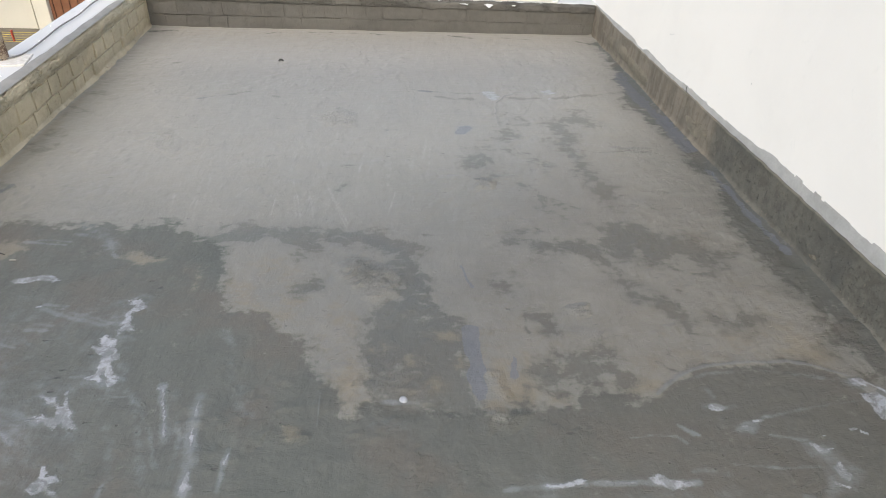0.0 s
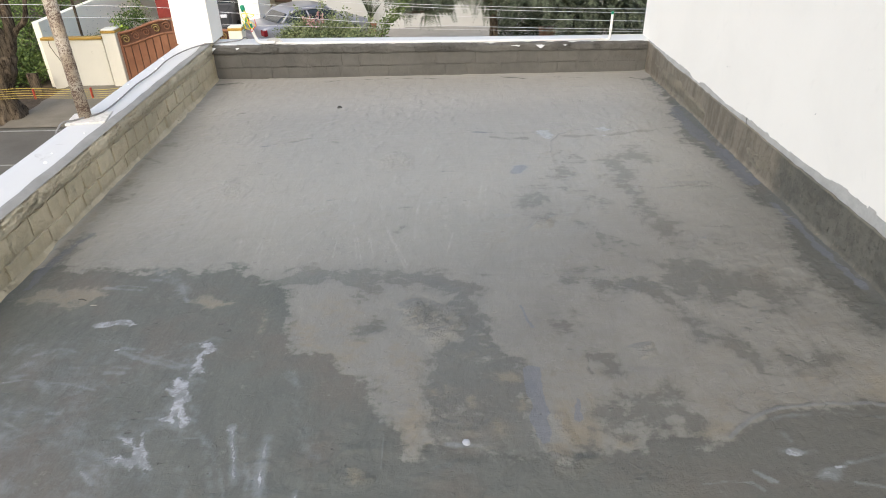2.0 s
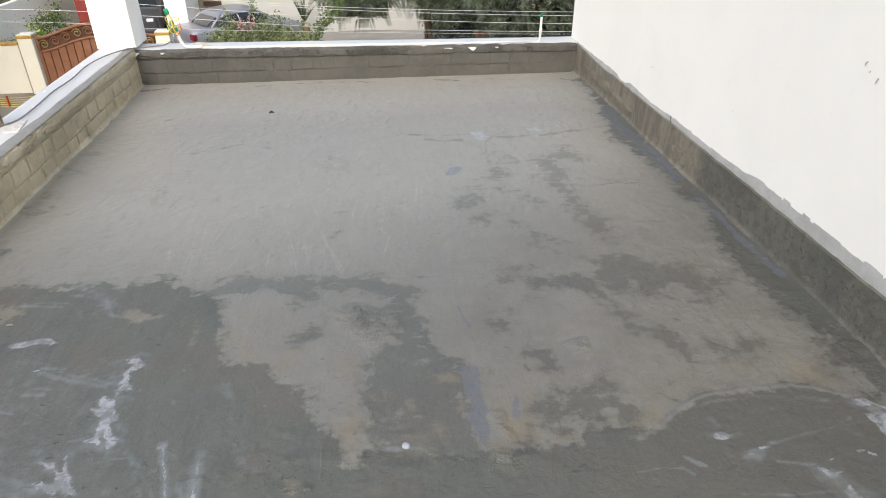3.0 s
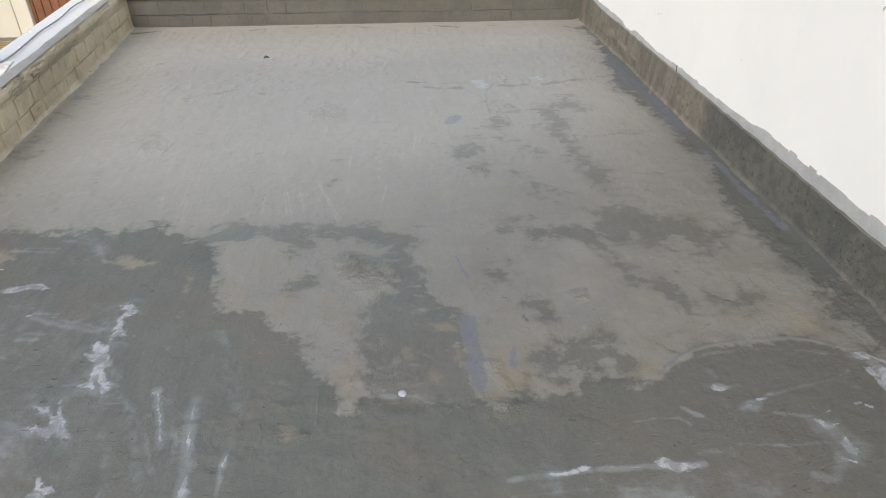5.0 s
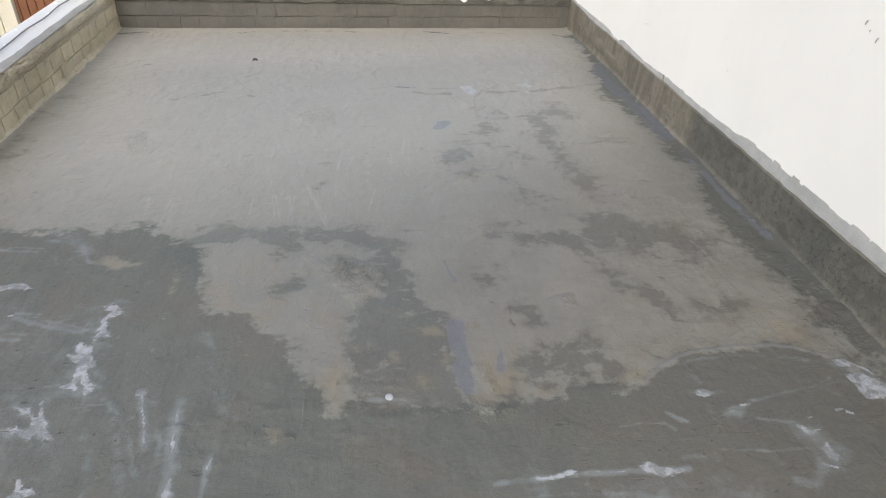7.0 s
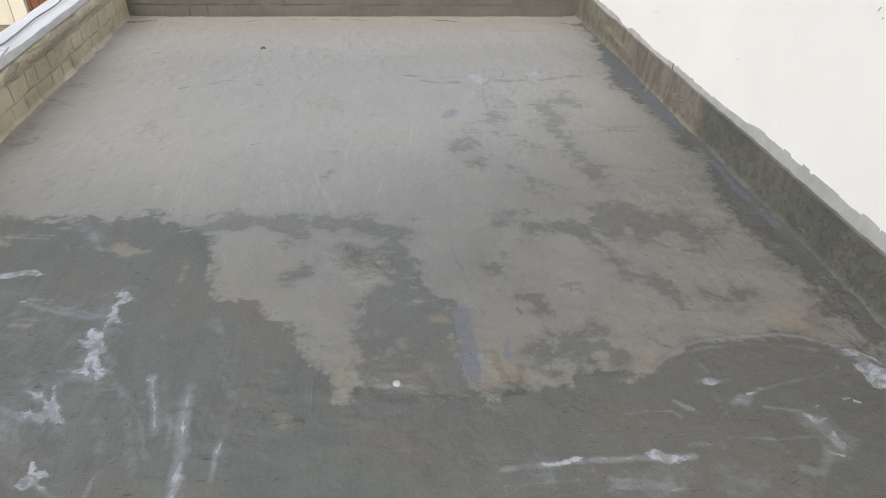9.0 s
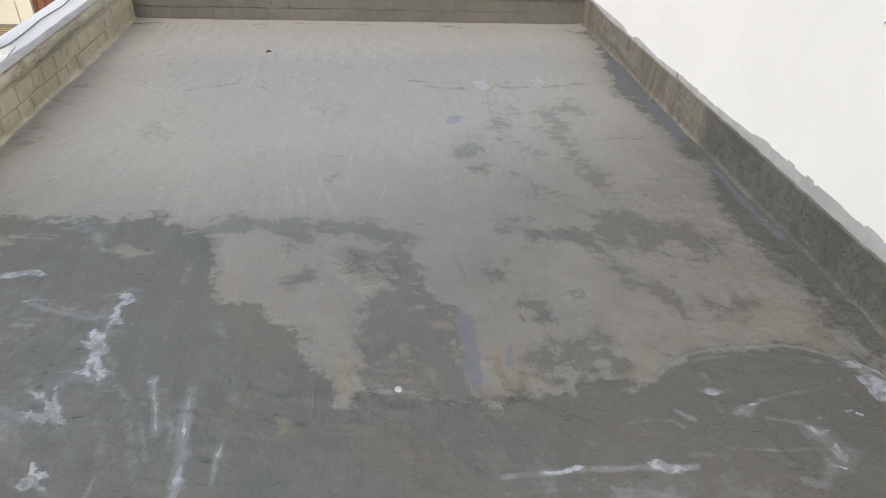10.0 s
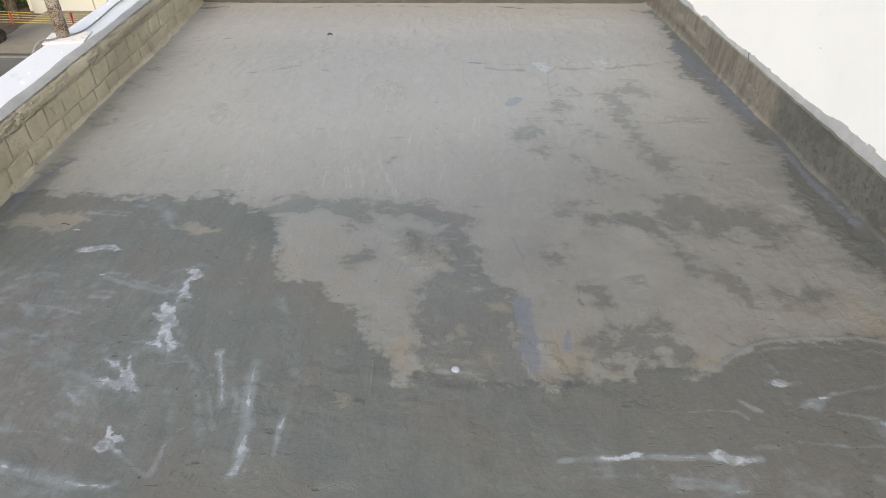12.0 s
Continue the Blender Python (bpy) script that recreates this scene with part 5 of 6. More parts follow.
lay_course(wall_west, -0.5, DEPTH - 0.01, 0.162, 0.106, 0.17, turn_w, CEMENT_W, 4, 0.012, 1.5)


# lime drips on the cap
drips = random.Random(12)
for k in range(16):
    y, x = drips.uniform(2.3, 5.6), drips.uniform(-0.25, -0.09)
    rr = drips.uniform(0.004, 0.012)
    part("drip", rod([(x, y, cap_w(y) - 0.002), (x, y, cap_w(y) + 0.003), (x + 0.002, y, cap_w(y) + 0.0045)], [rr, rr, rr * 0.55], 9), DRIP, wall_west, "white drip of lime" if k == 0 else "", True)


# far parapet, the shade on its face put into darker cement colours
def cap_n(x):
    return 0.305 - 0.036 * x / WIDTH


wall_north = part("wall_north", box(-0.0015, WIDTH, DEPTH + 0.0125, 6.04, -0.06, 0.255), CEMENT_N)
tagged(wall_north, "low far parapet of grey blocks with white top", "parapet", kind="structure")
def splash_n(u):
    return 0.080 * np.clip(layers(u * 9, u * 0, 43, 4) - 0.45, 0, 1) * 2.4 * np.clip((layers(u * 1.4, u * 0, 44, 2) - 0.38) * 5, 0, 1)


grid_sheet("wall_cap", np.arange(0.0, WIDTH + 0.06, 0.008), np.linspace(0, 1, 12),
           lambda u, v: (u, DEPTH + 0.030 - splash_n(u) * np.clip(1 - v * 4, 0, 1) + 0.225 * np.clip(v * 1.12 - 0.06, 0, 1),
                         cap_n(u) + 0.0015 - splash_n(u) * 0.45 * np.clip(1 - v * 4, 0, 1) - 0.008 * (v < 0.05) - 0.05 * (v > 0.95) + 0.004 * (layers(u * 4, v * 2, 41) - 0.5)), CAP, wall_north, "white painted parapet top, splashed over its edge")
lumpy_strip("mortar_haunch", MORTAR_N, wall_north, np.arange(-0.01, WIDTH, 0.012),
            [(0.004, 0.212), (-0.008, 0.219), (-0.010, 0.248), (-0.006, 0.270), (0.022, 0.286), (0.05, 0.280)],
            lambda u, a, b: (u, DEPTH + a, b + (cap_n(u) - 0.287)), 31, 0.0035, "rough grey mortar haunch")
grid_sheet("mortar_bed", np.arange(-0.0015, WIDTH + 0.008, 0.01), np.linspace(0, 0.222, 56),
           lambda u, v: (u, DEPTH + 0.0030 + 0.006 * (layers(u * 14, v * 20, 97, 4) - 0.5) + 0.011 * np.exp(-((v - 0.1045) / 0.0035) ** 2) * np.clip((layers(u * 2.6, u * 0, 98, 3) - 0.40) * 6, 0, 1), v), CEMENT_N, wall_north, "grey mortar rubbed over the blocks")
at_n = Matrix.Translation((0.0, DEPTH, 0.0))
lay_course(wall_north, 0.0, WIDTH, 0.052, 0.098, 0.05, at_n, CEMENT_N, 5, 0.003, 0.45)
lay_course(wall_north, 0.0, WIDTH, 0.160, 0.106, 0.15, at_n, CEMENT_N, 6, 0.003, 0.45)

# tall white wall of the upper storey, with its cement skirting
wall_east = part("wall_east", box(WIDTH + 0.012, WIDTH + 0.24, -3.2, 6.05, -0.06, 6.4, 0.004), WHITE)
tagged(wall_east, "tall plain white painted wall beside the terrace", "wall", kind="structure")


def band_top(y):
    return 0.232 + 0.028 * np.clip((y - 5.2) / 0.6, 0, 1) + 0.012 * (layers(y * 2.1, y * 0, 51) - 0.5) + 0.010 * (layers(y * 14, y * 0, 52) - 0.5)


ys = np.concatenate([np.arange(-3.0, 1.4, 0.05), np.arange(1.4, DEPTH + 0.04, 0.006)])
grid_sheet("skirting", ys, np.linspace(0, 1, 26),
           lambda u, v: (WIDTH + 0.013 * np.clip((v - 0.9) / 0.1, 0, 1) + 0.006 * (layers(u * 9, v * 2.5, 53) - 0.5) * (v < 0.93) - 0.02 * np.clip(1 - v / 0.12, 0, 1) ** 2,
                         u, band_top(u) * np.clip(v / 0.9, 0, 1)), CEMENT_E, wall_east, "dark grey cement skirting band")


def edge_top(y):
    near = np.clip((3.1 - y) / 0.4, 0, 1)
    tooth = np.floor(y * 6.5 + 1.6 * layers(y * 2.3, y * 0, 54)) * 0.37 + 0.22 * (y * 6.5 - np.floor(y * 6.5))
    dip = 0.030 * np.exp(-((y - 4.66) / 0.09) ** 2) + 0.015 * np.exp(-((y - 4.05) / 0.2) ** 2)
    chip = 0.020 * np.clip(layers(y * 16, y * 0, 56, 3) - 0.5, 0, 1) * (1 - near)
    return 0.262 + 0.022 * near - dip + (0.006 + 0.010 * near) * (tooth - np.floor(tooth)) + chip + 0.008 * (layers(y * 30, y * 0, 55) - 0.5)


grid_sheet("plaster_edge", ys, np.linspace(0, 1, 4),
           lambda u, v: (WIDTH + 0.0065 + 0 * u + 0.004 * (v > 0.99), u, band_top(u) - 0.02 + np.maximum(edge_top(u) - band_top(u) + 0.02, 0.03) * v), PLASTER, wall_east, "bare plaster strip with a ragged edge")
grid_sheet("skirting_lip", ys, np.linspace(0, 1, 6),
           lambda u, v: (WIDTH - 0.002 + 0.011 * v, u, band_top(u) - 0.007 + 0.008 * np.sin(v * 1.5) + 0.003 * (layers(u * 18, v, 57) - 0.5)), surface("rubbed_cement", (0.115, 0.103, 0.082), (0.150, 0.136, 0.110), 9, 0.9, 0.4, 70), wall_east, "rubbed beige lip along the skirting")
TAN_PLASTER = cement_wall("sandy_plaster", (0.205, 0.178, 0.132), (0.28, 0.245, 0.185), (0.18, 0.158, 0.122), 0.6)


def plaster_patch(y, z, half_y, half_z, seed, thick=0.007):
    """A lump of sandy plaster that thins out to nothing on the skirting."""
    def at(u, v):
        d = np.hypot(u, v) + 0.9 * (layers(u * 3 + seed, v * 3, seed, 4) - 0.5)
        return WIDTH + 0.004 - thick * np.clip(0.75 - d, -0.6, 0.6) - 0.004 * (layers(u * 9, v * 9, seed + 2, 3) - 0.5), y + u * half_y, z + v * half_z
    return grid_sheet("plaster_patch", np.linspace(-1, 1, 30), np.linspace(-1, 1, 24), at, TAN_PLASTER, wall_east, "sandy plaster patch")[0]


plaster_patch(4.85, 0.105, 0.95, 0.115, 12, 0.016)
plaster_patch(3.52, 0.10, 0.26, 0.12, 3, 0.014)
plaster_patch(2.20, 0.055, 0.16, 0.05, 5)
plaster_patch(1.96, 0.03, 0.22, 0.035, 8)
plaster_patch(4.55, 0.09, 0.35, 0.09, 9, 0.004)
part("nail", rod([(WIDTH - 0.002, 3.74, 0.238), (WIDTH - 0.008, 3.742, 0.255), (WIDTH - 0.006, 3.745, 0.278)], 0.0022, 6), PEBBLE, wall_east, "bent dark nail")
for y, z, r in ((2.283, 0.979, 0.012), (2.201, 0.936, 0.014), (2.25, 0.955, 0.006), (4.188, 0.470, 0.006), (4.15, 0.478, 0.005), (3.1, 0.52, 0.004)):
    part("scuff", rod([(WIDTH + 0.0125, y, z), (WIDTH + 0.0100, y + 0.002, z + 0.001)], [r, r * 0.5], 9), PLASTER, wall_east, "small grey scuff")
wall_south = part("wall_south", box(-0.268, WIDTH + 0.011, -3.2, -3.0, -0.06, 0.30), WHITE)
tagged(wall_south, "plain parapet closing the terrace", "parapet", kind="structure")

# corner pillar
pillar = part("corner_pillar", box(-0.295, 0.018, DEPTH - 0.005, 6.12, 0.325, 2.9, 0.006, 2), WHITE)
tagged(pillar, "square white painted corner pillar on the parapet", "pillar")
foot = part("pillar_foot", box(-0.262, -0.002, DEPTH, 6.06, -0.05, 0.327), CEMENT_W, wall_west)

# rusty post with its plate, and the cable along the parapet
post = thing("rusty_post", "rust-pitted steel post bolted on the white parapet", "post", at=(-0.225, 3.90, 0.316))


def rusty():
    n = Nodes("rusty_steel", 0.85, 0.1)
    f = n.step(n.math("ADD", n.noise(130, 4, 0.75), n.math("MULTIPLY", n.noise(12, 4), 0.5)), 0.70, 0.84)
    c = n.mix(n.step(n.noise(7, 4), 0.4, 0.65), (0.40, 0.33, 0.25), (0.54, 0.48, 0.40))
    c = n.mix(f, c, (0.135, 0.085, 0.062))
    n.bump(f, 0.5, 0.004)
    return n.done(c)


RUST = rusty()
bm = rod([(0, 0, 0.0), (0, 0, 0.5), (0, 0, 1.1), (0, 0, 2.2)], 0.037, 20)
part("pole", bm, RUST, post, smooth=True)
bm = box(-0.09, 0.14, -0.115, 0.085, -0.012, 0.004, 0.003)
bmesh.ops.rotate(bm, verts=bm.verts, cent=(0, 0, 0), matrix=Matrix.Rotation(radians(10), 3, "Z"))
part("base_plate", bm, surface("flaking_plate", (0.40, 0.38, 0.35), (0.62, 0.60, 0.57), 30, 0.8, 0.6, 80), post, "flaking painted base plate")
cable = part("cable", rod(curve_points([(-0.33, 3.55, 0.16), (-0.31, 3.74, 0.318), (-0.25, 3.83, 0.326), (-0.15, 3.97, 0.326), (-0.15, 4.25, 0.326), (-0.165, 4.55, 0.330), (-0.15, 4.85, 0.335), (-0.17, 5.2, 0.338), (-0.12, 5.5, 0.342), (-0.02, 5.74, 0.335), (0.06, 5.85, 0.318), (0.20, 5.95, 0.312), (0.24, 6.08, 0.30), (0.25, 6.12, 0.1)]), 0.005, 8), GREY_CABLE, smooth=True)
tagged(cable, "grey electric cable lying along the parapet", "cable")


# ---- fittings on the far parapet ----
stub = thing("conduit_stub", "bent white conduit with taped coloured wires", "conduit", at=(0.375, 5.835, 0.302))
part("pipe", rod(curve_points([(0.16, 0.0, 0.012), (0.07, 0.0, 0.010), (0.03, 0.0, 0.018), (0.005, 0.0, 0.06), (-0.02, 0.01, 0.14), (-0.062, 0.02, 0.265)], 6), 0.0125, 10), PVC, stub, smooth=True)
for a, b in (((-0.057, 0.019, 0.24), (-0.066, 0.021, 0.285)), ((-0.034, 0.013, 0.175), (-0.043, 0.015, 0.20)), ((-0.016, 0.009, 0.115), (-0.024, 0.011, 0.15))):
    part("tape", rod([a, tuple((p + q) / 2 for p, q in zip(a, b)), b], [0.0155, 0.0175, 0.0145], 10), GREEN_TAPE, stub, "green insulating tape", True)
loops = random.Random(5)
for k in range(5):
    p = [(-0.05 + 0.012 * k, 0.0, 0.25 - 0.025 * k)]
    for j in range(4):
        p.append((-0.055 + loops.uniform(-0.02, 0.085), -0.015 + loops.uniform(-0.015, 0.015), 0.10 + loops.uniform(0.0, 0.13)))
    part("wire", rod(curve_points(p, 6), 0.0028, 6), (YELLOW_WIRE, YELLOW_WIRE, RED_WIRE, YELLOW_WIRE, GREEN_TAPE)[k], stub, ("yellow wire", "yellow wire", "red wire", "yellow wire", "green wire")[k], True)
stub.scale = (1.1, 1.0, 1.14)
run = thing("conduit_run", "white conduit lying along the parapet top", "conduit", at=(0.46, 5.842, 0.300))
part("pipe", rod([(0.0, 0.0, 0.008), (1.2, 0.0, -0.003), (2.4, 0.0, -0.014), (3.0, 0.0, -0.016)], 0.008, 10), PVC, run, smooth=True)
part("mortar_lump", rod(curve_points([(0.0, 0.02, 0.0), (0.04, 0.03, 0.02), (0.10, 0.035, 0.018), (0.15, 0.03, 0.0)], 4), [0.01 + 0.016 * math.sin(math.pi * i / 12) for i in range(13)], 8), PLASTER, run, "grey mortar lump", True)
rodt = thing("conduit_upright", "upright white conduit with a green taped end", "conduit", at=(3.505, 5.845, 0.265))
part("pipe", rod(curve_points([(-0.09, 0.0, 0.012), (-0.03, 0.0, 0.012), (0.0, 0.0, 0.03), (0.004, 0.0, 0.10), (0.006, 0.0, 0.235)], 5), 0.0105, 10), PVC, rodt, smooth=True)
part("tape", rod([(0.006, 0, 0.228), (0.006, 0, 0.252)], [0.0135, 0.011], 10), GREEN_TAPE, rodt, "green insulating tape", True)
part("collar", rod([(0.004, 0, 0.085), (0.005, 0, 0.125)], 0.013, 10), PVC, rodt, smooth=True)

# small debris on the screed
blob_bm = bmesh.new()
bmesh.ops.create_icosphere(blob_bm, subdivisions=3, radius=0.0135)
for v in blob_bm.verts:
    v.co = Vector((v.co.x * (1 + 0.12 * noise.noise(v.co * 90)), v.co.y * (1.05 + 0.15 * noise.noise(v.co * 80 + Vector((3, 1, 2)))), v.co.z * 0.40))
blob = part("lime_blob", blob_bm, surface("dried_lime", (0.27, 0.285, 0.31), (0.33, 0.345, 0.37), 60, 0.6), smooth=True)
blob.matrix_basis = pose(2.031, 1.486, float(floor_height(np.array([2.031]), np.array([1.486]))[0]) + 0.003)
tagged(blob, "white dried blob of lime on the cement floor", "lime blob")
twig = part("twig", rod([(0.365, 2.352, 0.008), (0.38, 2.350, 0.012), (0.40, 2.345, 0.008)], 0.0022, 6), PEBBLE)
tagged(twig, "dark twig lying on the cement floor", "twig")
scrap = part("paper_scrap", box(0.435, 0.462, 2.305, 2.311, 0.004, 0.008, 0.0015), PALE_LEAF)
tagged(scrap, "pale scrap lying on the cement floor", "scrap")
chip = part("stone_chip", rod([(1.18, 4.935, 0.0), (1.19, 4.94, 0.012), (1.205, 4.94, 0.011), (1.215, 4.945, 0.0)], [0.006, 0.008, 0.007, 0.004], 6), PEBBLE)
tagged(chip, "dark stone chip on the cement floor", "stone")

# ---- overhead lines along the street ----
def overhead(z_left, z_mid, z_right, y, radius, material):
    p = [(-16, y, z_left + 1.35 * (z_left - z_mid) + 0.15), (-4.2, y, z_left + 0.16), (-1.55, y, z_left), (1.46, y, z_mid), (5.42, y, z_right), (9.5, y, z_right - 0.06), (18, y, z_right + 0.05)]
    ob = part("overhead_wire", rod(curve_points(p, 6), radius, 6), material, smooth=True)
    tagged(ob, "bare overhead wire strung along the street", "wire", "overhead wires")


overhead(-0.17, -0.43, -0.62, 11.0, 0.0042, STEEL_CABLE)
overhead(-0.34, -0.59, -0.75, 11.0, 0.0046, STEEL_CABLE)
overhead(-0.53, -0.66, -0.79, 11.0, 0.003, STEEL_CABLE)
overhead(-0.01, -0.27, -0.43, 11.0, 0.0042, STEEL_CABLE)
overhead(-0.02, -0.31, -0.49, 11.0, 0.0042, STEEL_CABLE)

# ---- ground and street ----
r = np.concatenate([np.linspace(-400, -30, 6), np.linspace(-24, 36, 61), np.linspace(45, 400, 6)])
ground = grid_sheet("ground", r, r, lambda u, v: (u, v, GROUND - 0.03 + 0.05 * (layers(u * 0.6, v * 0.6, 61) - 0.5) + 0.9 * np.clip((-9.3 - u) / 4, 0, 1) * np.clip((v - 18) / 3, 0, 1)), SOIL)[0]
tagged(ground, "bare brown earth beside the street", "ground", kind="structure")
road = grid_sheet("road", np.arange(-120, 121, 4.0), np.linspace(7.0, 14.75, 12), lambda u, v: (u, v, GROUND + 0.03 + 0.01 * layers(u, v, 62)), ASPHALT)[0]
tagged(road, "worn grey asphalt street", "road", kind="structure")
for y0, y1, name in ((14.26, 14.34, "edge_line"), (12.24, 12.30, "lane_line")):
    ob = grid_sheet(name, np.arange(-40, 12, 1.0), np.array([y0, y1]), lambda u, v: (u, v + 0.03 * layers(u * 0.5, v * 0, 63), GROUND + 0.046 + 0 * u), LINE, road, "faded white road line")[0]
apron = grid_sheet("pavement", np.arange(-8.2, -2.4, 0.2), np.linspace(14.5, 17.9, 18),
                   lambda u, v: (u + 0.35 * (layers(u * 0.4, v * 1.3, 64) - 0.5) * (u < -7.2), v, GROUND + 0.055 + 0.012 * layers(u * 2, v * 2, 65)), CONCRETE)[0]
tagged(apron, "worn concrete apron before the gate", "pavement", kind="structure")


# ---- the property across the street ----
WALL_Y = 17.85
fence = part("compound_wall", box(-8.6, -6.97, WALL_Y, WALL_Y + 0.15, GROUND, -2.20), CREAM)
tagged(fence, "cream painted compound wall with a yellow coping", "wall")
part("coping", box(-8.6, -6.97, WALL_Y - 0.03, WALL_Y + 0.18, -2.199, -2.135, 0.008), YELLOW, fence, "yellow painted coping")
crack = curve_points([(-8.42, WALL_Y - 0.003, -2.2), (-8.36, WALL_Y - 0.003, -2.5), (-8.2, WALL_Y - 0.003, -2.8), (-8.12, WALL_Y - 0.003, -3.1), (-7.95, WALL_Y - 0.003, -3.4)], 4)
part("crack", rod([p + Vector((0.03 * noise.noise(p * 7), 0, 0)) for p in crack], 0.008, 5), BARK, fence, "dark crack")


def gate_post(x):
    ob = part("gate_post", box(x, x + 0.36, WALL_Y - 0.10, WALL_Y + 0.26, GROUND, -2.03, 0.008), CREAM)
    tagged(ob, "square cream gate post with a yellow band", "gate post", "gate posts")
    part("coping", box(x - 0.012, x + 0.372, WALL_Y - 0.112, WALL_Y + 0.272, -2.029, -1.965, 0.008), YELLOW, ob, "yellow painted band")
    part("cap", box(x + 0.0, x + 0.36, WALL_Y - 0.10, WALL_Y + 0.26, -1.9648, -1.93, 0.01), CREAM, ob, "cream cap")
    return ob


gate_post(-6.90)
gate_post(-3.53)
low = part("compound_wall", box(-3.06, 12.0, WALL_Y, WALL_Y + 0.15, GROUND, -2.38), CREAM)
tagged(low, "cream painted compound wall behind the hedge", "wall")
# cream lightened to stand in for sunlight on this face; dark weathering is real
side = part("boundary_wall", box(-8.78, -8.6, WALL_Y + 0.15, 30.0, GROUND, -1.75, 0.01), white_paint("lit_weathered_cream", (0.90, 0.84, 0.70), (0.30, 0.28, 0.24), 0.7))
tagged(side, "weathered cream side wall of the plot", "wall")

# double gate: frame with a humped top, scrollwork, boards
gate = thing("gate", "brown painted metal double gate with gilt scrolls", "gate", at=(-6.50, WALL_Y + 0.05, GROUND + 0.06))


def hump(x):
    return 1.38 + 0.34 * math.sin(math.pi * min(max(x / 2.97, 0), 1)) ** 1.6


for k in range(14):
    x0 = 0.04 + k * 0.207
    part("board", box(x0 + 0.012, x0 + 0.195, 0.0, 0.03, 0.05, hump(x0 + 0.1) - 0.36, 0.006), GATE, gate)
    part("rib", box(x0 - 0.012, x0 + 0.012, -0.012, 0.03, 0.05, hump(x0) - 0.34, 0.004), GATE_DARK, gate)
part("backing", prism([(0, 0.05)] + [(2.97, 0.05)] + [(2.97 - i * 0.1485, hump(2.97 - i * 0.1485) - 0.02) for i in range(21)], 0.034, 0.042), GATE_DARK, gate)
part("top_rail", rod([(i * 0.1485, 0.0, hump(i * 0.1485)) for i in range(21)], 0.04, 8), GATE, gate, smooth=True)
part("scroll_rail", rod([(i * 0.1485, 0.0, hump(i * 0.1485) - 0.34) for i in range(21)], 0.03, 8), GATE, gate, smooth=True)
for x0 in (0.0, 1.485, 2.97):
    part("stile", box(x0 - 0.035, x0 + 0.035, -0.02, 0.04, 0.0, hump(x0), 0.006), GATE, gate)
for k in range(10):
    cx = 0.16 + 0.29 * k
    pts = [(cx + (0.03 + 0.085 * i / 22) * math.cos(0.42 * i * (1 if k % 2 else -1)), -0.004, hump(cx) - 0.17 + (0.03 + 0.085 * i / 22) * math.sin(0.42 * i)) for i in range(23)]
    part("scroll", rod(pts, 0.016, 6), GOLD if k % 3 == 0 else GATE, gate, "gilt scroll" if k % 3 == 0 else "", True)

# the house: porch, columns, facade with windows
house = thing("house", "pale two-bay house with porch and barred windows", "house", at=(-2.7, 24.7, GROUND))
hx, hy = -2.7, 24.0


def hbox(name, x0, x1, y0, y1, z0, z1, mat, label="", bevel=0.0, parent=None):
    return part(name, box(x0 - hx, x1 - hx, y0 - hy, y1 - hy, z0 - GROUND, z1 - GROUND, bevel), mat, parent or house, label)


hbox("wall", -3.18, -2.40, 24.0, 24.25, GROUND, 0.3, HOUSE)
hbox("wall", -2.40, -0.24, 24.0, 24.25, GROUND, -2.22, HOUSE)
hbox("wall", -2.40, -0.24, 24.0, 24.25, -0.9, 0.3, HOUSE)
hbox("wall", -0.24, 0.95, 24.0, 24.25, GROUND, 0.3, HOUSE)
hbox("pilaster", -0.12, 0.86, 23.86, 23.998, GROUND, 0.3, HOUSE, "white pilaster", 0.01)
hbox("wall", 0.95, 2.6, 24.0, 24.25, GROUND, -2.90, HOUSE)
hbox("wall", 0.95, 2.6, 24.0, 24.25, -1.3, 0.3, HOUSE)
hbox("wall", 2.6, 4.2, 24.0, 24.25, GROUND, 0.3, HOUSE)
hbox("wall", 4.2, 14.0, 26.2, 26.45, GROUND, 0.3, HOUSE)
hbox("wall", -9.0, 4.2, 28.0, 28.25, GROUND, 0.3, HOUSE)
hbox("roof", -9.2, 4.6, 23.7, 28.6, 0.301, 0.45, HOUSE)
hbox("recess", -4.17, -3.18, 24.3, 24.5, GROUND, 0.3, BEIGE, "beige recess wall")
hbox("cabinet", -3.85, -3.19, 24.18, 24.298, -2.52, -2.38, WOOD, "brown wooden ledge", 0.005)
hbox("column", -4.74, -4.05, 22.6, 24.6, GROUND, 0.3, WHITE, "white porch column", 0.01)
hbox("column", -7.58, -6.96, 22.7, 23.2, GROUND, 0.3, RED, "red painted porch column", 0.01)
hbox("forecourt", -8.55, 12.0, 17.4, 27.9, GROUND - 0.05, GROUND + 0.045, TILE, "pale paved forecourt")
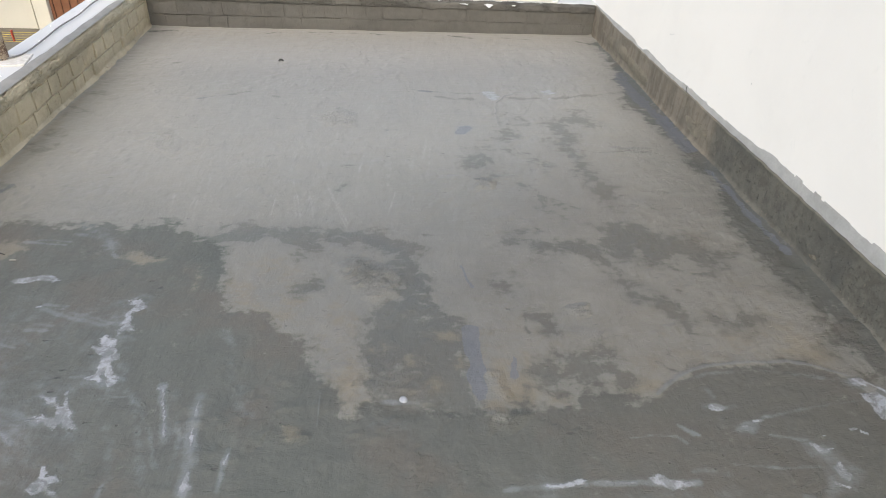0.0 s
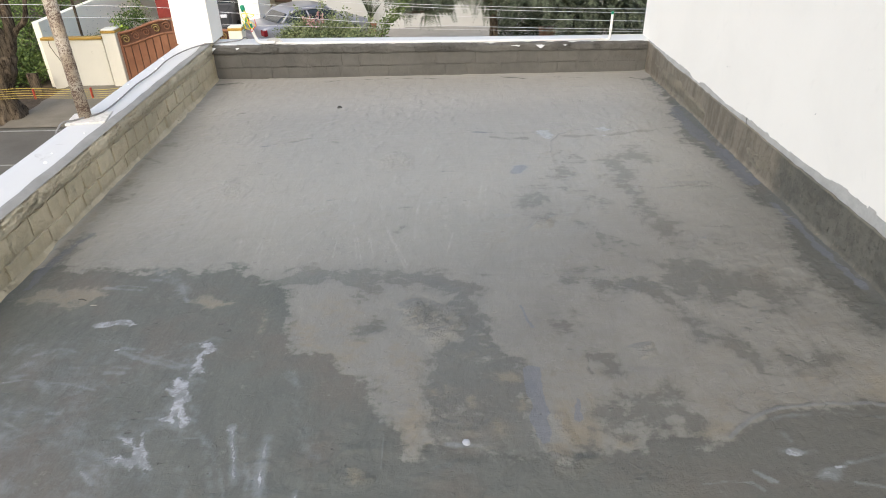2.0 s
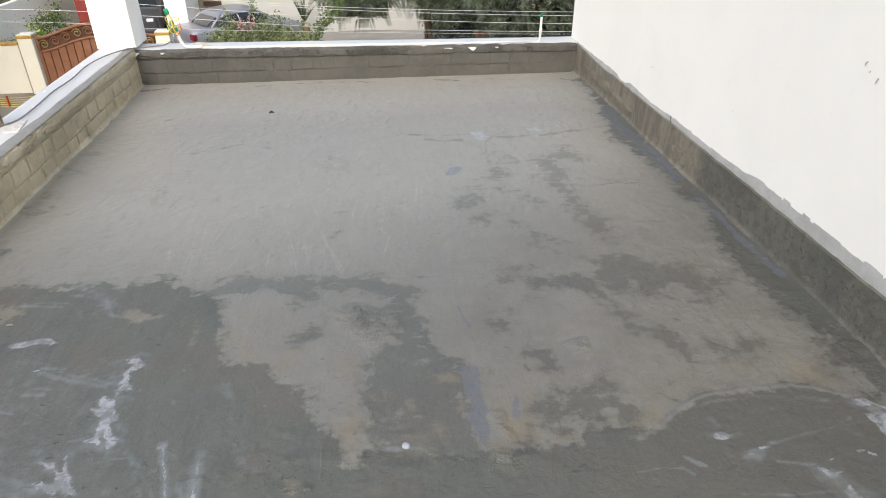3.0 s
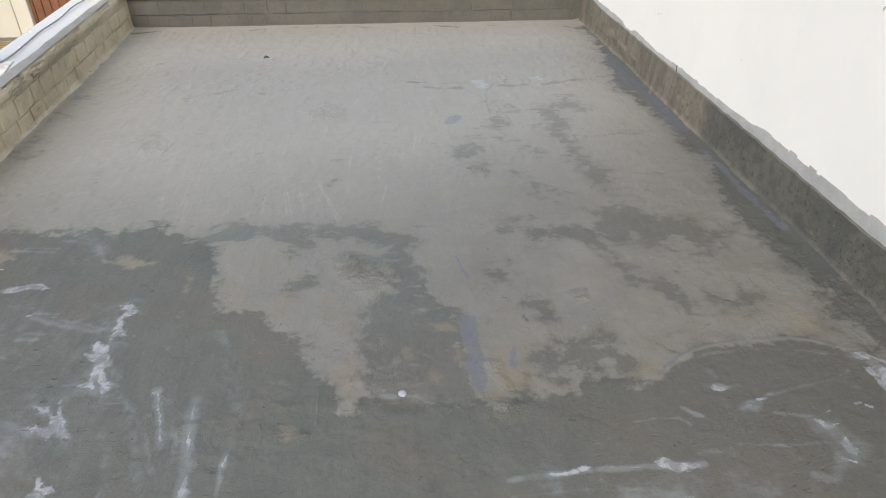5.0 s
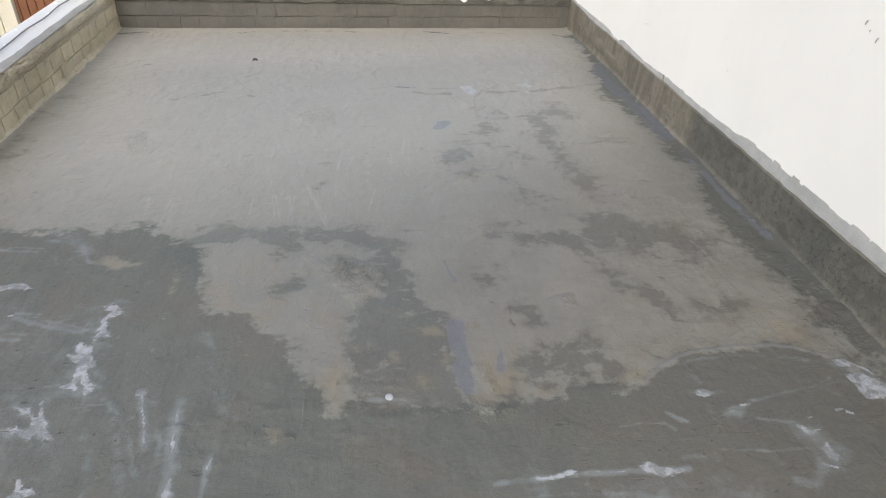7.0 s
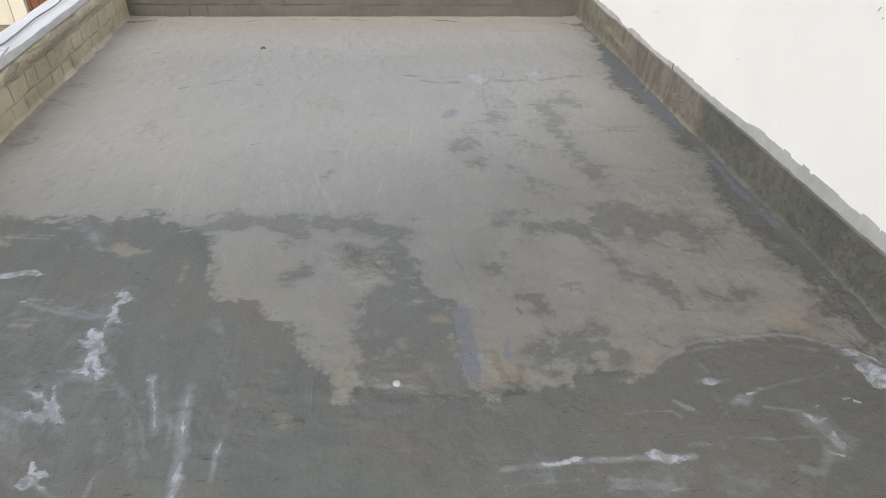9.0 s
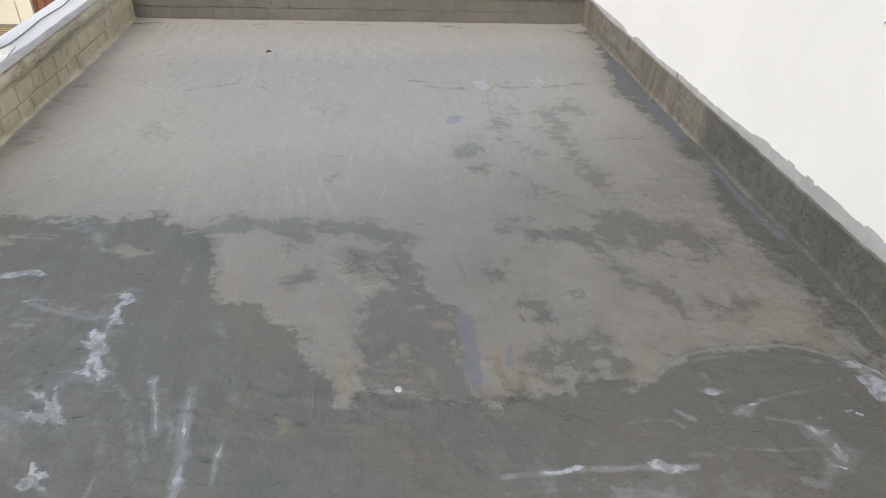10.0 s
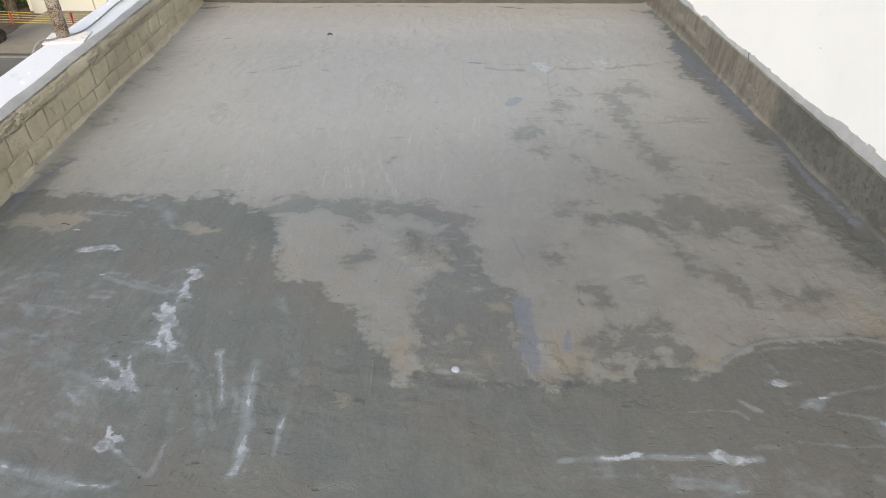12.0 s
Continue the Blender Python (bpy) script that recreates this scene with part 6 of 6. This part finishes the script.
for x0, x1, z0, z1 in ((-2.40, -0.24, -2.22, -0.9), (0.95, 2.6, -2.90, -1.3)):
    win = part("window", box(x0 - hx, x1 - hx, 0.12, 0.14, z0 - GROUND, z1 - GROUND), GLASS, house, "barred window with a brown frame")
    hbox("sill", x0 - 0.04, x1 + 0.04, 23.95, 24.1, z0 - 0.05, z0 + 0.02, WOOD, "brown sill", 0.004, win)
    hbox("frame", x0, x0 + 0.06, 24.02, 24.1, z0 + 0.021, z1, WOOD, "", 0.0, win)
    hbox("frame", x1 - 0.06, x1, 24.02, 24.1, z0 + 0.021, z1, WOOD, "", 0.0, win)
    for k in range(int((x1 - x0) / 0.11) - 1):
        part("bar", rod([(x0 + 0.11 * (k + 1) - hx, 0.03, z0 + 0.02 - GROUND), (x0 + 0.11 * (k + 1) - hx, 0.03, z1 - GROUND)], 0.010, 6), PLASTER, win)
pipe = part("standing_pipe", rod([(-7.72, 18.35, GROUND), (-7.72, 18.35, -1.0), (-7.72, 18.35, 0.4)], 0.035, 8), BARK, smooth=True)
tagged(pipe, "dark iron pipe standing behind the compound wall", "pipe")


# ---- vehicles ----
def body_shell(sections, bm=None):
    """A closed shell lofted over rings (x, half width, points of half width factor and height)."""
    bm = bm or bmesh.new()
    rings = []
    for x, w, pts in sections:
        ring = [bm.verts.new((x, w * f, z)) for f, z in pts] + [bm.verts.new((x, -w * f, z)) for f, z in reversed(pts)]
        rings.append(ring)
    for a, b in zip(rings, rings[1:]):
        for i in range(len(a)):
            j = (i + 1) % len(a)
            bm.faces.new((a[i], a[j], b[j], b[i]))
    bm.faces.new(list(reversed(rings[0])))
    bm.faces.new(rings[-1])
    return bm


def wheel(parent, x, y, radius=0.30):
    tyre = part("wheel", rod([(x, y - 0.10, radius), (x, y - 0.085, radius), (x, y + 0.085, radius), (x, y + 0.10, radius)], [radius * 0.86, radius, radius, radius * 0.86], 20), TYRE, parent, "black tyre", True)
    part("rim", rod([(x, y - 0.106, radius), (x, y + 0.106, radius)], radius * 0.58, 14), CHROME, tyre, "silver rim")


def sedan(name, label, at, turn, paint):
    """A three-box saloon, its tail at x = 0 and its nose at x = 4.3."""
    car = thing(name, label, "car", "parked cars", at, turn)
    car.scale = (0.94, 0.94, 0.90)

    def ring(x, w, belt, low=0.22):
        return x, w, [(0.80, low), (0.98, low + 0.16), (1.0, 0.58), (0.97, belt - 0.06), (0.88, belt)]

    body = body_shell([ring(0.0, 0.70, 0.84, 0.34), ring(0.06, 0.80, 0.93, 0.26), ring(0.25, 0.83, 0.97), ring(0.85, 0.85, 0.97), ring(1.6, 0.86, 0.94), ring(2.9, 0.86, 0.92), ring(3.3, 0.84, 0.88), ring(4.05, 0.80, 0.74), ring(4.24, 0.72, 0.62, 0.26), ring(4.30, 0.62, 0.52, 0.32)])
    bmesh.ops.bevel(body, geom=[e for e in body.edges], offset=0.02, segments=1, affect="EDGES")
    part("body", body, paint, car, smooth=True)

    def cabin(x, w, z, low=0.92):
        return x, w, [(1.0, low), (0.93, low + (z - low) * 0.55), (0.80, z - 0.03), (0.66, z)]

    glass = body_shell([cabin(0.62, 0.70, 0.95), cabin(1.08, 0.76, 1.30), cabin(1.35, 0.78, 1.385), cabin(2.2, 0.79, 1.40), cabin(2.55, 0.78, 1.34), cabin(3.15, 0.70, 0.93)])
    part("window_glass", glass, GLASS, car, "dark tinted glass")
    roof = body_shell([(x, w, [(0.86, z - 0.10), (0.82, z - 0.03), (0.67, z + 0.012), (0.3, z + 0.022)]) for x, w, z in ((1.02, 0.77, 1.28), (1.35, 0.79, 1.39), (1.8, 0.80, 1.41), (2.2, 0.80, 1.405), (2.6, 0.79, 1.335))])
    part("roof", roof, paint, car, smooth=True)
    for s in (-1, 1):
        for a, b in (((0.72, 0.69), (1.16, 0.61)), ((1.78, 0.765), (1.72, 0.63)), ((3.02, 0.69), (2.50, 0.62))):
            part("pillar", rod([(a[0], s * a[1], 0.92), ((a[0] + b[0]) / 2, s * (a[1] + b[1] + 0.05) / 2, 1.15), (b[0], s * b[1], 1.34)], [0.045, 0.035, 0.03], 6), paint, car, smooth=True)
        part("tail_lamp", box(-0.01, 0.14, s * 0.70 - 0.13, s * 0.70 + 0.11, 0.66, 0.86, 0.02), LAMP_RED, car, "red tail lamp")
        part("head_lamp", box(4.08, 4.22, s * 0.60 - 0.12, s * 0.60 + 0.12, 0.52, 0.66, 0.02), LAMP_CLEAR, car, "clear head lamp")
        part("wing_mirror", box(2.75, 2.85, s * 0.92 - 0.08, s * 0.92 + 0.08, 0.93, 1.04, 0.02), paint, car)
        for x in (0.80, 3.42):
            wheel(car, x, s * 0.76)
    part("bumper", box(-0.06, 0.10, -0.76, 0.76, 0.36, 0.56, 0.03), paint, car)
    return car


sedan("silver_sedan", "silver saloon car parked in the forecourt", (-3.82, 21.30, GROUND + 0.07), 38, SILVER)
sedan("white_sedan", "cream-white saloon car parked beyond the tree", (-13.9, 17.3, GROUND + 0.02), 2, WHITE_CAR)

van = thing("grey_van", "dark grey van parked under the porch", "van", "parked cars", (-5.75, 22.75, GROUND + 0.05))
shell = body_shell([(y, w, [(0.9, 0.28), (1.0, 0.5), (1.0, 0.95), (0.95, h - 0.08), (0.8, h)]) for y, w, h in ((0.0, 0.78, 0.92), (0.12, 0.84, 1.02), (0.75, 0.86, 1.10), (1.35, 0.84, 1.75), (3.6, 0.84, 1.80), (3.7, 0.8, 1.6))])
bmesh.ops.rotate(shell, verts=shell.verts, cent=(0, 0, 0), matrix=Matrix.Rotation(radians(90), 3, "Z"))
part("body", shell, DARK_CAR, van, smooth=False)
for s in (-1, 1):
    part("head_lamp", box(s * 0.62 - 0.11, s * 0.62 + 0.11, -0.03, 0.08, 0.82, 0.93, 0.03, 2), LAMP_CLEAR, van, "clear head lamp")
    for y in (0.75, 3.0):
        tyre = part("wheel", rod([(s * 0.76 - 0.1, y, 0.3), (s * 0.76 + 0.1, y, 0.3)], 0.30, 18), TYRE, van, "black tyre")
part("windscreen", box(-0.68, 0.68, 0.80, 0.84, 1.12, 1.62, 0.01), GLASS, van, "dark windscreen")
part("bumper", box(-0.80, 0.80, -0.10, 0.06, 0.36, 0.60, 0.04), DARK_CAR, van)


# ---- planting ----
def leaf_mesh(name, centres, normals_seed, length, width, material, droop=0.0):
    """Many small folded leaves, each four-cornered, about the given centres."""
    g = np.random.RandomState(normals_seed)
    c = np.asarray(centres, float)
    n = len(c)
    a = g.normal(size=(n, 3))
    a[:, 2] -= droop
    a /= np.linalg.norm(a, axis=1)[:, None]
    b = np.cross(a, g.normal(size=(n, 3)))
    b /= np.linalg.norm(b, axis=1)[:, None] + 1e-9
    nrm = np.cross(a, b)
    le, wi = (length * g.uniform(0.6, 1.3, n))[:, None], (width * g.uniform(0.6, 1.3, n))[:, None]
    v = np.stack([c, c + a * le * 0.45 + b * wi * 0.5 + nrm * wi * 0.15, c + a * le, c + a * le * 0.45 - b * wi * 0.5 + nrm * wi * 0.15], 1).reshape(-1, 3)
    f = np.arange(4 * n).reshape(n, 4)
    me = bpy.data.meshes.new(name)
    me.from_pydata(v.tolist(), [], f.tolist())
    me.materials.append(material)
    return me


def clumps(seed, n, centre, size, per, spread):
    """Points gathered into n clumps within an ellipsoid."""
    g = np.random.RandomState(seed)
    d = g.normal(size=(n, 3))
    d /= np.linalg.norm(d, axis=1)[:, None]
    heads = np.asarray(centre) + d * np.asarray(size) * (g.uniform(0.25, 1, (n, 1)) ** 0.5)
    return (heads[:, None, :] + g.normal(size=(n, per, 3)) * spread * g.uniform(0.5, 1.2, (n, 1, 1))).reshape(-1, 3), heads


def fronds(name, seed, roots, length, leaflet, material, droop=0.9):
    """Feathered leaves: a drooping stalk with pairs of narrow leaflets."""
    g = np.random.RandomState(seed)
    verts, faces, pairs = [], [], 13
    for p in roots:
        h = g.uniform(0, 2 * math.pi)
        d = np.array([math.cos(h), math.sin(h), g.uniform(-0.4, 0.5)])
        ln = length * g.uniform(0.6, 1.2)
        s = np.array([-math.sin(h), math.cos(h), 0.0])
        for k in range(pairs):
            u = (k + 1) / pairs
            q = p + d * ln * u + np.array([0, 0, -droop * ln * u * u])
            along = d + np.array([0, 0, -2 * droop * u])
            along /= np.linalg.norm(along)
            for sd in (-1, 1):
                w = leaflet * (1 - 0.6 * abs(u - 0.45)) * g.uniform(0.8, 1.2)
                tip = q + sd * s * w + along * w * 0.5 + np.array([0, 0, -0.15 * w])
                side = along * w * 0.13
                i = len(verts)
                verts += [q - side, q + (tip - q) * 0.5 - side * 1.2, tip, q + (tip - q) * 0.5 + side * 1.2]
                faces.append((i, i + 1, i + 2, i + 3))
    me = bpy.data.meshes.new(name)
    me.from_pydata([tuple(map(float, v)) for v in verts], [], faces)
    me.materials.append(material)
    return me


def bent(points, radii, seed, sides=12, knob=0.12):
    """A limb with an uneven, ridged skin."""
    pts = curve_points(points, 7)
    n = len(pts)
    rr = [np.interp(i / (n - 1), np.linspace(0, 1, len(radii)), radii) for i in range(n)]
    bm = rod(pts, [float(q) for q in rr], sides)
    for v in bm.verts:
        k = noise.noise(Vector((v.co.x * 5 + seed, v.co.y * 5, v.co.z * 2.0))) + 0.6 * noise.noise(Vector((v.co.x * 14, v.co.y * 14 + seed, v.co.z * 3.0)))
        near = min(pts, key=lambda p: (p - v.co).length)
        v.co += (v.co - near) * k * knob * 2.2
    return bm


# old tree beside the street: fluted double trunk, bright crown
tree = thing("street_tree", "old gnarled tree with a fluted forked trunk", "tree", at=(-8.42, 15.3, GROUND - 0.05))
trunk = bent([(0, 0, 0), (0.02, 0, 0.5), (0.10, 0, 0.95), (0.32, 0.05, 1.35), (0.45, 0.05, 1.6)], [0.38, 0.26, 0.24, 0.22, 0.18], 1, 24, 0.2)
part("trunk", trunk, BARK, tree, smooth=True)
for pts, rad in (([(0.08, -0.02, 0.35), (-0.08, -0.03, 0.9), (-0.28, 0, 1.4), (-0.20, 0, 1.85), (-0.45, 0, 2.15), (-0.9, 0.1, 2.5)], [0.17, 0.17, 0.18, 0.15, 0.12, 0.09]),
                 ([(0.42, 0.05, 1.5), (0.45, 0.05, 1.9), (0.25, 0, 2.35), (0.0, 0, 2.75), (-0.2, 0, 3.6)], [0.17, 0.16, 0.14, 0.12, 0.09]),
                 ([(0.40, 0.05, 1.5), (0.62, 0.05, 1.9), (0.68, 0.1, 2.4), (0.62, 0.2, 3.2), (0.6, 0.2, 3.8)], [0.14, 0.13, 0.13, 0.12, 0.1]),
                 ([(0.60, 0.05, 1.85), (0.85, 0.05, 2.15), (1.15, 0, 2.4), (1.3, 0, 2.9), (1.5, 0, 3.4)], [0.08, 0.07, 0.055, 0.04, 0.03]),
                 ([(0.40, 0.0, 1.9), (0.1, -0.1, 1.75), (-0.1, -0.1, 1.9)], [0.06, 0.05, 0.04])):
    part("limb", bent(pts, rad, len(pts) * 3 + rad[0], 12), BARK, tree, smooth=True)
bright, heads = clumps(7, 90, (-0.25, -0.7, 2.55), (0.75, 0.45, 0.45), 80, 0.12)
part_crown = place(new("crown", leaf_mesh("crown", bright, 8, 0.10, 0.05, LEAF_BRIGHT, 0.3)), tree)
tagged(part_crown, "bright green crown of small leaves")
more, heads = clumps(9, 40, (0.9, 0.6, 3.3), (1.2, 0.8, 0.5), 40, 0.16)
place(new("crown", leaf_mesh("crown", more, 10, 0.09, 0.04, LEAF_MID, 0.3)), tree)


def shrub(name, label, seed, at, size, n, per, spread, length, width, material, stems=6):
    ob = thing(name, label, "shrub", at=at)
    pts, heads = clumps(seed, n, (0, 0, size[2]), size, per, spread)
    pts = pts[pts[:, 2] > 0.02]
    rr = random.Random(seed)
    for k in range(stems):
        h = heads[rr.randrange(len(heads))]
        part("stem", rod(curve_points([(0.1 * rr.uniform(-1, 1), 0.1 * rr.uniform(-1, 1), 0), (h[0] * 0.5, h[1] * 0.5, max(h[2] * 0.55, 0.05)), (h[0], h[1], max(h[2], 0.1))], 4), [0.02 - 0.0018 * i for i in range(9)], 6), BARK, ob, smooth=True)
    place(new("foliage", leaf_mesh("foliage", pts, seed + 1, length, width, material)), ob)
    return ob


for k, (x, y, z, sx, sz) in enumerate(((-11.5, 19.5, -3.4, 1.6, 0.7), (-9.7, 18.6, -3.5, 0.8, 0.45), (-10.2, 21.0, -3.1, 1.6, 1.1), (-13.0, 22.0, -2.8, 2.0, 1.2), (-11.6, 24.5, -2.8, 2.2, 1.5))):
    shrub("bank_shrub", "tangled green undergrowth on the earth bank", 200 + 7 * k, (x, y, z), (sx, 0.8, sz), 60, 55, 0.2, 0.12, 0.05, LEAF_MID, 4)
shrub("garden_shrub", "leafy green shrub by the cream wall", 31, (-7.15, 19.0, GROUND + 0.02), (0.28, 0.3, 0.72), 26, 60, 0.11, 0.10, 0.06, LEAF_BRIGHT)
shrub("garden_shrub", "pale-leaved shrub by the cream wall", 33, (-7.65, 19.2, GROUND + 0.02), (0.4, 0.3, 0.60), 26, 40, 0.12, 0.07, 0.04, LEAF_BUSH)
shrub("garden_shrub", "dark open shrub by the cream wall", 35, (-7.2, 20.6, GROUND + 0.05), (0.6, 0.4, 0.85), 40, 45, 0.14, 0.08, 0.045, LEAF_MID)

# hedge with flowers before the parked car
hedge = thing("flowering_hedge", "loose green hedge with pink flowers", "hedge", at=(-1.0, 18.55, GROUND))
pts, heads = clumps(41, 260, (0, 0, 0.95), (1.5, 0.35, 0.62), 60, 0.12)
place(new("foliage", leaf_mesh("foliage", pts[pts[:, 2] > 0.02], 42, 0.085, 0.04, LEAF_BUSH)), hedge)
sprays = random.Random(3)
for x, top, lean in ((-0.2, 2.25, 0.12), (0.05, 1.75, 0.1), (0.55, 1.75, 0.02), (-0.55, 1.85, -0.25), (1.15, 1.62, 0.05)):
    line_pts = curve_points([(x, 0, 0.6), (x + lean * 0.4, 0, top * 0.75), (x + lean, 0, top)], 6)
    part("stem", rod(line_pts, [0.016 - 0.0009 * i for i in range(len(line_pts))], 6), BARK, hedge, smooth=True)
    g = np.random.RandomState(int(50 + 20 * x))
    cl = np.repeat(np.array([tuple(p) for p in line_pts[5:]]), 14, 0)
    tagged(place(new("spray", leaf_mesh("spray", cl + g.normal(size=cl.shape) * 0.06, 44, 0.09, 0.045, LEAF_BUSH)), hedge), kind="stuff")
fl, heads = clumps(45, 22, (-0.28, -0.3, 1.62), (0.32, 0.12, 0.16), 6, 0.035)
tagged(place(new("flowers", leaf_mesh("flowers", fl, 46, 0.06, 0.05, PETAL)), hedge), "pale pink flowers", kind="stuff")
vine = thing("climbing_shrub", "leggy green climber leaning over the wall", "shrub", at=(0.40, 18.3, GROUND))
vp = curve_points([(0, 0, 0), (0.05, 0, 0.8), (0.15, 0, 1.35), (0.38, 0, 1.62), (0.62, 0, 1.86), (0.85, 0, 2.15)], 6)
part("stem", rod(vp, [0.02 - 0.0005 * i for i in range(len(vp))], 6), BARK, vine, smooth=True)
g = np.random.RandomState(47)
cl = np.repeat(np.array([tuple(p) for p in vp[8:]]), 26, 0)
place(new("foliage", leaf_mesh("foliage", cl + g.normal(size=cl.shape) * 0.085, 48, 0.09, 0.045, LEAF_MID)), vine)
spiky = thing("spiky_plant", "dark spiky potted plant by the pilaster", "plant", at=(-0.30, 23.9, GROUND))
part("pot", rod([(0, 0, 0), (0, 0, 0.32), (0, 0, 0.36)], [0.13, 0.19, 0.2], 14), TERRACOTTA, spiky, "terracotta pot", True)
bm = bmesh.new()
for k in range(46):
    a, e = k * 2.4, radians(25 + (k * 37) % 60)
    d = Vector((math.cos(a) * math.cos(e), math.sin(a) * math.cos(e), math.sin(e)))
    rod([(0, 0, 0.5), d * 0.28 + Vector((0, 0, 0.75)), d * 0.52 + Vector((0, 0, 0.9))], [0.014, 0.016, 0.002], 4, bm)
part("foliage", bm, LEAF_DARK, spiky, "dark pointed leaves")

# big feather-leaved tree before the house
big = thing("feathery_tree", "large dark tree with drooping feathery leaves", "tree", at=(3.72, 20.0, GROUND))
part("trunk", bent([(0, 0, 0), (0.02, 0, 1.0), (-0.03, 0, 2.0), (0.1, 0, 3.2)], [0.15, 0.12, 0.12, 0.14], 4, 12, 0.06), BARK, big, smooth=True)
for k, p in enumerate(((-2.2, 0.3, 2.6), (-1.1, -0.5, 2.2), (1.5, 0.2, 2.3), (3.2, 0.4, 2.4), (0.6, -0.8, 2.2), (4.2, -0.3, 2.2))):
    part("limb", bent([(0.0, 0, 1.5 + 0.12 * k), (p[0] * 0.4, p[1] * 0.4, 2.3 + 0.05 * k), p], [0.08, 0.06, 0.03], k, 8, 0.08), BARK, big, smooth=True)
for k, (c, s, n) in enumerate((((-1.9, -0.3, 2.25), (1.35, 1.0, 0.62), 420), ((0.6, -0.4, 2.3), (1.5, 1.0, 0.75), 420), ((2.6, 0.0, 1.9), (1.6, 1.1, 1.1), 620), ((4.4, 0.3, 1.7), (1.6, 1.1, 1.2), 560))):
    pts, heads = clumps(60 + k, n, c, s, 1, 0.1)
    place(new("crown", fronds("crown", 70 + k, pts, 0.42, 0.13, LEAF_DARK)), big)
pale, heads = clumps(80, 26, (3.0, -1.1, 2.05), (0.75, 0.1, 0.28), 16, 0.07)
tagged(place(new("dry_sprigs", leaf_mesh("dry_sprigs", pale, 81, 0.07, 0.02, PALE_LEAF)), big), "pale dry sprigs", kind="stuff")
for k, (x, y, sx, sz) in enumerate(((4.7, 22.3, 0.8, 0.75), (6.4, 21.6, 1.3, 0.9), (8.6, 21.5, 1.4, 1.0), (7.3, 24.0, 1.8, 1.3))):
    shrub("garden_shrub", "dense dark shrub under the feathery tree", 300 + 9 * k, (x, y, GROUND), (sx, 0.7, sz), 70, 60, 0.17, 0.11, 0.05, LEAF_DARK, 4)
pot = part("plant_pot", rod([(5.45, 20.6, GROUND), (5.45, 20.6, GROUND + 0.5), (5.45, 20.6, GROUND + 0.72), (5.45, 20.6, GROUND + 0.80)], [0.16, 0.25, 0.24, 0.28], 16), TERRACOTTA, smooth=True)
tagged(pot, "terracotta pot standing under the tree", "pot")

# rope barrier along the verge
barrier = thing("rope_barrier", "yellow ropes with red spacers strung along the verge", "barrier", at=(-8.0, 14.85, GROUND))
for k in range(5):
    z = 0.64 + 0.045 * k
    pts = [(-6 + 0.8 * i, 0.01 * k, z + 0.07 * abs(((i * 0.8) % 3.2) / 3.2 - 0.5) * (1 + 0.25 * k) - 0.02) for i in range(14)]
    part("rope", rod(curve_points(pts, 3), 0.0065, 6), YELLOW_ROPE, barrier, smooth=True)
for x in (-4.4, -3.0, -0.66, 0.62, 1.95, 3.3):
    part("spacer", box(x - 0.011, x + 0.011, -0.02, 0.05, 0.62, 0.86, 0.004), RED_TAG, barrier, "red plastic spacer")
for x in (-6.0, 4.4):
    part("stake", rod([(x, 0.02, 0), (x, 0.02, 1.0)], 0.03, 8), RUST, barrier, "rusty stake")
plank = part("timber_offcut", box(-9.0, -8.72, 17.35, 17.45, GROUND - 0.02, -2.95, 0.01), BARK)
tagged(plank, "weathered timber offcut leaning by the wall", "timber")
